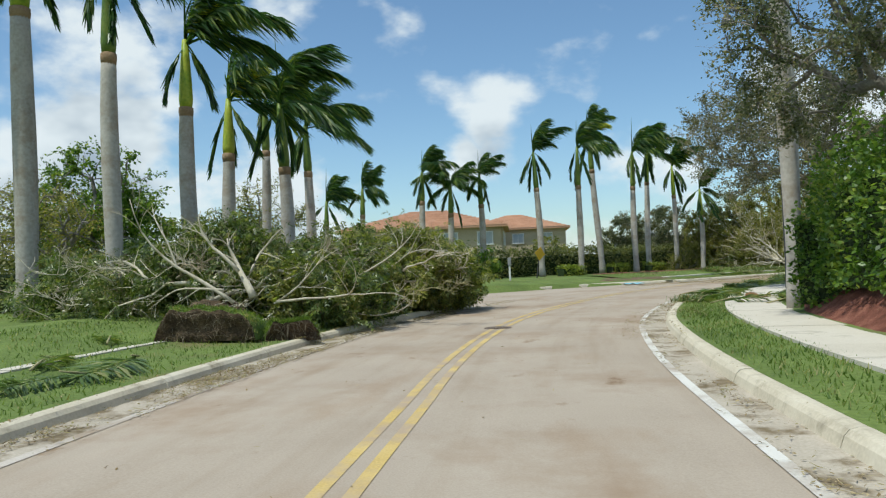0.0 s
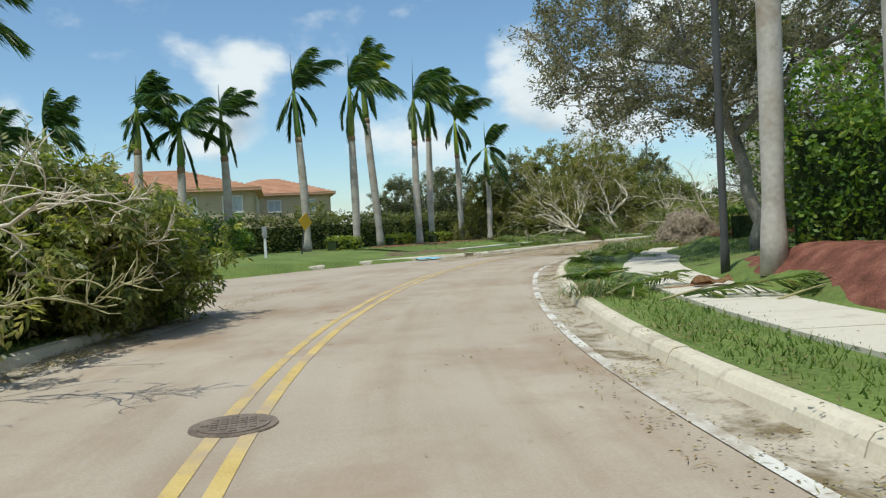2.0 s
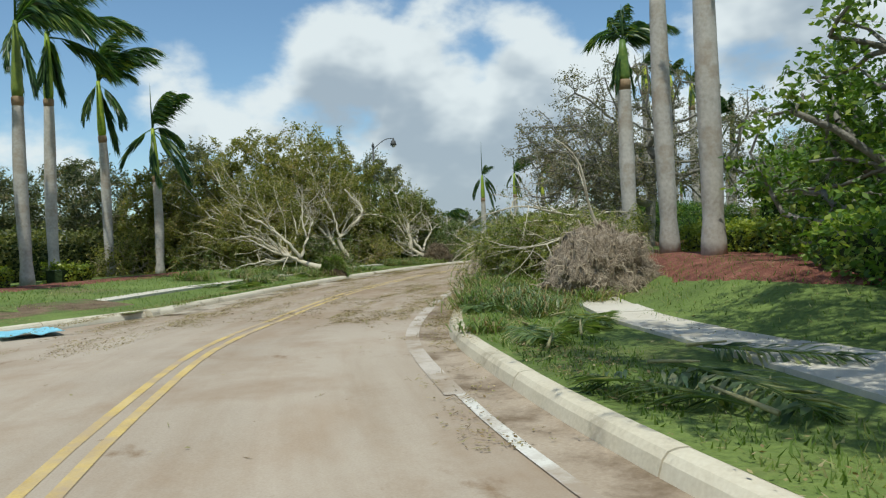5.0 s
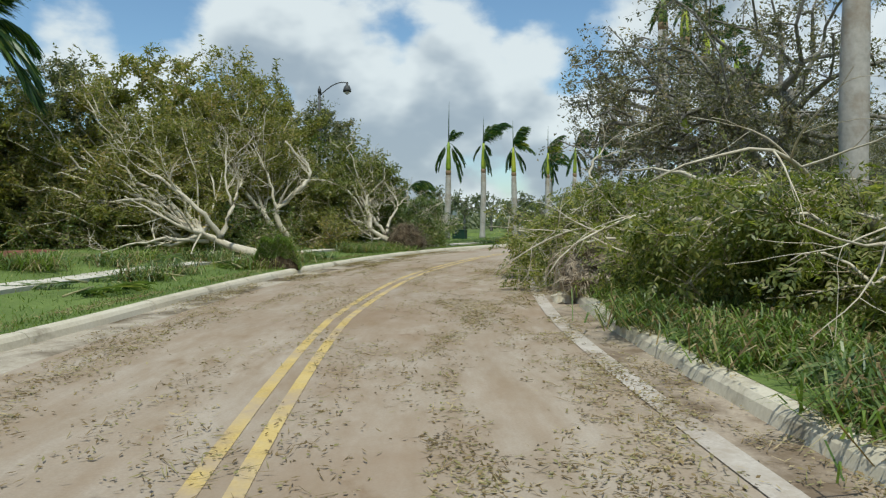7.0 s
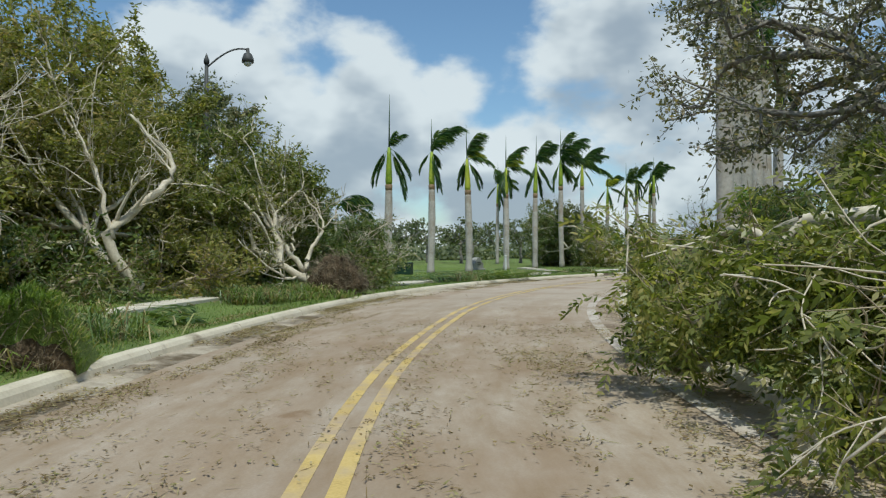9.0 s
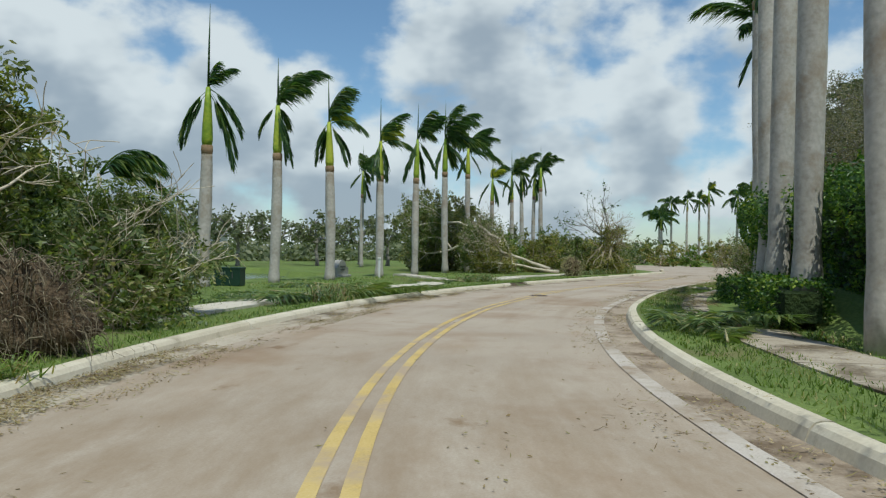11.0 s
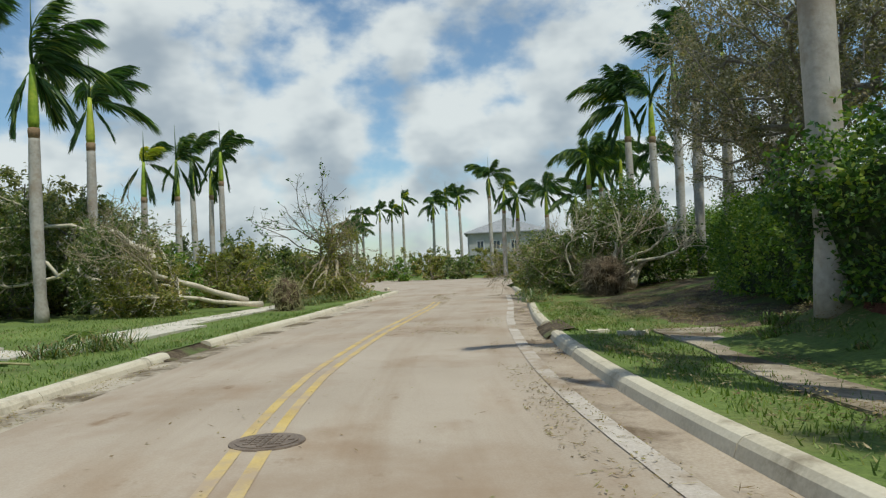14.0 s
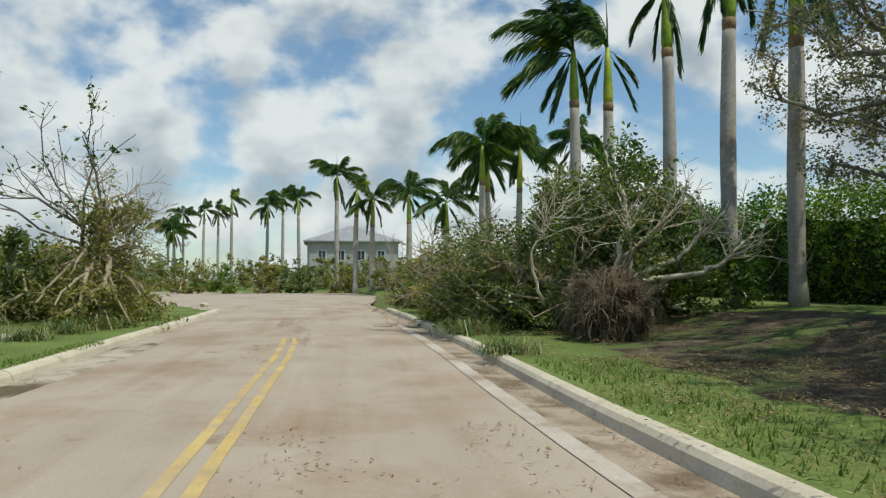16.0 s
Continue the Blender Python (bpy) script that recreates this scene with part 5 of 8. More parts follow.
def up_trunk(x, y, h, lean=(0, 0), base=None):
    z = land_at(x, y) if base is None else base
    return [(x, y, z - 0.1), (x + lean[0] * 0.3, y + lean[1] * 0.3, z + h * 0.35), (x + lean[0] * 0.7, y + lean[1] * 0.7, z + h * 0.7), (x + lean[0], y + lean[1], z + h)]


# toppled trees on the first verge
tree("fallen_tree", "uprooted ficus tree lying on the grass with bare pale branches", [(-6.3, 15.0, 0.4), (-6.7, 15.6, 0.75), (-7.0, 16.2, 1.1)], 0.14,
     [((-7.0, 17.8, 1.1), (3.4, 2.4, 1.2)), ((-10.2, 18.2, 1.05), (3.2, 2.4, 1.1)), ((-4.8, 18.0, 1.0), (2.2, 2.2, 1.15)), ((-7.4, 17.4, 1.9), (1.8, 1.0, 0.8))], 38, 8, 6, 50, M_FICUS, M_BARK, (0.15, 0.042), seed=1, spray=(8, 0.24), droop=0.5, twig_mat=M_TWIG, limb_from=0.4, group="uprooted trees")
tree("fallen_tree", "uprooted ficus tree heaped over the kerb with dense green leaves", [(-6.4, 19.0, 0.5), (-5.4, 20.0, 0.9), (-4.8, 20.8, 1.3)], 0.15,
     [((-5.0, 20.6, 1.2), (2.5, 3.2, 1.25)), ((-3.4, 22.9, 1.2), (2.0, 2.2, 1.3)), ((-5.4, 18.0, 1.0), (2.0, 2.4, 1.1)), ((-3.7, 22.2, 1.75), (1.7, 1.8, 0.8)), ((-2.8, 23.6, 1.1), (1.5, 1.5, 1.2))], 58, 8, 6, 52, M_FICUSG, M_BARK, (0.16, 0.046), seed=2, spray=(8, 0.24), droop=0.5, twig_mat=M_TWIG, limb_from=0.3, group="uprooted trees")
tree("fallen_tree", "leafy uprooted tree behind the others", [(-9.0, 20.5, 0.4), (-9.4, 21.2, 1.0), (-9.6, 22.0, 1.6)], 0.13,
     [((-9.6, 21.4, 1.3), (2.8, 2.2, 1.25)), ((-7.2, 22.6, 1.3), (2.4, 2.0, 1.25))], 28, 7, 6, 44, M_FICUS, M_BARK, (0.16, 0.05), seed=3, spray=(8, 0.24), droop=0.4, twig_mat=M_TWIG, limb_from=0.3, group="uprooted trees")

def lifted_turf(a, b, height, depth, seed, label, skirt=0):
    """A slab of lawn tipped up on edge: a ragged wall of dark soil under a sheet of grass."""
    nrng = np.random.default_rng(seed)
    a, b = Vector((*a, 0)), Vector((*b, 0))
    z0 = land_at(a.x, a.y) - 0.04
    root = thing("lifted_turf", (a.x, a.y, z0), label, "uprooted turf", "upturned root balls")
    way = b - a
    back = Vector((-way.y, way.x, 0)).normalized()
    n = 30
    rows = []
    for i in range(n + 1):
        u = i / n
        end = min(1, 6 * u, 6 * (1 - u)) ** 0.5
        h = height * end * (1 + 0.3 * noise.noise((u * 5, seed, 0.3)))
        p = way * u
        row = []
        for back_, up, rough in ((0.05, 0.0, 0.05), (-0.02, 0.22, 0.07), (0.03, 0.45, 0.07), (-0.03, 0.72, 0.06), (-0.1, 0.97, 0.03), (-0.06, 1.08, 0.02), (0.14, 1.14, 0.03), (0.4, 0.95, 0.05), (0.75, 0.6, 0.05), (1.0, 0.05, 0.03)):
            k = noise.noise((u * 9 + back_, up * 4 + seed, 1.0)) + 0.6 * noise.noise((u * 30, up * 11, seed))
            row.append(tuple(p + back * (back_ * (depth if back_ > 0.1 else 0.8) + rough * k) + Vector((0, 0, max(h * up + 0.4 * rough * k * (up > 0), 0)))))
        rows.append(row)
    v = [q for row in rows for q in row]
    m = 10
    split = 5 - skirt
    for name, j0, j1, mat in (("soil", 0, split, M_SOIL), ("turf", split, m - 1, M_GRASS)):
        w = j1 - j0 + 1
        own = [v[i * m + j] for i in range(n + 1) for j in range(j0, j1 + 1)]
        mesh_object(name, own, [(i * w + j, (i + 1) * w + j, (i + 1) * w + j + 1, i * w + j + 1) for i in range(n) for j in range(w - 1)], mat, root, smooth=True)
    g = []
    for i, j in zip(nrng.integers(0, n, 5200), nrng.choice(range(split, 9), 5200)):
        p, q, r = (np.array(v[(i + di) * m + j + dj]) for di, dj in ((0, 0), (1, 0), (0, 1)))
        g.append(p + (q - p) * nrng.random() + (r - p) * nrng.random())
    g = np.array(g)
    k = len(g)
    ang = nrng.uniform(0, 2 * math.pi, k)
    w = np.stack([np.cos(ang), np.sin(ang), 0 * ang], 1) * nrng.uniform(0.005, 0.011, (k, 1))
    e = g + np.stack([nrng.normal(0, 0.04, k), nrng.normal(-0.03, 0.04, k), nrng.uniform(-0.02, 0.08, k)], 1)
    tagged(quads_mesh("grass", np.stack([g - w, g + w, e + w * 0.2, e - w * 0.2], 1), M_BLADE, root), kind="stuff")
    tb = Tubes()
    for _ in range(60):
        q = Vector(v[int(nrng.integers(0, n)) * m + int(nrng.integers(1, 6))])
        d = -back * nrng.uniform(0.02, 0.12) + way.normalized() * nrng.normal(0, 0.1) + Vector((0, 0, -nrng.uniform(0.05, 0.25)))
        tb.add([q, q + d * 0.6 + Vector((0, 0, 0.03)), q + d], [0.006, 0.004, 0.002], 3, False)
    tagged(tb.make("root_mass", M_ROOTR, root), kind="stuff")


lifted_turf((-6.75, 13.15), (-4.85, 13.25), 0.5, 1.7, 3, "tipped slab of lawn with a dark torn soil edge")
lifted_turf((-4.8, 13.5), (-3.85, 13.95), 0.36, 0.9, 4, "torn mound of turf with dark soil under it")
root_ball((-6.45, 15.2, 0.1), (0.75, 0.5, 0.42), M_ROOTR, 5, "tangle of brown roots round a snapped trunk", 0.2, 420, 0.4)

# toppled pale-barked trees beyond the side street
tree("fallen_tree", "uprooted pale-barked tree with a fan of bare limbs", [(20.4, 57.05, 0.3), (19.75, 57.8, 0.62), (19.2, 58.4, 0.95)], 0.14,
     [((18.8, 60.7, 1.9), (2.6, 2.0, 1.8)), ((17.0, 61.4, 1.5), (2.2, 1.8, 1.4)), ((19.3, 61.4, 3.2), (2.2, 1.8, 1.7)), ((17.6, 62.8, 3.8), (2.6, 1.9, 2.2))], 48, 8, 5, 24, M_WILT, M_BARK, (0.14, 0.045), twig_mat=M_TWIGY, taper=0.4, seed=11, droop=0.25, limb_from=0.75, group="uprooted trees", reach=0.8, thin=0.017)
tree("fallen_tree", "uprooted pale-barked tree leaning on its neighbour", [(24.3, 61.5, 0.5), (23.9, 62.0, 1.0), (23.6, 62.3, 1.6)], 0.135,
     [((23.6, 63.6, 3.2), (1.8, 1.6, 2.0)), ((23.8, 64.2, 4.8), (2.3, 1.9, 2.2)), ((21.8, 64.4, 3.0), (2.2, 1.8, 2.4)), ((26.0, 64.6, 2.6), (1.9, 1.7, 2.2))], 44, 8, 5, 24, M_WILT, M_BARK, (0.14, 0.045), twig_mat=M_TWIGY, taper=0.4, seed=12, droop=0.25, limb_from=0.75, group="uprooted trees", reach=0.8, thin=0.017)
tree("fallen_tree", "uprooted tree with smooth white trunk and its root plate torn up", [(29.75, 62.05, 0.45), (29.35, 62.4, 0.7), (29.05, 62.7, 1.0)], 0.13,
     [((28.6, 64.3, 2.2), (1.8, 1.3, 1.6)), ((29.4, 64.6, 3.4), (2.0, 1.5, 1.9)), ((27.0, 64.5, 2.2), (2.0, 1.4, 1.8)), ((31.0, 64.8, 2.8), (1.6, 1.3, 1.8))], 34, 8, 5, 20, M_FICUSG, M_BARK, (0.14, 0.05), twig_mat=M_TWIGY, taper=0.4, seed=13, droop=0.3, limb_from=0.7, group="uprooted trees", reach=0.7, thin=0.015)
for i, (x, y, h, rx, rz, m) in enumerate(((9.6, 69.5, 2.4, 2.4, 1.9, M_OAK), (12.8, 66.5, 2.8, 2.6, 2.0, M_OAK), (15.6, 64.2, 1.6, 2.2, 2.2, M_WILT), (17.4, 65.2, 2.9, 2.7, 2.4, M_OAK), (20.6, 65.0, 3.3, 2.8, 2.6, M_WILT), (23.8, 66.0, 3.8, 2.8, 2.8, M_WILT),
                                        (27.0, 67.4, 3.6, 2.6, 2.7, M_WILT), (30.6, 68.9, 3.0, 2.4, 2.5, M_OAK), (33.2, 68.8, 1.8, 1.9, 1.6, M_FICUS), (35.4, 69.6, 1.1, 1.4, 1.1, M_FICUS))):
    tree("tree", "standing broadleaf tree thinned by the storm", up_trunk(x, y, h * 0.8), 0.15, [((x, y, h + rz * 0.55 + 0.3), (rx, rx * 0.85, rz)), ((x, y - 0.4, 1.8), (rx, rx * 0.8, 1.6))], 24, 8, 4, 40, m, M_TWIGY, (0.16, 0.06), seed=20 + i, droop=0.1, limb_from=0.3, group="trees behind the lawn")
for i, (x, y, rx, ry, rz) in enumerate(((16.6, 61.0, 2.2, 1.5, 1.1), (19.6, 61.4, 2.0, 1.4, 1.3), (22.6, 61.6, 1.9, 1.3, 1.1), (26.0, 62.6, 2.0, 1.3, 1.3), (32.4, 63.6, 1.4, 1.0, 0.9), (13.6, 62.6, 1.8, 1.4, 1.3))):
    tree("brush_pile", "low tangle of broken olive branches under the toppled trees", [(x - rx * 0.5, y, 0.3), (x, y, 0.6), (x + rx * 0.3, y, 0.8)], 0.06, [((x, y, rz * 0.7), (rx, ry, rz))], 14, 6, 4, 15, M_WILT if i % 2 else M_FICUS, M_TWIG, (0.14, 0.05), seed=210 + i, droop=0.2, limb_from=0.1,
         category="brush pile", group="heaps of storm brush")
tree("tree", "dark leafy tree behind the toppled trunk", up_trunk(28.4, 65.6, 2.0), 0.13, [((28.2, 65.4, 2.6), (2.6, 1.4, 2.4)), ((30.8, 66.0, 2.6), (2.0, 1.4, 2.2)), ((26.0, 65.4, 2.2), (2.0, 1.3, 2.0))], 22, 7, 4, 24, M_FICUS, M_TWIGY, (0.16, 0.06), seed=48, limb_from=0.1)
root_ball((30.1, 61.62, 0.1), (0.68, 0.5, 0.6), M_ROOTR, 5, "brown upturned root ball with torn hanging roots", -0.75, 1300, 0.75, None, 0.25, (0.3, -0.85, -0.2))


tree("brush_pile", "dark leafy crown torn off and dropped on the lawn", [(33.2, 64.2, 0.4), (33.9, 64.6, 0.8), (34.5, 64.8, 1.1)], 0.06, [((33.9, 64.6, 1.15), (1.35, 1.1, 1.25))], 16, 7, 6, 70, M_FICUS, M_TWIGY, (0.12, 0.04), seed=49, spray=(10, 0.3), droop=0.45, limb_from=0.1, category="brush pile", group="heaps of storm brush")
lifted_turf((18.6, 54.65), (19.45, 53.9), 0.72, 0.95, 6, "upright block of torn lawn at the kerb", 3)

# the pale heaps on the planted bank
tree("fallen_tree", "uprooted ficus with dense hanging leaves across the sidewalk", [(16.5, 38.6, 0.9), (17.6, 40.0, 1.25), (18.6, 41.2, 1.5)], 0.16,
     [((19.0, 42.0, 0.95), (2.5, 2.6, 1.05)), ((17.9, 41.0, 0.85), (2.0, 2.0, 0.95)), ((20.6, 42.6, 1.25), (2.4, 2.2, 1.05)), ((21.4, 45.6, 0.9), (2.5, 2.3, 1.15))], 40, 8, 6, 52, M_FICUSG, M_BARK, (0.105, 0.034), seed=31, spray=(12, 0.34), droop=0.45, twig_mat=M_TWIG, limb_from=0.3, group="uprooted trees", thin=0.008)
tree("fallen_tree", "uprooted ficus spilling over the kerb on to the road", [(20.3, 45.8, 0.6), (21.6, 46.4, 1.1), (22.8, 47.0, 1.5)], 0.14,
     [((23.9, 48.0, 1.0), (2.5, 2.2, 1.2)), ((25.6, 47.6, 1.15), (2.5, 2.1, 1.35)), ((22.4, 45.6, 1.1), (2.1, 2.0, 1.15)), ((25.4, 49.4, 0.75), (1.5, 1.2, 0.85))], 44, 8, 6, 52, M_FICUSG, M_BARK, (0.105, 0.034), seed=32, spray=(12, 0.34), droop=0.45, twig_mat=M_TWIG, limb_from=0.3, group="uprooted trees", thin=0.008)


def bare_branch(base, goal, spread, r, seed):
    """A broken pale branch sticking out of the heap: a bowed limb with side shoots."""
    rng = random.Random(seed)
    a, g = np.array(base, float), np.array(goal, float)
    root = thing("broken_branch", tuple(a), "bare pale forked branch sticking out of the brush", "branch", "bare broken branches")
    limb, shoots = Tubes(), Tubes()

    def sprout(start, way, length, r0, depth):
        """A bowed tapering shoot; returns nothing, grows its own shoots."""
        p, d, pts = np.array(start), np.array(way) / np.linalg.norm(way), [np.array(start)]
        turn = np.array([rng.gauss(0, 1), rng.gauss(0, 1), rng.gauss(0.15, 0.8)]) * 0.16
        n = 9 if depth == 0 else 6
        for k in range(n):
            d = d + turn + np.array([rng.gauss(0, 1), rng.gauss(0, 1), rng.gauss(0, 1)]) * 0.09
            if depth == 0:
                d = d + (g - p) / (np.linalg.norm(g - p) + 0.3) * 0.35
            d /= np.linalg.norm(d)
            p = p + d * length / n
            p[2] = max(p[2], 0.12)
            pts.append(p)
            turn = turn * 0.75 + np.array([rng.gauss(0, 1), rng.gauss(0, 1), rng.gauss(0, 1)]) * 0.05
        rad = [max(r0 * (1 - 0.82 * k / n), 0.004) for k in range(n + 1)]
        (limb if depth == 0 else shoots).add([tuple(q - a) for q in pts], rad, 8 if depth == 0 else 5 if depth == 1 else 3, depth == 0)
        if depth == 2:
            return
        for _ in range(rng.choice((3, 4, 4)) if depth == 0 else rng.choice((2, 3))):
            k = rng.randrange(n // 4 + 1, n)
            out = (pts[k + 1] - pts[k]) / np.linalg.norm(pts[k + 1] - pts[k]) + np.array([rng.gauss(0, 1), rng.gauss(0, 1), rng.gauss(0.1, 0.8)]) * 0.6
            sprout(pts[k], out, length * (1.1 - k / n) * rng.uniform(0.45, 0.8) + 0.15, rad[k] * rng.uniform(0.5, 0.75), depth + 1)

    sprout(a, g - a + np.array([0, 0, 0.2]), float(np.linalg.norm(g - a)) * 1.2 + spread * 0.4, r * 0.75, 0)
    limb.make("limb", M_BARK, root)
    tagged(shoots.make("twig_mass", M_BARK, root), kind="stuff")


def bare_limb(line, r, seed, mat=None, shoots_each=5, shoot_len=(0.7, 1.5)):
    """A stout bare limb that bends along a line, tapering, with forked shoots."""
    rng = random.Random(seed)
    nodes = [np.array(p, float) for p in line]
    a = nodes[0]
    root = thing("broken_limb", tuple(a), "stout bare pale limb of an uprooted tree", "branch", "bare broken limbs")
    ext = [2 * nodes[0] - nodes[1]] + nodes + [2 * nodes[-1] - nodes[-2]]
    pts = []
    for i in range(1, len(ext) - 2):
        for k in range(5):
            t = k / 5
            p = 0.5 * (2 * ext[i] + (ext[i + 1] - ext[i - 1]) * t + (2 * ext[i - 1] - 5 * ext[i] + 4 * ext[i + 1] - ext[i + 2]) * t * t + (3 * ext[i] - ext[i - 1] - 3 * ext[i + 1] + ext[i + 2]) * t ** 3)
            pts.append(p + np.array([rng.gauss(0, 1), rng.gauss(0, 1), rng.gauss(0, 1)]) * 0.025)
    pts.append(ext[-2])
    n = len(pts)
    rad = [r * (1 - 0.78 * k / (n - 1)) for k in range(n)]
    wood, fine = Tubes(), Tubes()
    wood.add([tuple(p - a) for p in pts], rad, 9)

    def shoot(start, way, length, r0, depth):
        p, d, line = np.array(start), way / (np.linalg.norm(way) + 1e-9), [np.array(start)]
        bend = np.array([rng.gauss(0, 1), rng.gauss(0, 1), rng.gauss(0.3, 0.7)]) * 0.12
        for k in range(5):
            d = d + bend + np.array([rng.gauss(0, 1), rng.gauss(0, 1), rng.gauss(0, 1)]) * 0.13
            d /= np.linalg.norm(d)
            p = p + d * length / 5
            p[2] = max(p[2], 0.1)
            line.append(p)
        rr = [max(r0 * (1 - 0.75 * k / 5), 0.006) for k in range(6)]
        fine.add([tuple(q - a) for q in line], rr, 6 if depth == 0 else 4, False)
        if depth < 2:
            for _ in range(3):
                k = rng.randrange(1, 5)
                shoot(line[k], line[k + 1] - line[k] + np.array([rng.gauss(0, 1), rng.gauss(0, 1), rng.gauss(0.2, 0.8)]) * length * 0.14, length * rng.uniform(0.45, 0.75), rr[k] * 0.7, depth + 1)

    for i in range(shoots_each):
        k = rng.randrange(n // 4, n - 1)
        way = pts[k + 1] - pts[k]
        way = way / (np.linalg.norm(way) + 1e-9) + np.array([rng.gauss(0, 1), rng.gauss(0, 1), rng.gauss(0.25, 0.8)]) * 0.55
        shoot(pts[k], way, rng.uniform(*shoot_len), rad[k] * 0.55, 0)
    wood.make("limb", mat or M_BARK, root)
    tagged(fine.make("twig_mass", mat or M_BARK, root), kind="stuff")


BOUGHS = [
    ([(19.28, 57.56, 0.85), (19.65, 57.48, 1.75), (20.13, 57.67, 2.72)], 0.085), ([(19.28, 57.56, 0.85), (18.84, 57.67, 1.52), (18.13, 58.22, 2.3), (17.53, 58.9, 2.8)], 0.085),
    ([(19.15, 57.63, 0.82), (18.09, 57.8, 1.25), (16.97, 58.47, 2.0)], 0.07), ([(19.0, 57.7, 0.76), (17.65, 58.0, 0.83), (16.3, 58.3, 0.5)], 0.06), ([(19.65, 57.48, 1.75), (19.57, 57.75, 2.6), (19.95, 58.34, 3.9)], 0.045),
    ([(24.0, 61.15, 0.5), (23.58, 61.43, 1.68), (24.5, 61.06, 2.63), (24.8, 61.1, 3.3), (24.3, 61.9, 4.3)], 0.125), ([(23.63, 61.4, 1.6), (23.5, 61.7, 2.75), (23.3, 62.5, 4.2)], 0.065),
    ([(29.68, 62.44, 0.75), (29.25, 62.95, 1.6), (29.08, 63.5, 2.3), (28.96, 64.0, 3.2)], 0.085), ([(29.71, 62.43, 0.75), (29.9, 62.54, 1.24), (30.31, 62.5, 1.84), (30.47, 62.63, 2.27), (30.43, 63.4, 3.1)], 0.075),
    ([(29.63, 62.36, 0.69), (29.12, 62.45, 0.6), (28.59, 62.76, 0.97), (28.0, 63.17, 1.65)], 0.055), ([(29.46, 62.71, 1.17), (29.66, 62.94, 1.74), (30.02, 63.06, 2.2)], 0.05),
    ([(21.48, 43.79, 1.9), (21.6, 44.33, 2.1), (21.83, 45.06, 2.3), (22.05, 46.28, 2.4)], 0.06), ([(22.1, 46.7, 1.7), (22.14, 47.1, 2.4), (22.5, 47.0, 2.9)], 0.05), ([(20.5, 43.4, 0.75), (20.62, 44.1, 0.81), (20.93, 44.51, 1.05), (21.16, 44.85, 1.12), (21.45, 45.6, 1.17)], 0.06),
    ([(21.42, 44.17, 1.7), (21.49, 44.78, 1.61), (21.71, 45.46, 1.62), (21.87, 46.19, 1.58)], 0.035), ([(20.03, 44.78, 0.95), (19.94, 44.38, 0.5), (19.78, 44.59, 0.2)], 0.035), ([(22.1, 46.7, 1.8), (21.9, 47.13, 1.65), (21.69, 47.54, 1.27)], 0.03)]
for i, (line, r) in enumerate(BOUGHS):
    bare_limb(line, r, 500 + i, None, 5 if i < 11 else 2)
prng = random.Random(77)
for i in range(34):
    x, y = (prng.uniform(-10.5, -4.2), prng.uniform(15.6, 18.6)) if i % 2 else (prng.uniform(-6.2, -2.6), prng.uniform(17.5, 23.2))
    z = prng.uniform(0.6, 1.5)
    a = prng.uniform(0, 2 * math.pi)
    bare_limb([(x, y, z), (x + 0.7 * math.cos(a), y + 0.4 * math.sin(a) - 0.3, z + prng.uniform(0.0, 0.35)), (x + 1.5 * math.cos(a), y + 0.8 * math.sin(a) - 0.4, z + prng.uniform(-0.2, 0.4))], prng.uniform(0.016, 0.032), 600 + i, prng.choice((M_BARK, M_TWIG, M_TWIGY)), 4, (0.3, 0.75))
AHEAD = [
    ([(69.24, 55.75, 0.75), (69.22, 55.48, 1.2), (68.88, 54.04, 1.45), (68.78, 53.46, 1.82), (68.7, 53.01, 2.19)], 0.085), ([(69.26, 55.75, 0.75), (69.29, 55.72, 1.64), (69.32, 55.47, 2.68), (69.48, 55.67, 3.5), (69.62, 55.82, 4.05)], 0.075),
    ([(69.22, 55.48, 1.3), (69.13, 54.48, 1.73), (69.25, 53.88, 2.24), (69.16, 53.35, 2.75)], 0.06), ([(69.27, 55.65, 1.76), (69.09, 55.02, 2.26), (69.01, 54.76, 2.64), (68.95, 54.56, 3.16)], 0.045), ([(69.65, 57.2, 0.9), (69.67, 57.44, 1.83), (69.62, 57.17, 2.35), (69.65, 57.35, 2.75)], 0.035)]
BOUGHS_LOW = [([(33.3, 63.4, 0.25), (33.9, 63.6, 0.9), (34.3, 63.8, 1.3)], 0.035), ([(33.0, 63.8, 0.5), (33.0, 63.9, 1.3), (33.4, 64.0, 1.9)], 0.03)]
for i, (line, r) in enumerate(AHEAD + BOUGHS_LOW):
    bare_limb(line, r, 540 + i)
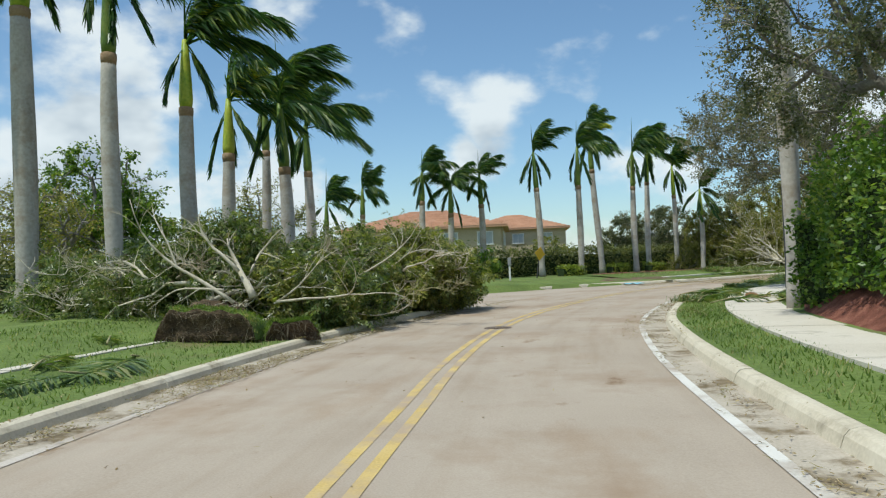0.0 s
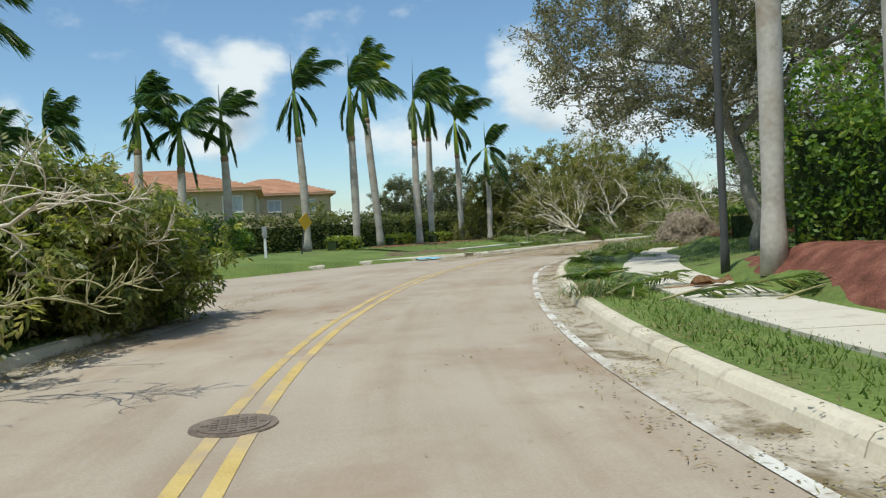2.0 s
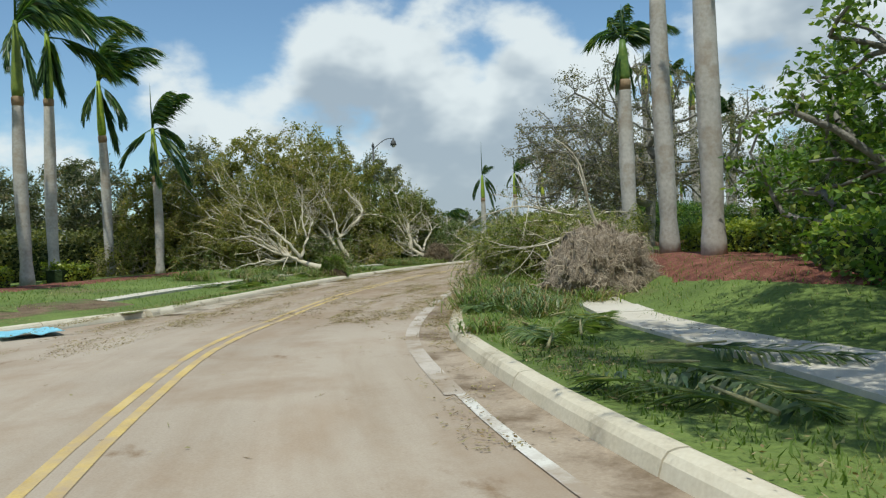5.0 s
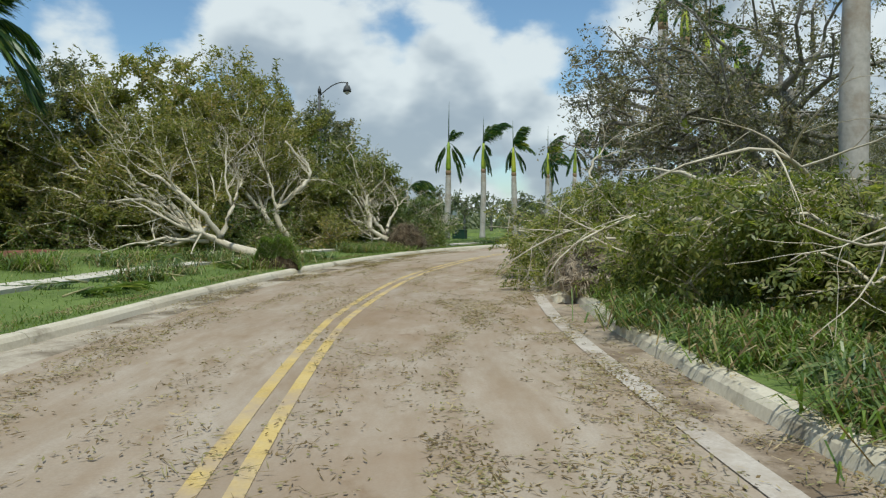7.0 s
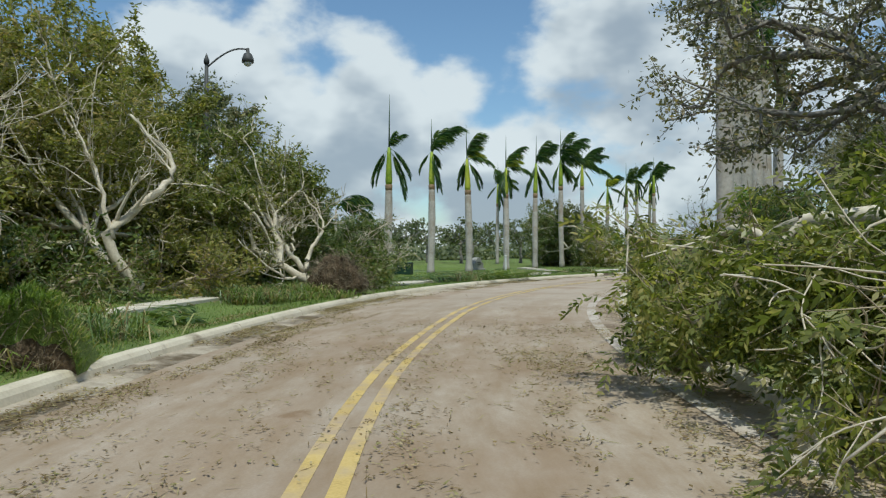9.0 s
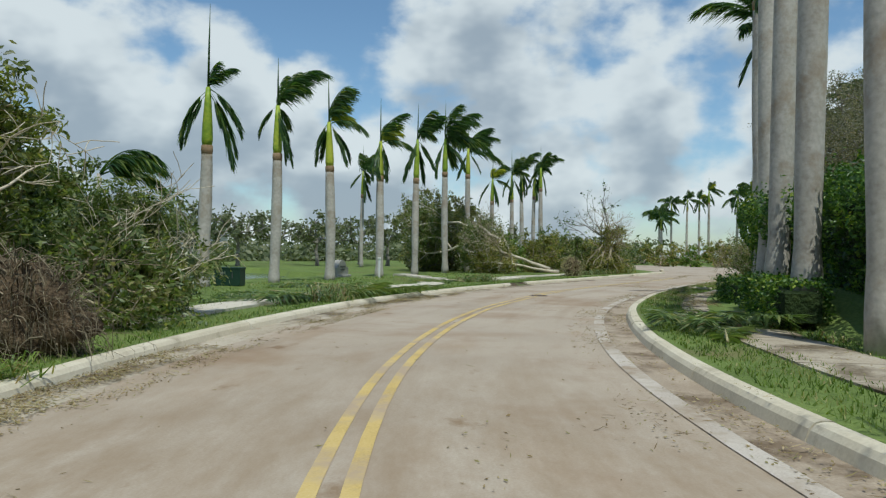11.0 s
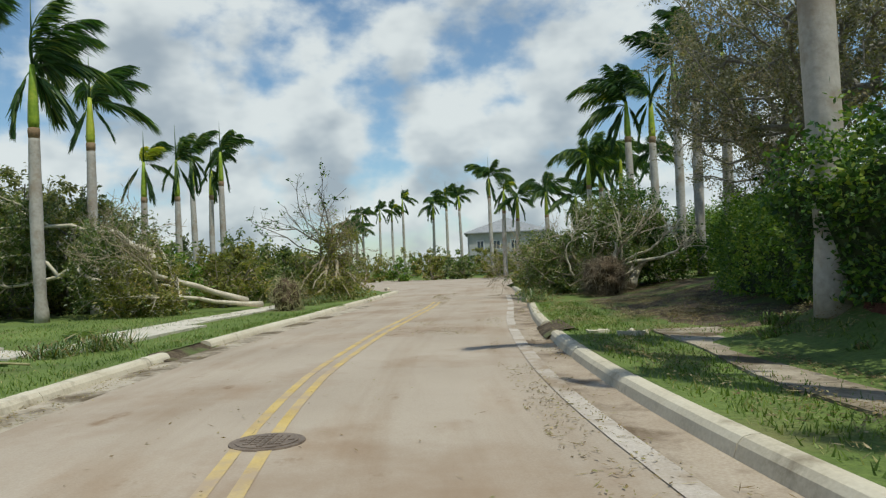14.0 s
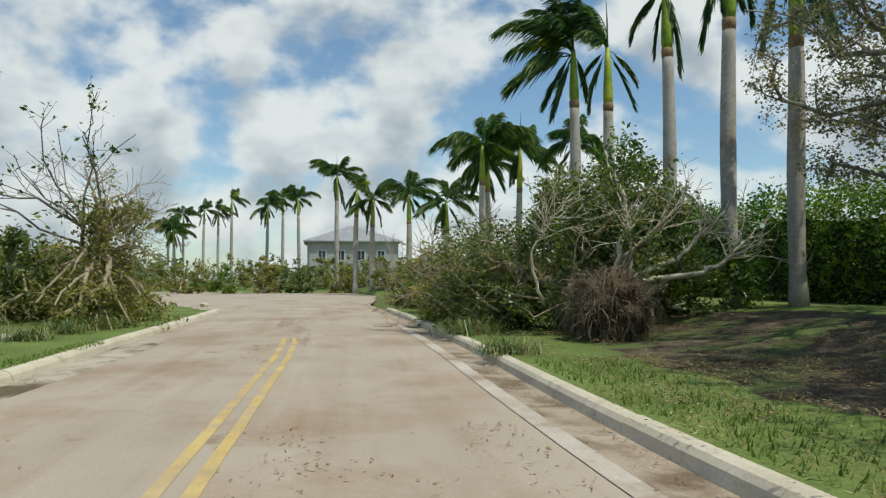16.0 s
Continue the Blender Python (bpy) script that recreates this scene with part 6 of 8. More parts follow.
TAN = [([(72.0, 57.0, 0.7), (72.6, 58.0, 1.3), (73.2, 58.6, 1.6)], 0.04), ([(72.6, 58.6, 0.5), (73.6, 59.2, 1.0), (73.6, 60.0, 0.7)], 0.035), ([(71.8, 56.4, 1.2), (72.4, 57.2, 2.0), (73.0, 57.6, 2.4)], 0.04), ([(71.0, 57.8, 0.6), (71.6, 58.6, 1.3), (72.4, 59.0, 1.8)], 0.035), ([(74.0, 57.2, 0.8), (74.8, 58.4, 1.6), (75.4, 59.0, 1.3)], 0.035),
       ([(63.6, 70.2, 1.0), (62.4, 70.0, 1.8), (61.2, 70.6, 2.6)], 0.04), ([(64.6, 70.6, 0.8), (63.8, 70.6, 2.0), (62.8, 71.4, 3.0)], 0.04), ([(64.0, 71.4, 0.6), (63.3, 71.4, 1.4), (62.6, 71.8, 2.0)], 0.035), ([(65.2, 71.2, 1.0), (64.8, 71.6, 2.4), (64.2, 72.0, 3.4)], 0.035),
       ([(75.6, 67.4, 2.6), (74.8, 67.2, 3.4), (74.2, 66.8, 2.4)], 0.05), ([(75.4, 67.4, 3.0), (76.2, 67.2, 3.6), (76.8, 66.8, 2.2)], 0.05), ([(75.4, 67.4, 2.4), (75.0, 66.8, 2.8), (74.8, 66.4, 1.0)], 0.04), ([(75.5, 67.5, 3.0), (75.9, 67.9, 3.9), (76.3, 68.0, 4.2)], 0.05)]
for i, (line, r) in enumerate(TAN):
    bare_limb(line, r, 560 + i, M_TWIG, 7)
for i, (b, g, sp, r) in enumerate((((17.6, 39.2, 1.2), (16.8, 40.2, 2.9), 0.7, 0.06), ((19.4, 41.6, 1.9), (16.6, 42.0, 1.5), 0.7, 0.055), 
                                     ((19.0, 42.6, 1.6), (17.3, 43.8, 0.7), 0.7, 0.05), ((18.4, 40.2, 1.5), (15.6, 40.6, 1.6), 0.6, 0.05), ((21.4, 45.2, 1.2), (19.6, 46.6, 0.6), 0.6, 0.045))):
    bare_branch(b, g, sp, r, 230 + i)
for i, (b, g, sp, r) in enumerate((((69.0, 55.5, 0.8), (69.6, 53.8, 1.3), 0.7, 0.07), ((69.1, 55.6, 0.9), (69.4, 55.6, 3.0), 0.7, 0.065), ((69.6, 55.2, 0.9), (70.2, 54.2, 2.4), 0.9, 0.06))):
    bare_branch(b, g, sp, r, 270 + i)
for i, (b, g, sp, r) in enumerate((
        ((-5.60, 15.19, 0.91), (-5.92, 15.14, 1.98), 0.50, 0.120),
        ((-5.91, 15.20, 1.47), (-6.61, 15.13, 2.46), 0.60, 0.060),
        ((-6.00, 15.10, 0.82), (-7.77, 14.92, 2.39), 0.80, 0.065),
        ((-6.20, 15.08, 1.09), (-7.21, 14.99, 0.95), 0.60, 0.045),
        ((-5.75, 15.32, 1.34), (-5.26, 15.35, 2.10), 0.50, 0.045),
        ((-5.16, 15.28, 0.80), (-3.05, 15.47, 0.75), 0.60, 0.040),
        ((-5.29, 15.57, 0.75), (-4.06, 15.67, 1.34), 0.60, 0.035),
        ((-3.86, 17.60, 1.27), (-2.53, 17.71, 1.95), 0.70, 0.035),
        ((-3.34, 19.15, 1.47), (-2.21, 19.25, 1.78), 0.60, 0.030),
        ((-4.02, 16.69, 0.43), (-2.89, 16.79, 0.60), 0.50, 0.030),
        ((-7.97, 15.32, 1.38), (-8.74, 15.24, 1.83), 0.70, 0.045))):
    bare_branch(b, g, sp, r, 250 + i)
root_ball((15.75, 37.85, -0.02), (1.28, 0.98, 0.85), M_ROOT, 7, "large pale fibrous upturned root ball on the verge", 0.5, 4600, 0.4, M_SOILP, 0.3, (-0.72, -0.68, -0.05))
root_ball((19.6, 45.2, 0.14), (0.72, 0.6, 0.5), M_ROOT, 8, "upturned root ball with hanging fibrous roots", 0.2, 1500, 0.6, M_SOILP, 0.25)

# standing trees on the bank
tree("oak_tree", "live oak spreading over the sidewalk and verge", up_trunk(8.4, 13.0, 3.0, (-1.2, 0.6)), 0.22,
     [((5.4, 14.3, 5.9), (1.7, 1.6, 2.3)), ((7.4, 12.2, 5.8), (2.6, 2.2, 2.5))], 28, 9, 5, 24, M_OAK, M_DBARK, (0.085, 0.04), seed=40, limb_from=0.4)
tree("oak_tree", "storm-thinned live oak with a grey trunk", [(11.35, 27.1, 0.25), (11.25, 27.15, 1.5), (11.05, 27.35, 2.8), (10.8, 27.6, 4.0)], 0.19,
     [((11.0, 28.0, 6.2), (4.9, 4.4, 2.9)), ((9.6, 29.4, 5.6), (3.4, 3.2, 2.4)), ((13.5, 25.5, 5.8), (4.0, 3.8, 2.6))], 46, 9, 6, 30, M_OAKG, M_DBARK, (0.10, 0.045), seed=41, droop=0.3, limb_from=0.5, reach=0.6, thin=0.008)
tree("oak_tree", "dense live oak behind the palms", up_trunk(27.6, 45.4, 3.4, (0.4, -0.2)), 0.22,
     [((27.4, 45.6, 5.3), (4.0, 3.7, 2.9)), ((29.0, 44.0, 4.6), (3.6, 3.2, 2.5)), ((26.6, 48.2, 4.4), (2.6, 2.6, 2.5)), ((29.6, 49.6, 4.6), (3.0, 2.6, 2.6)), ((25.6, 46.0, 3.2), (2.0, 2.0, 1.6))], 46, 9, 6, 17, M_OAKG, M_DBARK, (0.10, 0.045), seed=42, limb_from=0.35, thin=0.011)
tree("oak_tree", "tall grey-green live oak over the hedge", up_trunk(64.3, 51.6, 3.6), 0.24,
     [((64.0, 52.2, 6.0), (4.2, 3.4, 2.8)), ((61.0, 51.4, 5.2), (3.6, 3.0, 2.6)), ((66.8, 51.0, 5.6), (3.2, 2.8, 2.6))], 44, 8, 5, 24, M_OAKG, M_DBARK, (0.08, 0.042), seed=43, limb_from=0.35, patchy=0.5)
tree("tree", "shady broadleaf tree beside the sidewalk", up_trunk(16.4, 31.6, 1.6), 0.2, [((16.4, 31.8, 2.9), (2.6, 2.6, 2.4)), ((18.6, 33.6, 2.4), (2.4, 2.4, 2.0))], 24, 7, 4, 24, M_HEDGE, M_DBARK, (0.15, 0.075), seed=44, limb_from=0.2)
tree("tree", "leafy green tree on the lawn beyond", up_trunk(21.0, 24.0, 1.8), 0.16, [((21.0, 24.0, 3.2), (2.6, 2.6, 2.2))], 18, 7, 4, 24, M_HEDGE, M_DBARK, (0.12, 0.06), seed=45, limb_from=0.2)

tree("bush", "bright green bush on the lawn behind the lamp", up_trunk(13.19, 25.58, 0.9), 0.08, [((13.19, 25.58, 2.0), (1.0, 1.0, 1.5))], 14, 7, 4, 26, M_HEDGE, M_DBARK, (0.11, 0.055), seed=47, limb_from=0.1, category="bush")

# trees behind the first verge
tree("tree", "dense dark green tree behind the hedge", up_trunk(-16.2, 27.0, 2.2), 0.2, [((-16.2, 27.0, 4.0), (2.9, 2.6, 2.5)), ((-14.6, 26.8, 3.0), (2.0, 2.0, 1.8))], 24, 7, 4, 26, M_HEDGE, M_DBARK, (0.15, 0.08), seed=51, limb_from=0.2)
tree("tree", "half-bare tree with wilted brown leaves", up_trunk(-15.6, 23.6, 1.6), 0.15, [((-15.6, 23.6, 2.9), (2.0, 2.0, 1.7))], 16, 6, 6, 9, M_WILT, M_DBARK, (0.12, 0.06), seed=52, limb_from=0.25)
tree("tree", "half-bare tree with wilted brown leaves", up_trunk(-13.0, 36.8, 2.4), 0.16, [((-12.6, 36.8, 4.0), (2.4, 2.2, 2.2))], 18, 6, 6, 9, M_WILT, M_DBARK, (0.13, 0.06), seed=53, limb_from=0.25)
tree("tree", "half-bare tree with wilted brown leaves", up_trunk(-20.5, 30.0, 2.2), 0.16, [((-20.5, 30.0, 4.0), (2.6, 2.4, 2.2))], 18, 6, 6, 10, M_WILT, M_DBARK, (0.13, 0.06), seed=54, limb_from=0.25)
for i, (x, y, h, r, m) in enumerate(((2.6, 61.5, 1.3, 1.7, M_WILT), (-2.6, 48.6, 0.6, 1.3, M_HEDGE), (-5.5, 50.5, 1.4, 1.6, M_HEDGE), (-16, 44, 2.2, 2.8, M_WILT), (-20, 48, 2.6, 3.0, M_OAK), (-25, 40, 2.6, 3.2, M_OAK))):
    tree("tree", "small garden tree near the houses", up_trunk(x, y, h), 0.1, [((x, y, h + 0.9), (r, r, r * 0.9))], 11, 5, 3, 20, m, M_DBARK, (0.16, 0.085), seed=60 + i, limb_from=0.2, group="garden trees")

# hedges
hedge("hedge", "clipped green-brown hedge behind the palms", [(-4.5, 51.6), (1.5, 54.6), (6.0, 58.6), (10.5, 63.2), (15.0, 66.4)], 1.2, 1.85, M_HEDGED, 71, 90, (0.13, 0.07))
hedge("hedge", "loose hedge behind the fallen trees", [(-24, 22.5), (-16, 22.0), (-11.5, 21.0)], 1.2, 1.5, M_HEDGED, 72, 130, (0.11, 0.06))
for i, (x, y, w) in enumerate(((2.6, 50.2, 1.9), (6.2, 53.6, 1.7), (9.4, 57.0, 1.6))):
    hedge("shrub", "low yellow-green clipped shrub at a palm's foot", [(x, y), (x + w * 0.75, y + w * 0.65)], 0.9, 0.62, M_HEDGEY, 73 + i, 240, (0.09, 0.05), category="shrub")
hedge("hedge", "tall bright green hedge behind two palms", [(6.6, 15.4), (6.4, 13.5), (6.5, 10.0), (6.8, 2.0)], 1.5, 2.4, M_HEDGE, 76, 210, (0.085, 0.045), 0.3, category="hedge")
hedge("hedge", "bright green bushy hedge beside a palm trunk", [(6.15, 16.5), (6.9, 15.0), (7.6, 13.2)], 1.3, 2.0, M_HEDGE, 87, 260, (0.085, 0.045), 0.32)
hedge("hedge", "tall sunlit hedge behind a mulch bed", [(8.75, 22.0), (9.3, 20.0), (9.4, 17.0), (9.2, 14.0)], 1.5, 2.6, M_HEDGE, 86, 230, (0.085, 0.045), 0.3)
hedge("hedge", "low yellow-green hedge on the bank", [(17.6, 33.0), (18.9, 35.4), (20.0, 37.4), (21.6, 39.4)], 0.9, 0.7, M_HEDGEY, 77, 300, (0.07, 0.04))
hedge("hedge", "dark green hedge behind the bank", [(24.5, 31.0), (26.5, 36.0), (29.0, 41.0)], 1.8, 2.8, M_HEDGE, 78, 120, (0.11, 0.06), 0.3)
hedge("hedge", "small green hedge beside the sidewalk", [(13.6, 31.0), (14.8, 32.8)], 1.0, 0.9, M_HEDGE, 79, 240, (0.08, 0.045))
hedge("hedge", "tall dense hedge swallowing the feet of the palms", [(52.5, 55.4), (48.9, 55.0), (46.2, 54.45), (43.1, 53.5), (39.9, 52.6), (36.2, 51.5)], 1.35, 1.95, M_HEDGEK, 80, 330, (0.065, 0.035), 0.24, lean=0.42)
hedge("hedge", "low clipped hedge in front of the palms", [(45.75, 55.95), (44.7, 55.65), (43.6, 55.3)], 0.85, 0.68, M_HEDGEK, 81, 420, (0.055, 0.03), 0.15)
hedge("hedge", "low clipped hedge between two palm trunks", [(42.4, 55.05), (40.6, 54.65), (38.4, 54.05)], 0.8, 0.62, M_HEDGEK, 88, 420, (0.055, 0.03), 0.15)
hedge("hedge", "tall overgrown hedge in deep shade", [(61.5, 53.4), (56.0, 54.0), (53.2, 54.2)], 2.0, 1.8, M_HEDGE, 82, 380, (0.06, 0.032), 0.35)
hedge("hedge", "tall green hedge along the far bank", [(86, 48.6), (76, 48.8), (66, 48.6), (57, 50.0)], 1.8, 2.6, M_HEDGE, 83, 260, (0.075, 0.042), 0.26)

tree("oak_tree", "storm-thinned grey live oak reaching over the verge", up_trunk(58.5, 51.8, 3.4, (0.2, 0.8)), 0.24,
     [((58.6, 53.6, 6.4), (4.2, 2.9, 2.3)), ((55.2, 52.8, 5.6), (3.2, 2.6, 2.2)), ((60.8, 53.4, 5.8), (3.0, 2.6, 2.2))], 44, 9, 5, 26, M_OAKG, M_DBARK, (0.075, 0.042), seed=46, limb_from=0.35, patchy=0.5)

tree("oak_tree", "storm-thinned grey live oak behind the tall hedge", up_trunk(50.2, 50.4, 2.6, (0.2, 0.3)), 0.2,
     [((50.0, 51.2, 5.0), (3.6, 2.4, 1.9)), ((46.4, 50.6, 4.6), (2.8, 2.2, 1.7)), ((53.0, 51.6, 4.8), (2.6, 2.2, 1.9))], 34, 8, 6, 13, M_OAKG, M_DBARK, (0.08, 0.042), seed=48, limb_from=0.35, patchy=0.8)

# the broken trees by the bend ahead
tree("fallen_tree", "fallen tree with two long pale trunks pointing at the road", [(67.5, 68.8, 0.5), (65.9, 69.9, 1.1), (64.2, 71.2, 1.7)], 0.105,
     [((64.7, 71.9, 1.8), (2.3, 1.5, 1.6)), ((64.6, 76.0, 2.7), (1.9, 1.2, 2.4)), ((66.6, 73.4, 2.2), (2.4, 1.9, 2.1))], 30, 6, 7, 18, M_FICUS, M_BARK, (0.13, 0.055), seed=91, limb_from=0.5, group="uprooted trees")
tree("fallen_tree", "second pale trunk lying beside the first", [(68.2, 68.5, 0.35), (66.6, 69.0, 0.5), (64.8, 70.0, 0.8)], 0.085,
     [((64.7, 71.2, 1.1), (1.8, 1.3, 1.1))], 14, 5, 6, 14, M_WILT, M_BARK, (0.13, 0.055), seed=92, limb_from=0.6, group="uprooted trees")
tree("broken_tree", "snapped tree with a splintered top and hanging branches", [(75.3, 67.4, 0.1), (75.3, 67.4, 1.6), (75.4, 67.5, 3.2)], 0.24,
     [((75.2, 67.0, 2.9), (0.9, 1.0, 0.6)), ((75.0, 67.2, 1.7), (1.2, 1.1, 0.8)), ((74.6, 67.2, 0.7), (1.8, 1.6, 0.6))], 18, 6, 5, 9, M_WILT, M_TWIG, (0.13, 0.055), seed=93, droop=0.9, limb_from=0.7, twig_mat=M_TWIGY, reach=0.8)
tree("broken_tree", "nearly bare tree with thin upright branches", [(75.5, 68.0, 0.1), (75.5, 67.9, 1.4), (75.4, 67.9, 2.7)], 0.075,
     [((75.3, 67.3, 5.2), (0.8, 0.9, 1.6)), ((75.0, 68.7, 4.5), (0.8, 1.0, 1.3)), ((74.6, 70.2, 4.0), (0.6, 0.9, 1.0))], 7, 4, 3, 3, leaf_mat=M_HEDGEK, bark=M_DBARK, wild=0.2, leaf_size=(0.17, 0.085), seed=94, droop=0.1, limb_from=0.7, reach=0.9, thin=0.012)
root_ball((66.9, 67.2, 0.14), (0.5, 0.42, 0.58), M_TWIGY, 9, "shaggy straw-coloured upturned root ball at the lawn's edge", 0.2, 900, 0.75, M_SOIL)
tree("fallen_tree", "leafy fallen tree heaped beside the kerb, tan limbs", [(68.6, 56.2, 0.6), (70.2, 56.4, 1.1), (71.6, 57.0, 1.4)], 0.17,
     [((72.0, 57.2, 1.2), (2.6, 1.9, 1.5)), ((74.0, 57.5, 1.0), (2.2, 1.4, 1.2)), ((70.8, 55.4, 2.2), (2.2, 1.8, 1.9))], 36, 7, 5, 30, M_FICUS, M_TWIG, (0.115, 0.045), seed=95, droop=0.3, twig_mat=M_TWIG, limb_from=0.2, group="uprooted trees")
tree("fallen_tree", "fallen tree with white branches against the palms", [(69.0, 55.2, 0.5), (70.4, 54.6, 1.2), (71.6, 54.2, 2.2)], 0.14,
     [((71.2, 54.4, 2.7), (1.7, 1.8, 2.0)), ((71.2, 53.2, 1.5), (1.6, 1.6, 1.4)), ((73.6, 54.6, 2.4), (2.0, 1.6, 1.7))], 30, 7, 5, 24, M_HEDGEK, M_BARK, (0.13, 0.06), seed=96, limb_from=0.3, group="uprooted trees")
root_ball((68.3, 56.3, 0.2), (0.8, 0.66, 0.72), M_ROOTR, 10, "upturned root ball with drooping roots by the kerb", 0.2, 1700, 0.75, M_SOIL)
for i, (x, y, rx, ry, rz, m) in enumerate(((132, 59.5, 2.2, 2.8, 1.9, M_WILT), (132.5, 63.5, 2.2, 2.8, 1.8, M_FICUS), (132.5, 67.5, 2.2, 2.8, 2.0, M_WILT), (132, 71.5, 2.2, 2.8, 1.8, M_HEDGE), (132, 75.5, 2.2, 2.8, 2.0, M_WILT), (131, 79.5, 2.4, 2.8, 1.9, M_FICUS), (77, 57.2, 2.2, 1.5, 1.5, M_WILT), (81, 56.9, 2.4, 1.5, 1.6, M_FICUS), (85.5, 56.8, 2.6, 1.5, 1.5, M_WILT), (91, 56.4, 2.8, 1.6, 1.4, M_FICUS), (71, 78, 3.5, 3, 2.0, M_WILT), (78, 72, 3.0, 2.5, 1.7, M_WILT), (84, 71, 3.5, 2.6, 1.6, M_FICUS), (92, 74, 4.0, 2.6, 1.5, M_WILT), (98, 79, 4, 2.6, 1.5, M_FICUS), (88, 79, 4, 3, 2.2, M_FAR),
                                         (80, 56.5, 2.6, 2.0, 1.4, M_FICUS), (88, 56.5, 3.2, 2.2, 1.4, M_HEDGE), (98, 55.5, 4, 2.2, 1.4, M_WILT), (110, 54.5, 4.5, 2.4, 1.5, M_FICUS), (112, 83, 4.5, 2.6, 1.6, M_WILT),
                                         (149, 74, 3, 5, 2.6, M_WILT), (148, 67, 3, 4.5, 2.6, M_FICUS), (146, 60.5, 3, 4.5, 2.5, M_WILT), (147, 81, 4, 4.5, 2.8, M_FICUS), (138, 85, 5, 3, 2.8, M_WILT), (126, 86, 5, 3, 2.6, M_FICUS), (121, 55.5, 4, 2.4, 1.9, M_WILT), (132, 57, 4.5, 2.6, 2.4, M_FICUS), (140, 58.5, 4, 3, 2.4, M_WILT), (118, 85, 4.5, 2.6, 2.2, M_WILT), (105, 81, 4, 2.6, 2.0, M_FICUS), (143, 64, 2.5, 3.5, 2.2, M_HEDGE),
                                         (70.2, 70.6, 2.0, 1.6, 1.5, M_WILT), (72.6, 70.8, 2.2, 1.6, 1.8, M_FICUS), (75.6, 70.2, 2.2, 1.6, 1.7, M_FICUS), (78.4, 69.2, 2.0, 1.4, 1.4, M_WILT), (68.0, 72.2, 2.4, 1.6, 1.7, M_HEDGE), (76.4, 67.8, 1.4, 1.0, 0.8, M_WILT), (81.5, 68.6, 2.0, 1.2, 1.2, M_FICUS), (75.6, 57.8, 1.6, 1.2, 1.0, M_WILT), (73.6, 55.8, 2.2, 1.4, 1.4, M_FICUS))):
    tree("brush_pile", "heap of broken branches and wilting leaves", [(x - rx * 0.6, y - 0.3, 0.2), (x, y, 0.8), (x + rx * 0.3, y, 1.0)], 0.12, [((x, y, rz * 0.75), (rx, ry, rz))], *((16, 5, 3, 16) if x < 85 else (11, 4, 2, 22)), m, M_TWIG, (0.2, 0.075) if x < 85 else (0.36, 0.14), seed=110 + i, droop=0.4, limb_from=0.1,
         category="brush pile", group="heaps of storm brush")

for i, (x, y, h, r) in enumerate(((66.9, 77.0, 2.7, 1.9), (68.8, 76.0, 2.3, 2.0), (71.0, 77.6, 2.4, 2.4), (74.0, 78.4, 2.2, 2.4), (77.0, 79.6, 2.0, 2.4))):
    tree("tree", "dense green tree behind the toppled ones", up_trunk(x, y, h), 0.14, [((x, y, h + 0.9), (r, r * 0.9, 1.9)), ((x, y, 1.4), (r * 0.9, r * 0.8, 1.3))], 18, 7, 4, 24, M_HEDGED, M_DBARK, (0.18, 0.085), seed=170 + i, limb_from=0.2, group="trees by the pond")

# trees across the pond and the far woods
FAR_TREES = [(37, 94, 4.6), (43, 97, 5.0), (48, 93.5, 4.4), (55, 96, 4.8), (60, 98, 4.6), (67, 97, 5.0), (74, 91, 4.6), (80, 88, 4.8), (31, 90, 4.6), (23, 100, 5.4), (60, 113, 5.6), (50, 114, 5.6), (72, 109, 5.4), (38, 106, 5.6), (88, 100, 5.0), (20, 92, 5.0), (27, 96, 5.5), (34, 100, 5.0), (40, 103, 5.6), (46, 106, 5.0), (52, 104, 4.6), (58, 107, 5.2), (64, 103, 4.6), (70, 101, 5.0), (76, 97, 4.8), (83, 93, 5.0), (66, 92, 4.4), (50, 98, 4.2), (90, 90, 4.6), (98, 88, 4.6)]
for i, (x, y, h) in enumerate(FAR_TREES):
    tree("tree", "half-stripped tree standing across the pond", up_trunk(x, y, h * 0.4, base=0.25), 0.17, [((x, y, h * 0.72), (h * 0.55, h * 0.5, h * 0.3))], 11, 4, 2, 16, M_FAR, M_DBARK, (0.30, 0.15), seed=140 + i, limb_from=0.5, group="trees across the pond")


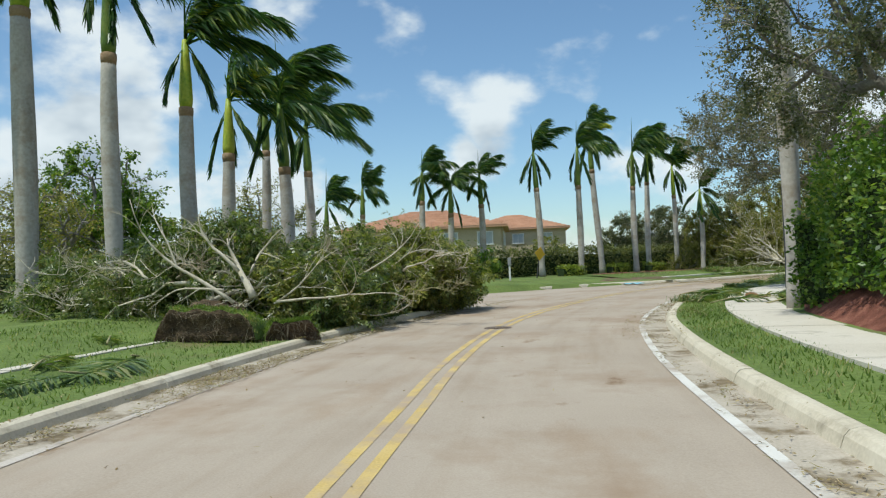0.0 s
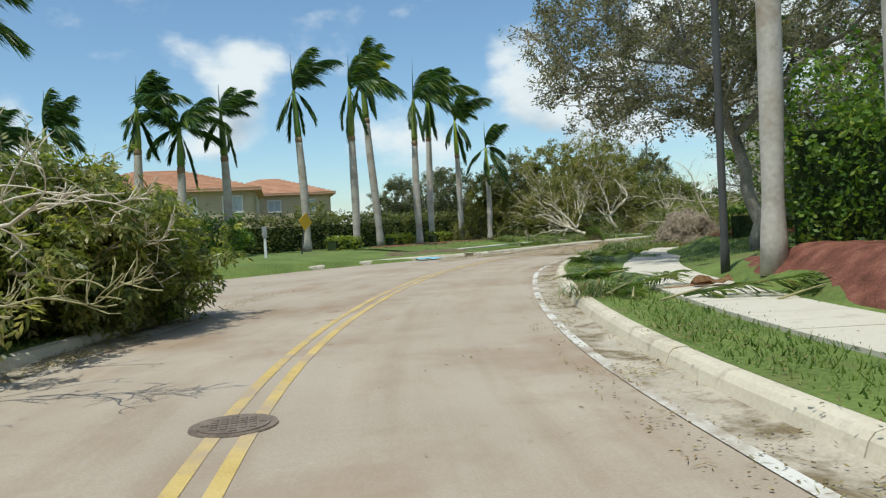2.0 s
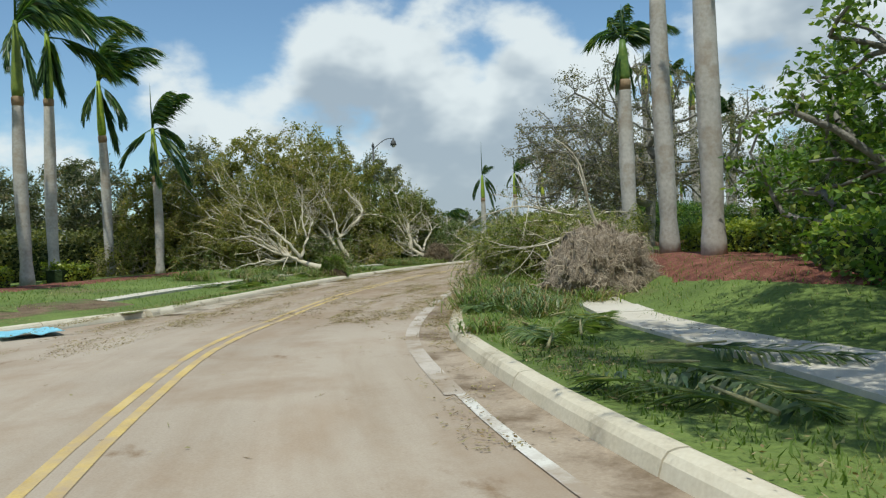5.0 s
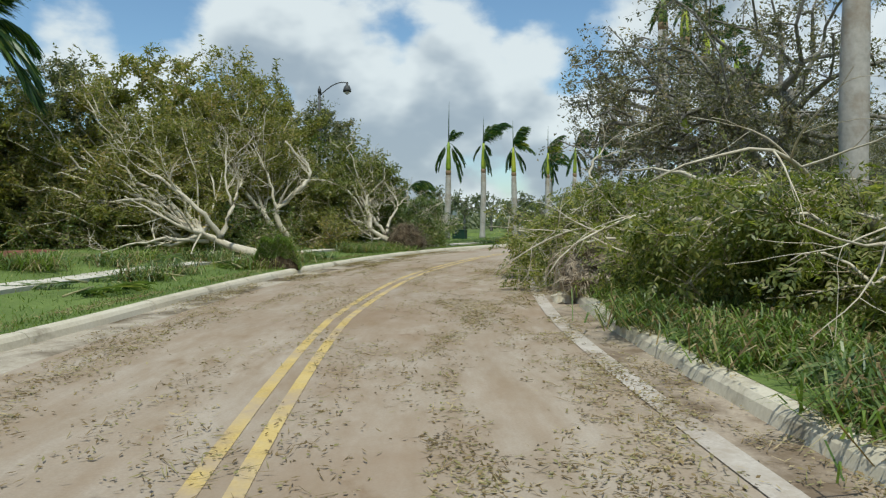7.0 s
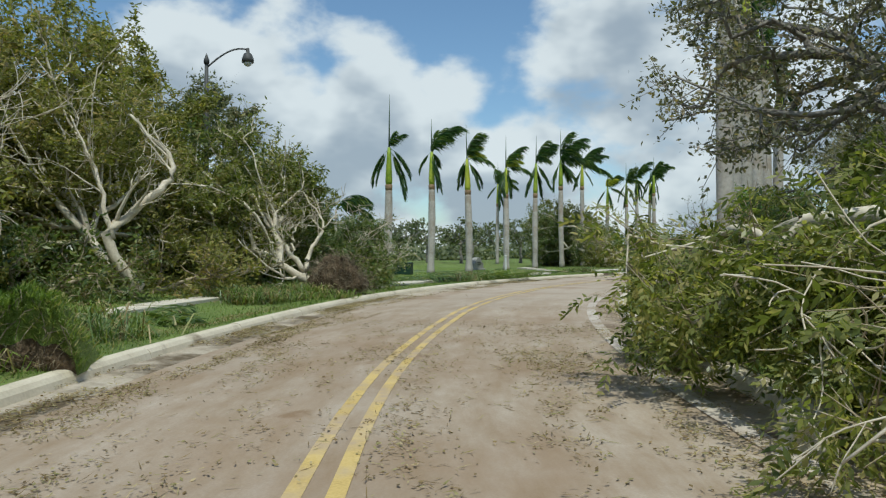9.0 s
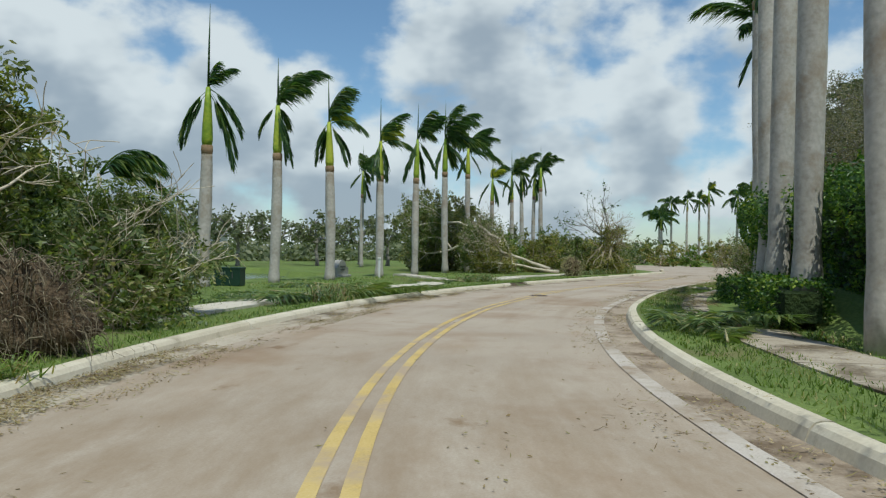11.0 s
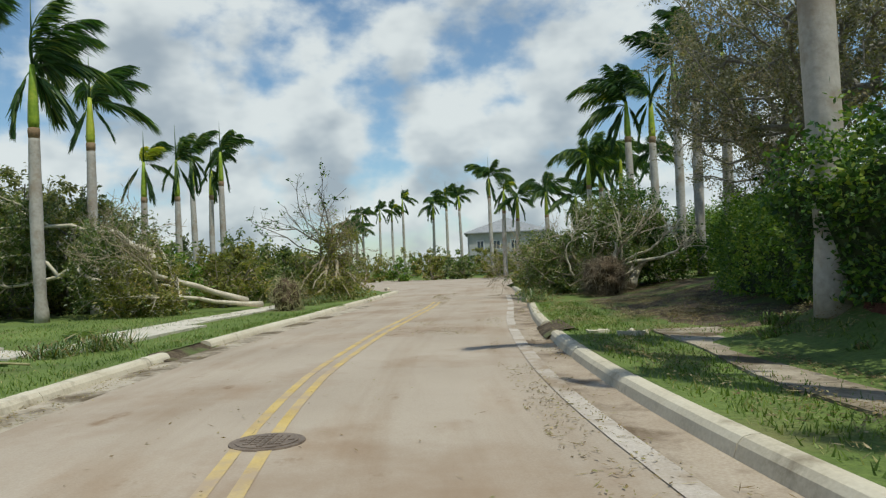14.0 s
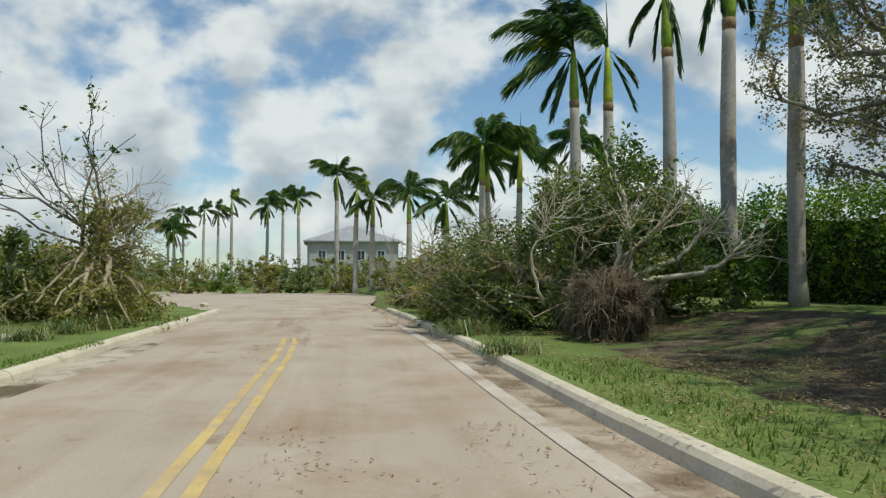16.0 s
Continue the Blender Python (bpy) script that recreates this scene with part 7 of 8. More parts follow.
def far_woods():
    nrng = np.random.default_rng(5)
    pos = []
    for i in range(240):
        a = nrng.uniform(0, 2 * math.pi)
        r = nrng.uniform(125, 190)
        x, y, h, w = 40 + r * math.sin(a), 45 + r * math.cos(a), nrng.uniform(3.0, 6.5), nrng.uniform(3, 6)
        if abs(y - 66) < 9 and x > 90:
            h = min(h, 3.4)
        n = 220
        p = nrng.normal(size=(n, 3))
        p *= (nrng.uniform(0.4, 1, (n, 1)) ** 0.5) / np.linalg.norm(p, axis=1, keepdims=True)
        pos.append(np.stack([x + p[:, 0] * w, y + p[:, 1] * w, np.maximum(h * 0.5 + p[:, 2] * h * 0.5, 0.2)], 1))
    for i in range(110):
        x, y, h, w = nrng.uniform(-30, 130), nrng.uniform(108, 128), nrng.uniform(1.2, 3.4), nrng.uniform(2.5, 5.0)
        p = nrng.normal(size=(200, 3))
        p *= (nrng.uniform(0.4, 1, (200, 1)) ** 0.5) / np.linalg.norm(p, axis=1, keepdims=True)
        pos.append(np.stack([x + p[:, 0] * w, y + p[:, 1] * 2, np.maximum(h * 0.5 + p[:, 2] * h * 0.5, 0.2)], 1))
    ob = quads_mesh("far_woods", leaves(nrng, np.concatenate(pos), 0.75, 0.45, 0.1), M_FAR)
    tagged(ob, "distant line of storm-thinned trees", "woods", kind="stuff")


far_woods()


# ---------------------------------------------------------------- houses
def house(label, cx, cy, w, d, wall_h, roof_h, turn, wall, roof, windows, over=0.6, base=0.3, pane=None):
    root = thing("house", (cx, cy, base), label, "house")
    root.rotation_euler = (0, 0, turn)
    bm = bmesh.new()
    t = 0.25
    for sx, sy, lx, ly in ((0, -d / 2, w, t), (0, d / 2, w, t), (-w / 2, 0, t, d - t), (w / 2, 0, t, d - t)):
        box(bm, (lx, ly, wall_h), (sx, sy, wall_h / 2))
    part("wall", bm, wall, root)
    hw, hd = w / 2 + over, d / 2 + over
    rl = max(w - d, 0) / 2
    bm = bmesh.new()
    eave = [bm.verts.new(p) for p in ((-hw, -hd, wall_h), (hw, -hd, wall_h), (hw, hd, wall_h), (-hw, hd, wall_h))]
    low = [bm.verts.new((v.co.x, v.co.y, wall_h - 0.16)) for v in eave]
    top = [bm.verts.new((-rl - 0.01, 0, wall_h + roof_h)), bm.verts.new((rl + 0.01, 0, wall_h + roof_h))]
    for f in ((eave[0], eave[1], top[1], top[0]), (eave[1], eave[2], top[1]), (eave[2], eave[3], top[0], top[1]), (eave[3], eave[0], top[0])):
        bm.faces.new(f)
    for i in range(4):
        bm.faces.new((low[i], low[(i + 1) % 4], eave[(i + 1) % 4], eave[i]))
    bm.faces.new(low[::-1])
    part("roof", bm, roof, root)
    # tile courses, each a raised strip along the front slope
    for side in (-1, 1):
        n = int(math.hypot(hd, roof_h) / 0.42)
        for i in range(n):
            f = i / n
            y, z, half = side * hd * (1 - f), wall_h + roof_h * f, hw - (hw - rl) * f
            bm = bmesh.new()
            box(bm, (half * 2 - 0.1, 0.14, 0.07), (0, y - side * 0.05, z + 0.04))
            part("tile_course", bm, roof, root)
    for face, u, z, ww, hh in windows:
        win = new("window")
        win.parent = root
        win.location = {"front": (u, -d / 2 - t / 2, z), "right": (w / 2 + t / 2, u, z), "left": (-w / 2 - t / 2, u, z)}[face]
        win.rotation_euler = (0, 0, {"front": 0, "right": math.pi / 2, "left": -math.pi / 2}[face])
        bm = bmesh.new()
        for px, pz, sx, sz in ((0, hh / 2, ww + 0.16, 0.1), (0, -hh / 2, ww + 0.16, 0.1), (-ww / 2, 0, 0.1, hh), (ww / 2, 0, 0.1, hh), (0, 0, 0.05, hh)):
            box(bm, (sx, 0.12, sz), (px, -0.03, pz), 0.01)
        part("frame", bm, M_PAINT, win)
        bm = bmesh.new()
        box(bm, (ww, 0.03, hh), (0, 0.0, 0))
        part("pane" if pane is None else "storm_shutter", bm, pane or M_GLASS, win)
    return root


house("tan stucco house with a terracotta tile roof", -8.6, 70.6, 14.0, 11.0, 4.6, 1.9, 0.0, M_STUCCO, M_TILE,
      [("front", 5.6, 3.5, 1.3, 1.1), ("front", 2.6, 3.5, 1.2, 1.1), ("front", -1.5, 3.5, 1.3, 1.1), ("front", 5.6, 1.2, 1.3, 1.2), ("right", -3.0, 3.5, 1.2, 1.1), ("right", 1.5, 3.5, 1.2, 1.1)], pane=M_SHUT)
house("tan stucco house with a terracotta hip roof", -0.6, 83.5, 10.5, 9.0, 4.9, 1.7, 0.0, M_STUCCO, M_TILE, [("front", 3.4, 3.8, 1.1, 1.0), ("front", 0.4, 3.8, 1.1, 1.0), ("right", 0, 3.6, 1.2, 1.0)], pane=M_SHUT)
house("single-storey house with a pale grey tile roof", 16.8, 101, 12.0, 9.0, 2.6, 2.0, 0.1, M_STUCCO, M_GREYROOF, [("front", 2.0, 1.5, 1.4, 1.1), ("front", -3, 1.5, 1.4, 1.1)])
house("unfinished grey block house with a dark hip roof", 157, 57.6, 9.5, 11.5, 6.1, 2.3, 0.0, M_BLOCK, M_GREYROOF,
      [("left", -3.6, 4.2, 1.0, 1.3), ("left", -1.0, 4.2, 1.0, 1.3), ("left", 1.6, 4.2, 1.0, 1.3), ("left", 4.0, 4.2, 1.0, 1.3), ("front", 0, 4.2, 1.0, 1.3)])
for i, (x, y, w, h) in enumerate(((46, 132, 12, 3.0), (66, 134, 14, 3.2), (90, 126, 12, 3.0), (26, 130, 11, 2.8))):
    house("white bungalow far across the pond", x, y, w, 8.0, h, 1.4, 0.2 - 0.1 * i, M_PAINT, M_GREYROOF, [("front", -w * 0.28, 1.6, 1.4, 1.2), ("front", 0.4, 1.6, 1.4, 1.2), ("front", w * 0.3, 1.6, 1.4, 1.2)])


# ---------------------------------------------------------------- street furniture
def street_lamp(x, y, arm_to, height=7.6, r=0.075):
    base = land_at(x, y)
    root = thing("street_lamp", (x, y, base), "dark metal street lamp with a curved arm", "street lamp", "street lamps")
    h = height - base
    tb = Tubes()
    tb.add([(0, 0, -0.1), (0, 0, 0.5), (0, 0, 0.6), (0, 0, h * 0.6), (0, 0, h)], [r * 1.25, r * 1.2, r * 1.05, r, r * 0.8], 14)
    tb.make("pole", M_POLE, root)
    tb = Tubes()
    tb.add([(0, 0, h - 0.12), (0, 0, h), (0, 0, h + 0.1), (0, 0, h + 0.22)], [r * 1.2, r * 1.25, r * 0.7, 0.01], 10)
    tb.make("finial", M_POLE, root)
    d = (Vector((arm_to[0] - x, arm_to[1] - y, 0))).normalized()
    tb = Tubes()
    tb.add([d * (1.35 * t) + Vector((0, 0, h - 0.25 + 0.62 * math.sin(t * 1.9))) for t in [i / 9 for i in range(10)]], [0.028] * 10, 8)
    tb.make("arm", M_POLE, root)
    e = d * 1.35 + Vector((0, 0, h - 0.25 + 0.62 * math.sin(1.9)))
    tb = Tubes()
    tb.add([e + Vector((0, 0, 0.05)), e + Vector((0, 0, -0.1)), e + Vector((0, 0, -0.14)), e + Vector((0, 0, -0.3)), e + Vector((0, 0, -0.42))], [0.05, 0.06, 0.13, 0.19, 0.2], 16)
    lamp = tb.make("shade", M_POLE, root)
    tb = Tubes()
    tb.add([Vector((0, 0, 0)) + e + Vector((0, 0, -0.4)), e + Vector((0, 0, -0.5)), e + Vector((0, 0, -0.55))], [0.15, 0.12, 0.03], 12)
    tb.make("lens", M_PAINT, root)


street_lamp(7.95, 23.4, (3, 25), 8.6, 0.07)
street_lamp(30.1, 67.8, (33.4, 63.7))


def warning_sign():
    x, y = 0.95, 46.6
    b = land_at(x, y)
    root = thing("warning_sign", (x, y, b), "yellow diamond warning sign leaning on a thin post", "road sign")
    root.rotation_euler = (0.05, 0.14, 0.75)
    bm = bmesh.new()
    box(bm, (0.06, 0.05, 1.7), (0, 0, 0.8), 0.008)
    part("post", bm, M_POLE, root)
    bm = bmesh.new()
    m = Matrix.Translation((0, -0.05, 1.5)) @ Matrix.Rotation(radians(45), 4, "Y") @ Matrix.Diagonal((0.62, 0.02, 0.62, 1))
    bmesh.ops.create_cube(bm, size=1, matrix=m)
    part("plate", bm, M_SIGN, root)


warning_sign()


def marker_post():
    x, y = -0.65, 42.6
    b = land_at(x, y)
    root = thing("marker_post", (x, y, b), "white utility marker post with a grey cap", "post")
    bm = bmesh.new()
    box(bm, (0.11, 0.09, 1.15), (0, 0, 0.55), 0.015)
    part("post", bm, M_PAINT, root)
    bm = bmesh.new()
    box(bm, (0.2, 0.16, 0.46), (0, 0, 1.05), 0.03)
    part("cap", bm, M_GREYP, root)


marker_post()


def utility_box(x, y, size, turn, label):
    root = thing("utility_box", (x, y, land_at(x, y)), label, "utility box", "utility boxes")
    root.rotation_euler = (0, 0, turn)
    bm = bmesh.new()
    box(bm, size, (0, 0, size[2] / 2), 0.025)
    part("body", bm, M_GBOX, root)
    bm = bmesh.new()
    box(bm, (size[0] * 1.04, size[1] * 1.04, 0.06), (0, 0, size[2]), 0.02)
    part("lid", bm, M_GBOX, root)
    bm = bmesh.new()
    box(bm, (0.03, 0.02, 0.16), (size[0] * 0.2, -size[1] / 2 - 0.01, size[2] * 0.6), 0.006)
    part("handle", bm, M_POLE, root)
    bm = bmesh.new()
    box(bm, (size[0] * 0.12, 0.01, 0.06), (-0.2 * size[0], -size[1] / 2 - 0.006, size[2] * 0.72))
    part("sticker", bm, M_GREYP, root)


utility_box(12.28, 25.98, (0.98, 0.72, 0.47), -0.6, "dark green electrical box on the lawn")
utility_box(42.4, 70.2, (0.8, 0.6, 0.55), -1.1, "dark electrical box beside a palm trunk")


def board_fence():
    a, b = Vector((33.5, 71.6, 0)), Vector((42.6, 72.6, 0))
    root = thing("fence", (a.x, a.y, 0.2), "grey weathered board fence around a lift station", "fence")
    n, d = 60, (b - a)
    for i in range(n):
        p = d * (i / n)
        bm = bmesh.new()
        box(bm, (0.135, 0.025, 0.95 + 0.02 * math.sin(i * 3.7)), (p.x, p.y, 0.47), 0.006, math.atan2(d.y, d.x))
        part("board", bm, M_GREYP, root)
    for z in (0.25, 0.75):
        bm = bmesh.new()
        box(bm, (d.length, 0.05, 0.09), (d.x / 2, d.y / 2 + 0.04, z), 0.006, math.atan2(d.y, d.x))
        part("rail", bm, M_GREYP, root)


board_fence()


def entrance_sign():
    x, y = 52.6, 73.4
    root = thing("monument_sign", (x, y, 0.2), "low grey stone entrance sign with a curved top", "monument sign")
    root.rotation_euler = (0, 0, 0.35)
    bm = bmesh.new()
    outline = [(-1.0, 0), (1.0, 0), (1.0, 0.45)] + [(math.cos(a) * 0.62, 0.5 + 0.3 * math.sin(a)) for a in [math.pi * k / 10 for k in range(11)]] + [(-1.0, 0.45)]
    f = [bm.verts.new((u, -0.15, w)) for u, w in outline]
    k = [bm.verts.new((u, 0.15, w)) for u, w in outline]
    bm.faces.new(f)
    bm.faces.new(k[::-1])
    for i in range(len(f)):
        j = (i + 1) % len(f)
        bm.faces.new((f[j], f[i], k[i], k[j]))
    part("slab", bm, M_STONE, root)
    bm = bmesh.new()
    box(bm, (2.3, 0.5, 0.14), (0, 0, 0.05), 0.02)
    part("plinth", bm, M_STONE, root)
    for w, z in ((0.8, 0.5), (0.6, 0.36)):
        bm = bmesh.new()
        box(bm, (w, 0.02, 0.06), (0, -0.158, z))
        part("lettering_bar", bm, M_POLE, root)


entrance_sign()


def white_post(x, y):
    root = thing("white_post", (x, y, land_at(x, y)), "slim white marker post on the lawn", "post")
    bm = bmesh.new()
    box(bm, (0.08, 0.08, 0.85), (0, 0, 0.42), 0.015)
    part("shaft", bm, M_PAINT, root)
    bm = bmesh.new()
    box(bm, (0.12, 0.12, 0.08), (0, 0, 0.86), 0.02)
    part("cap", bm, M_PAINT, root)


white_post(52.8, 71.4)


# ---------------------------------------------------------------- mulch beds, litter and fallen fronds
def bed(label, s0, s1, d0, d1, mat=None):
    pts = run(s0, s1, 0.3)
    offs = [d0 + (d1 - d0) * k / 13 for k in range(14)]
    verts = []
    for i, (x, y, rx, ry) in enumerate(pts):
        e = max(0.0, math.sin(math.pi * i / (len(pts) - 1))) ** 0.4
        mid = (d0 + d1) / 2
        oo = [mid + (o - mid) * e * (1 + 0.16 * noise.noise((i * 0.17, o * 0.3, 1.0))) for o in offs]
        px, py = [x + rx * o for o in oo], [y + ry * o for o in oo]
        for j, (a, b, h) in enumerate(zip(px, py, land(px, py))):
            verts.append((a, b, h + (-0.14, -0.03, 0.02, 0.035)[min(j, 13 - j, 3)] * e + 0.02 * noise.noise((a * 3, b * 3, 0))))
    k = 14
    ob = mesh_object("mulch_bed", verts, [(i * k + j, i * k + j + 1, (i + 1) * k + j + 1, (i + 1) * k + j) for i in range(len(pts) - 1) for j in range(k - 1)], mat or M_MULCH, None, "", True)
    tagged(ob, label, "mulch bed", kind="structure")


bed("red bark mulch bed round the palm trunks", 0, 28, 5.8, 9.7)
bed("red bark mulch bed under the palms", 37, 55, 6.9, 11.6)
bed("dark mulch bed along the shaded hedge", 62, 80, 7.0, 11.0)
bed("dark shaded mulch at the foot of the hedge", 80, 95.6, 6.35, 11.2)
bed("leaf-strewn bare soil below the oak", 93.5, 114, 4.6, 11.2, M_BANK)
sweep("soil", run(96.0, 98.7), [(3.42, -0.01), (3.5, 0.05), (3.62, 0.11), (3.78, 0.15), (3.95, 0.168), (4.1, 0.09)], M_BANK, label="bare soil where the kerb has sunk away", kind="structure", category="soil", wave=0.05)
bed("red mulch strip at the foot of the hedge", 47, 60, -11.6, -8.6)


def litter():
    """Leaf litter in the gutters, along the kerbs and over the road."""
    nrng = np.random.default_rng(8)
    zones = [  # s0, s1, d0, d1, leaves a square metre
        (-8, 24, -3.25, -2.5, 1100), (-8, 24, -4.2, -3.2, 25), (-8, 30, 2.95, 3.55, 500), (-8, 30, -3.3, -2.6, 300), (14, 32, 2.6, 4.4, 170), (34, 46, 2.6, 4.6, 420), (43, 66, -3.3, 3.1, 420), (40, 68, -3.6, -1.4, 620), (42, 62, 1.2, 3.7, 900),
        (58, 88, -3.0, -1.9, 1000), (57, 78, -2.95, -2.25, 1300), (58, 96, -2.95, -2.4, 500), (62, 96, 2.4, 3.5, 260), (62, 80, 4.6, 6.6, 60), (80, 106, 4.6, 11, 330), (82, 112, 3.8, 8.5, 420), (66, 70, 1.0, 2.6, 60), (84, 106, -3.0, -2.3, 130), (60, 106, 3.0, 3.6, 130), (-8, 106, -3.1, 3.1, 1.6), (-8, 106, 3.8, 9.0, 4), (-8, 106, -9.5, -3.5, 5), (36, 50, 4.0, 9.0, 40), (18, 34, 3.6, 5.0, 60), (88, 106, 4, 12, 110), (92, 106, -9, -3.5, 60), (97.5, 102, 0.3, 2.8, 170), (107, 121, -0.5, 0.5, 260), (84, 90, -1.0, 1.8, 14), (98, 116, 3.6, 6, 160)]
    pos = []
    for s0, s1, d0, d1, per in zones:
        n = int((s1 - s0) * (d1 - d0) * per)
        s, d = nrng.uniform(s0, s1, n), nrng.uniform(d0, d1, n)
        drift = np.array([noise.noise((a * 0.35, b * 1.3, 4.0)) + 0.6 * noise.noise((a * 1.1, b * 3.2, 7.0)) + 0.5 * noise.noise((a * 4.0, b * 6.0, 1.0)) for a, b in zip(s, d)])
        keep = nrng.random(n) < smooth(-0.35, 0.75, drift) if per > 6 else drift > -0.3
        s, d = s[keep], d[keep]
        p = np.array([beside(a, b) for a, b in zip(s, d)])
        if len(p):
            off = np.abs(d + 0.15)
            z = np.where(off < 3.35, 0.03 - 0.012 * np.minimum(off, 2.4), 0.0)
            z[(d < -2.4) & (d > -3.3)] = 0.026
            m = (d > 3.5) | (d < -3.2)
            if m.any():
                z[m] = np.maximum(land(p[m, 0], p[m, 1]), 0.15) + np.where((s[m] > 80) & (d[m] > 0), 0.055, 0.02)
            p[:, 2] = z + nrng.uniform(0.008, 0.03, len(p))
            pos.append(p)
    u, v = nrng.uniform(0, 1, 4200), nrng.uniform(0.2, 3.2, 4200) ** 1.0
    px, py = -5.0 + 14.5 * u, 34.9 + 10.6 * u ** 0.85
    px, py = px - v * 0.6, py + v * 0.8
    keep = np.array([noise.noise((a * 0.6, b * 0.6, 9.0)) for a, b in zip(px, py)]) > -0.05
    pos.append(np.stack([px[keep], py[keep], land(px[keep], py[keep]) + nrng.uniform(0.02, 0.05, keep.sum())], 1))
    pos = np.concatenate(pos)
    n = len(pos)
    a = nrng.uniform(0, 2 * math.pi, n)
    d = np.stack([np.cos(a), np.sin(a), nrng.normal(0, 0.22, n)], 1)
    w = np.stack([-np.sin(a), np.cos(a), nrng.normal(0, 0.3, n)], 1)
    L, W = nrng.uniform(0.02, 0.055, (n, 1)), nrng.uniform(0.01, 0.024, (n, 1))
    W = np.where(nrng.random((n, 1)) < 0.35, 0.008, W)
    L = np.where(W < 0.01, nrng.uniform(0.04, 0.15, (n, 1)), L)
    quads = np.stack([pos - d * L / 2, pos + w * W / 2, pos + d * L / 2, pos - w * W / 2], 1)
    quads[:, :, 2] = np.maximum(quads[:, :, 2], (pos[:, 2] - 0.012)[:, None])
    tagged(quads_mesh("leaf_litter", quads, M_LITTER), "scattered brown leaves and twigs on road and grass", "leaf litter", kind="stuff")


litter()


def grass():
    nrng = np.random.default_rng(9)
    out = []
    for s0, s1, d0, d1, per in ((-6, 24, -9, -3.5, 110), (46, 106, -9.5, -3.5, 75), (47, 110, -3.6, -3.17, 240), (-4, 62, 3.8, 5.0, 200), (-4, 62, 6.3, 9.5, 60), (62, 106, 3.8, 5.0, 220), (62, 95, 5.85, 6.5, 190), (62, 80, 6.4, 9.0, 50), (84, 96, 4.85, 5.9, 45), (95, 106, 4.8, 9, 60)):
        n = int((s1 - s0) * (d1 - d0) * per)
        s, d = nrng.uniform(s0, s1, n), nrng.uniform(d0, d1, n)
        x, y = np.interp(s + S0, ALONG, LINE[:, 0]), np.interp(s + S0, ALONG, LINE[:, 1])
        rx, ry = np.interp(s + S0, ALONG, RIGHT[:, 0]), np.interp(s + S0, ALONG, RIGHT[:, 1])
        x, y = x + rx * d, y + ry * d
        near, past = smooth(75, 79, s), smooth(92, 97, s)
        right = 0.14 + bank(s) * smooth(6.4 - 0.55 * near, 8.6 - 1.6 * near + 4.5 * past, d)
        left = 0.14 + (0.38 - 0.26 * smooth(70, 85, s)) * smooth(4.0, 9.5, -d)
        out.append(np.stack([x, y, np.where(d > 0, right, left) - 0.01], 1))
    p = np.concatenate(out)
    n = len(p)
    a = nrng.uniform(0, 2 * math.pi, n)
    w = np.stack([np.cos(a), np.sin(a), 0 * a], 1) * nrng.uniform(0.006, 0.014, (n, 1))
    tip = p + np.stack([nrng.normal(0, 0.03, n), nrng.normal(0, 0.03, n), nrng.uniform(0.03, 0.085, n)], 1)
    mid = (p + tip) / 2
    tagged(quads_mesh("grass", np.stack([p - w, p + w, tip + w * 0.2, tip - w * 0.2], 1), M_BLADE), "tufts of short green grass on the verges", "grass", kind="stuff")


grass()


def weed_clump(x, y, size, seed, mat, label="rank clump of long green strap leaves"):
    """Long arching leaves in a tuft."""
    nrng = np.random.default_rng(seed)
    n = int(330 * size)
    z = land_at(x, y)
    root = thing("weed_clump", (x, y, z), label, "weeds", "weed clumps")
    p = np.concatenate([nrng.normal(0, 0.28 * size, (n, 2)), np.zeros((n, 1))], 1)
    a = nrng.uniform(0, 2 * math.pi, n)
    L = nrng.uniform(0.25, 0.75, n) * size
    out = np.stack([np.cos(a), np.sin(a), nrng.uniform(0.35, 1.6, n)], 1)
    out /= np.linalg.norm(out, axis=1, keepdims=True)
    w = np.stack([-np.sin(a), np.cos(a), 0 * a], 1) * nrng.uniform(0.005, 0.012, (n, 1))
    mid = p + out * L[:, None] * 0.6
    tip = mid + (out * np.array([1, 1, 0.1]) + np.array([0, 0, -0.25])) * L[:, None] * 0.45
    tip[:, 2] = np.maximum(tip[:, 2], 0.02)
    quads = np.concatenate([np.stack([p - w, p + w, mid + w, mid - w], 1), np.stack([mid - w, mid + w, tip + w * 0.1, tip - w * 0.1], 1)])
    dead = np.tile(nrng.random(n) < 0.22, 2)
    tagged(quads_mesh("tuft", quads[~dead], mat, root), kind="stuff")
    tagged(quads_mesh("dead_leaves", quads[dead], M_LITTER, root), "withered brown strap leaves", kind="stuff")


def fallen_frond(x, y, azimuth, scale, z=None, tilt=0.0, seed=0):
    z = (land_at(x, y) if z is None else z) + 0.1
    root = thing("palm_frond", (x, y, z), "torn green palm frond lying on the ground", "palm frond", "fallen palm fronds")
    root.rotation_euler = (radians(tilt * 0.5), radians(tilt), radians(90 - azimuth))
    ob = new("blade", FROND_LIE[seed % 3])
    ob.parent = root
    ob.scale = (scale, scale, scale)
    tb = Tubes()
    tb.add([(-0.35 * scale, 0, -0.02), (0, 0, 0.02), (0.5 * scale, 0.0, 0.07)], [0.02, 0.017, 0.01], 6)
    tb.make("stalk", M_TWIGY, root)


def beside_frond(s, d, azimuth, scale, seed):
    p = beside(s, d)
    fallen_frond(p.x, p.y, azimuth, scale, seed=seed)


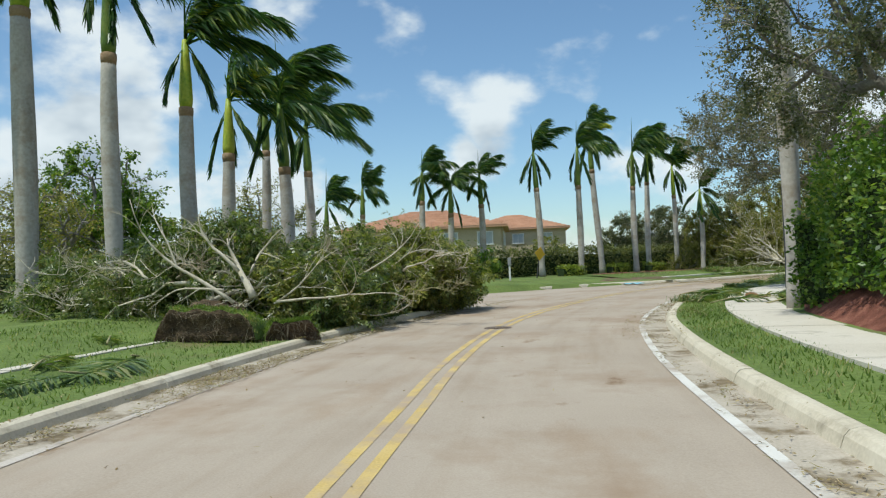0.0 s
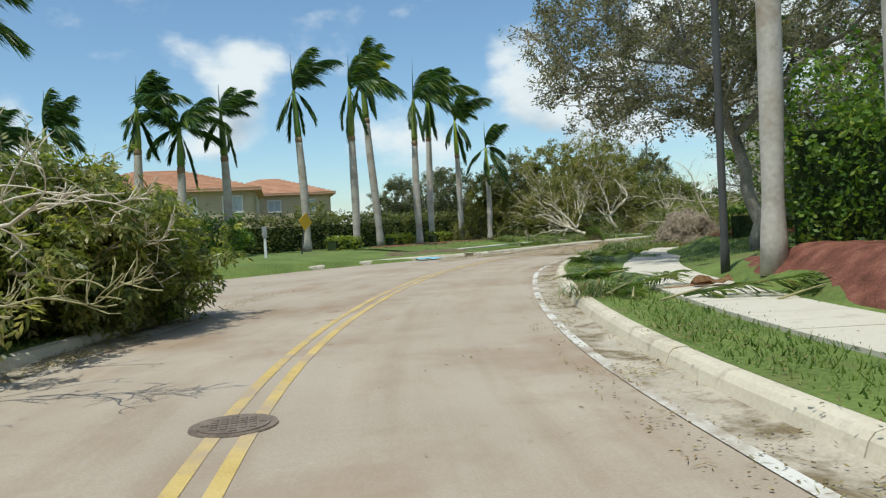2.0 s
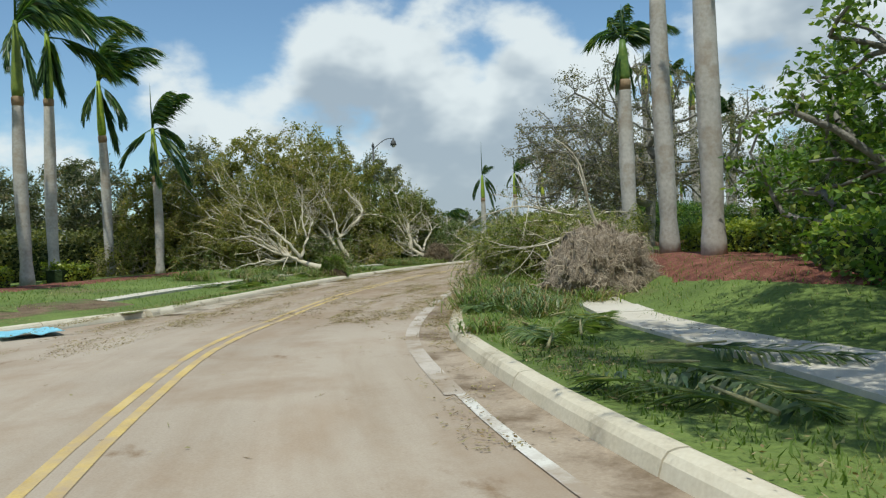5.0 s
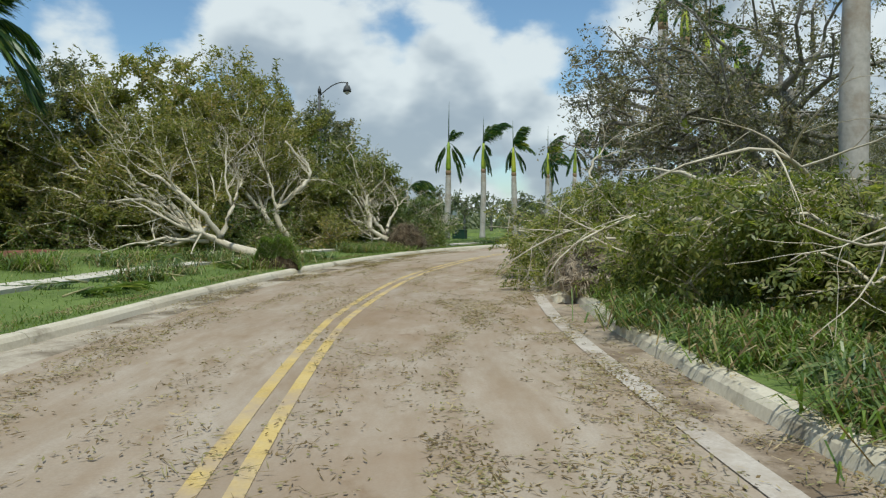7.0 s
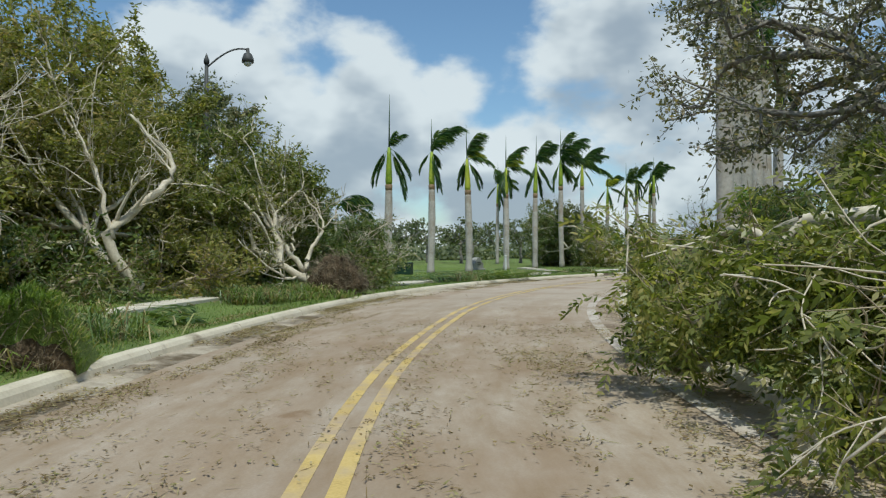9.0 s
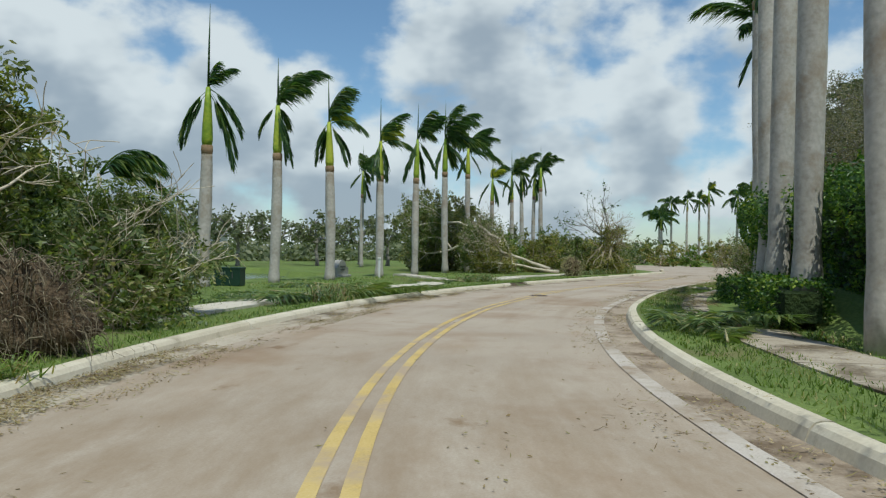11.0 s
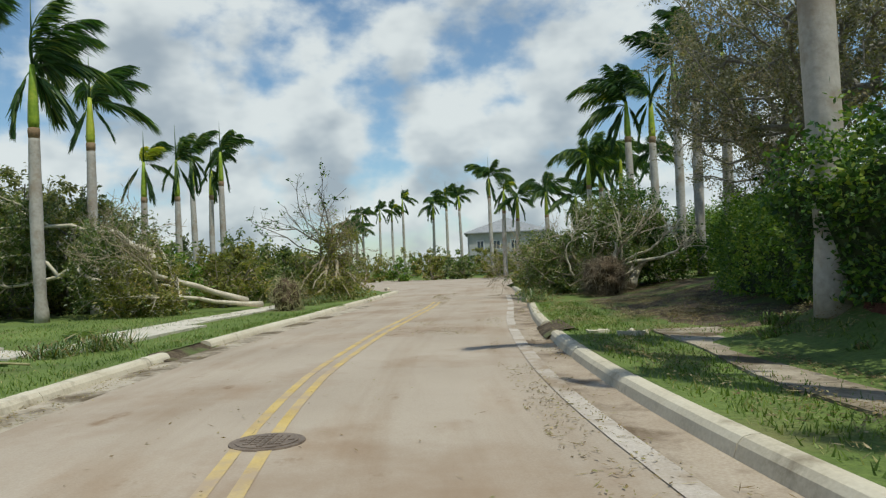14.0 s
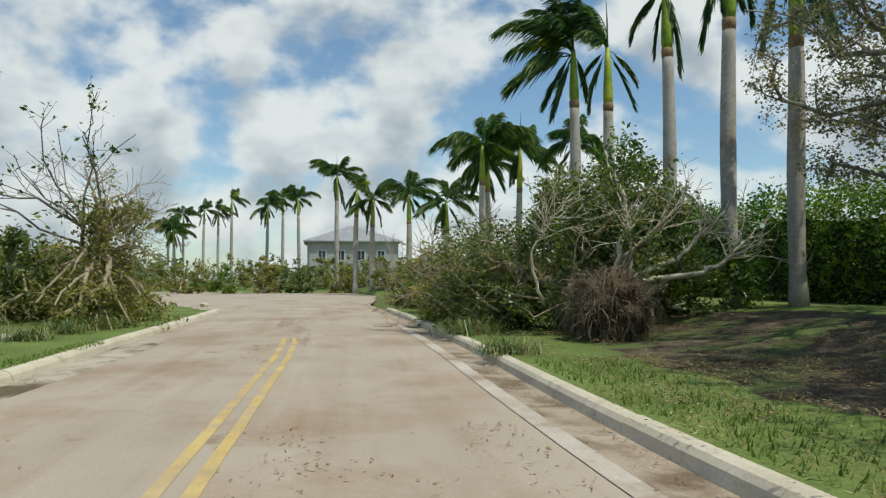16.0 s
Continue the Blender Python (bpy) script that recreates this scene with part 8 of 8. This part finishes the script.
frng = random.Random(4)
SPOTS = [(s, d) for s, d in ((4.6, -3.55), (5.4, -3.7), (6.2, -3.5), (6.6, -4.1), (7.6, -4.9), (9.0, -4.2), (6.0, -5.6), (8.5, -6.0), (10.5, -7.2), (4.0, -6.4), (11.5, -8.5), (3.2, -4.2), (3.8, -5.0), (5.2, -4.9), (7.2, -5.5), (9.6, -5.2), (10.8, -4.4), (12.0, -6.0), (2.6, -5.8), (9.8, -7.8), (22.6, 4.3), (25.0, 4.4),
                              (27.5, 4.7), (29.5, 4.4), (33.5, 4.3), (35.2, 4.7), (36.2, 5.4), (37.2, 4.2), (38.0, 5.0), (39.0, 4.4), (40.5, 4.9), (42.0, 4.4), (43.5, 4.0), (44.6, 4.6), (47.5, 4.3), (49.0, 3.9),
                              (52.0, -4.3), (53.5, -5.0), (55.5, -4.2), (57.0, -5.4), (58.5, -4.1), (59.5, -4.9), (60.5, -4.2), (61.5, -5.5), (62.5, -4.4), (63.2, -3.7), (63.5, -5.2), (64.5, -4.2), (65.2, -6.0), (66.0, -5.0), (60.0, -6.6), (62.4, -7.0), (57.5, -7.2),
                              (80.2, -4.6), (80.8, -5.2), (81.6, -4.4), (82.4, -5.2), (83.2, -4.7), (84.5, -4.2), (76.5, 4.4), (77.4, 4.8), (78.2, 4.3), (79.0, 4.9), (86.5, -6.4), (93.0, -4.5), (97.0, -6.0), (72.0, -5.2), (74.5, 4.4), (68.0, 4.3))]
for i, (s, d) in enumerate(SPOTS):
    beside_frond(s + frng.uniform(-0.2, 0.2), d + frng.uniform(-0.15, 0.15), math.degrees(heading(s)) + frng.choice((-1, 1)) * frng.uniform(4, 26 if d > 0 else 60) + frng.choice((0, 180)), frng.uniform(0.45, 0.85), i)


def husk():
    x, y = 6.5, 21.6
    root = thing("palm_sheath", (x, y, 0.18), "curled dry brown palm sheath lying on the sidewalk", "palm sheath")
    bm = bmesh.new()
    n, m = 10, 7
    grid = [[bm.verts.new((-0.45 + 0.9 * i / n, (0.12 + 0.1 * math.sin(i / n * 3)) * math.cos(math.pi * j / m), 0.03 + (0.15 + 0.08 * math.sin(i * 0.7)) * math.sin(math.pi * j / m * 0.9))) for j in range(m + 1)] for i in range(n + 1)]
    for i in range(n):
        for j in range(m):
            bm.faces.new((grid[i][j], grid[i + 1][j], grid[i + 1][j + 1], grid[i][j + 1]))
    for v in bm.verts:
        v.co = v.co * 0.72 + Vector((noise.noise(v.co * 6), noise.noise(v.co * 6 + Vector((5, 0, 0))), abs(noise.noise(v.co * 5)))) * 0.06
    bmesh.ops.solidify(bm, geom=bm.faces[:], thickness=0.012)
    part("shell", bm, M_HUSK, root, smooth=True)
    tb = Tubes()
    tb.add([(-0.75, 0.1, 0.02), (-0.3, 0.03, 0.04), (0.05, 0, 0.05)], [0.01, 0.014, 0.02], 6)
    tb.make("stalk", M_HUSK, root)


husk()


def blue_scrap():
    bm = bmesh.new()
    bmesh.ops.create_grid(bm, x_segments=8, y_segments=6, size=0.5)
    for v in bm.verts:
        v.co.z = 0.06 + 0.05 * noise.noise(v.co * 4)
    bmesh.ops.solidify(bm, geom=bm.faces[:], thickness=0.012)
    ob = part("plastic_sheet", bm, M_BLUE)
    ob.location = (6.3, 43.2, 0.02)
    tagged(ob, "crumpled pale blue plastic sheet in the gutter", "plastic sheet")


blue_scrap()


def kerb_chunk(x, y, size, seed):
    """A lump broken off the kerb."""
    rng = random.Random(seed)
    bm = bmesh.new()
    bmesh.ops.create_cube(bm, size=1, matrix=Matrix.Rotation(rng.uniform(0, 3), 4, "Z") @ Matrix.Rotation(rng.uniform(-0.3, 0.3), 4, "X") @ Matrix.Diagonal((size * 1.5, size, size * 0.8, 1)))
    bmesh.ops.subdivide_edges(bm, edges=bm.edges[:], cuts=3, use_grid_fill=True)
    for v in bm.verts:
        v.co += v.co.normalized() * size * 0.35 * noise.noise(v.co * 6 + Vector((seed, 0, 0)))
    ob = part("kerb_chunk", bm, M_CONC)
    ob.location = (x, y, size * 0.3)
    tagged(ob, "lump of pale concrete broken off the kerb", "concrete chunk", "broken kerb lumps")


for i, (x, y, k) in enumerate(((24.26, 49.85, 0.20), (21.36, 47.69, 0.28), (18.90, 45.47, 0.20), (18.21, 43.78, 0.22), (93.07, 67.41, 0.25))):
    kerb_chunk(x, y, k, i)


for i, (u, d, k) in enumerate(((95.5, 4.3, 0.26), (94.8, 4.72, 0.3))):
    p = beside(u, d)
    kerb_chunk(p.x, p.y, k, 10 + i)
wrng = random.Random(12)
for i, (u, d, k) in enumerate(((93.2, 6.5, 0.5), (93.5, 6.75, 0.4), (88.0, 5.95, 0.45), (92.3, 6.15, 0.45), (86.2, 6.1, 0.4), (84.0, 6.2, 0.45), (90.2, 6.2, 0.35), (79.5, 5.9, 0.45), (77.2, 5.9, 0.4), (75.4, 6.0, 0.45))):
    p = beside(u, d)
    weed_clump(p.x, p.y, k, 460 + i, M_BLADE, "bushy tuft of bright grass beside the sidewalk")
for i in range(26):
    p = beside(wrng.uniform(55, 66), wrng.uniform(-8.5, -4.0))
    weed_clump(p.x, p.y, wrng.uniform(0.7, 1.2), 300 + i, wrng.choice((M_FRONDG, M_BLADE)))
for i in range(30):
    p = beside(wrng.uniform(39, 56), wrng.uniform(3.9, 6.2))
    weed_clump(p.x, p.y, wrng.uniform(0.6, 1.1), 340 + i, wrng.choice((M_FRONDG, M_BLADE)))
for i in range(30):
    p = beside(wrng.uniform(43.5, 55), wrng.uniform(3.9, 4.9))
    weed_clump(p.x, p.y, wrng.uniform(0.7, 1.1), 440 + i, wrng.choice((M_BLADE, M_BLADE, M_FRONDG)))
for i, (x, y, k) in enumerate(((54.9, 67.3, 1.0), (53.9, 67.6, 0.8), (39.8, 64.6, 0.9), (40.9, 65.3, 1.1), (42.0, 65.6, 1.0), (70.5, 58.6, 1.0), (66.2, 58.8, 0.8), (72.0, 67.2, 0.9), (73.5, 67.0, 1.0), (77.5, 66.9, 1.0), (70.2, 67.3, 0.8))):
    weed_clump(x, y, k, 380 + i, M_FRONDG)

for i, (x, y, a, k) in enumerate(((39.4, 55.9, 250, 0.85), (39.0, 56.2, 256, 0.75), (39.6, 55.5, 244, 0.85), (38.4, 55.7, 262, 0.7), (5.2, 20.2, 100, 0.9), (6.3, 19.3, 96, 0.8), (4.9, 21.6, 70, 0.7))):
    fallen_frond(x, y, a, k, seed=i, tilt=-6)

weed_clump(4.6, 21.9, 0.68, 395, M_FRONDG, "torn palm crown lying on the verge like a rosette")
weed_clump(5.0, 22.5, 0.6, 396, M_FRONDG, "torn palm crown lying on the verge like a rosette")
for i, (x, y, a, k) in enumerate(((5.3, 24.9, 60, 0.8), (5.9, 25.1, 40, 0.7))):
    fallen_frond(x, y, a, k, seed=i)

for i, (u, d, a, k) in enumerate(((82.4, -3.9, 20, 0.9), (83.0, -4.3, 340, 1.0), (83.6, -3.8, 50, 0.85), (84.2, -4.4, 10, 0.9), (82.0, -4.5, 65, 0.8), (81.2, -3.9, 200, 0.9), (81.6, -4.3, 175, 0.8), (84.8, -3.7, 35, 0.8))):
    p = beside(u, d)
    fallen_frond(p.x, p.y, a + math.degrees(heading(u)), k, seed=i, tilt=-4)

vrng = random.Random(31)
for i in range(16):
    weed_clump(vrng.uniform(26.2, 29.0), vrng.uniform(60.2, 62.2), vrng.uniform(0.7, 1.1), 400 + i, vrng.choice((M_FRONDG, M_BLADE)))
for i in range(7):
    fallen_frond(vrng.uniform(26.0, 28.6), vrng.uniform(60.3, 61.8), vrng.uniform(30, 80), vrng.uniform(0.6, 0.9), seed=i)
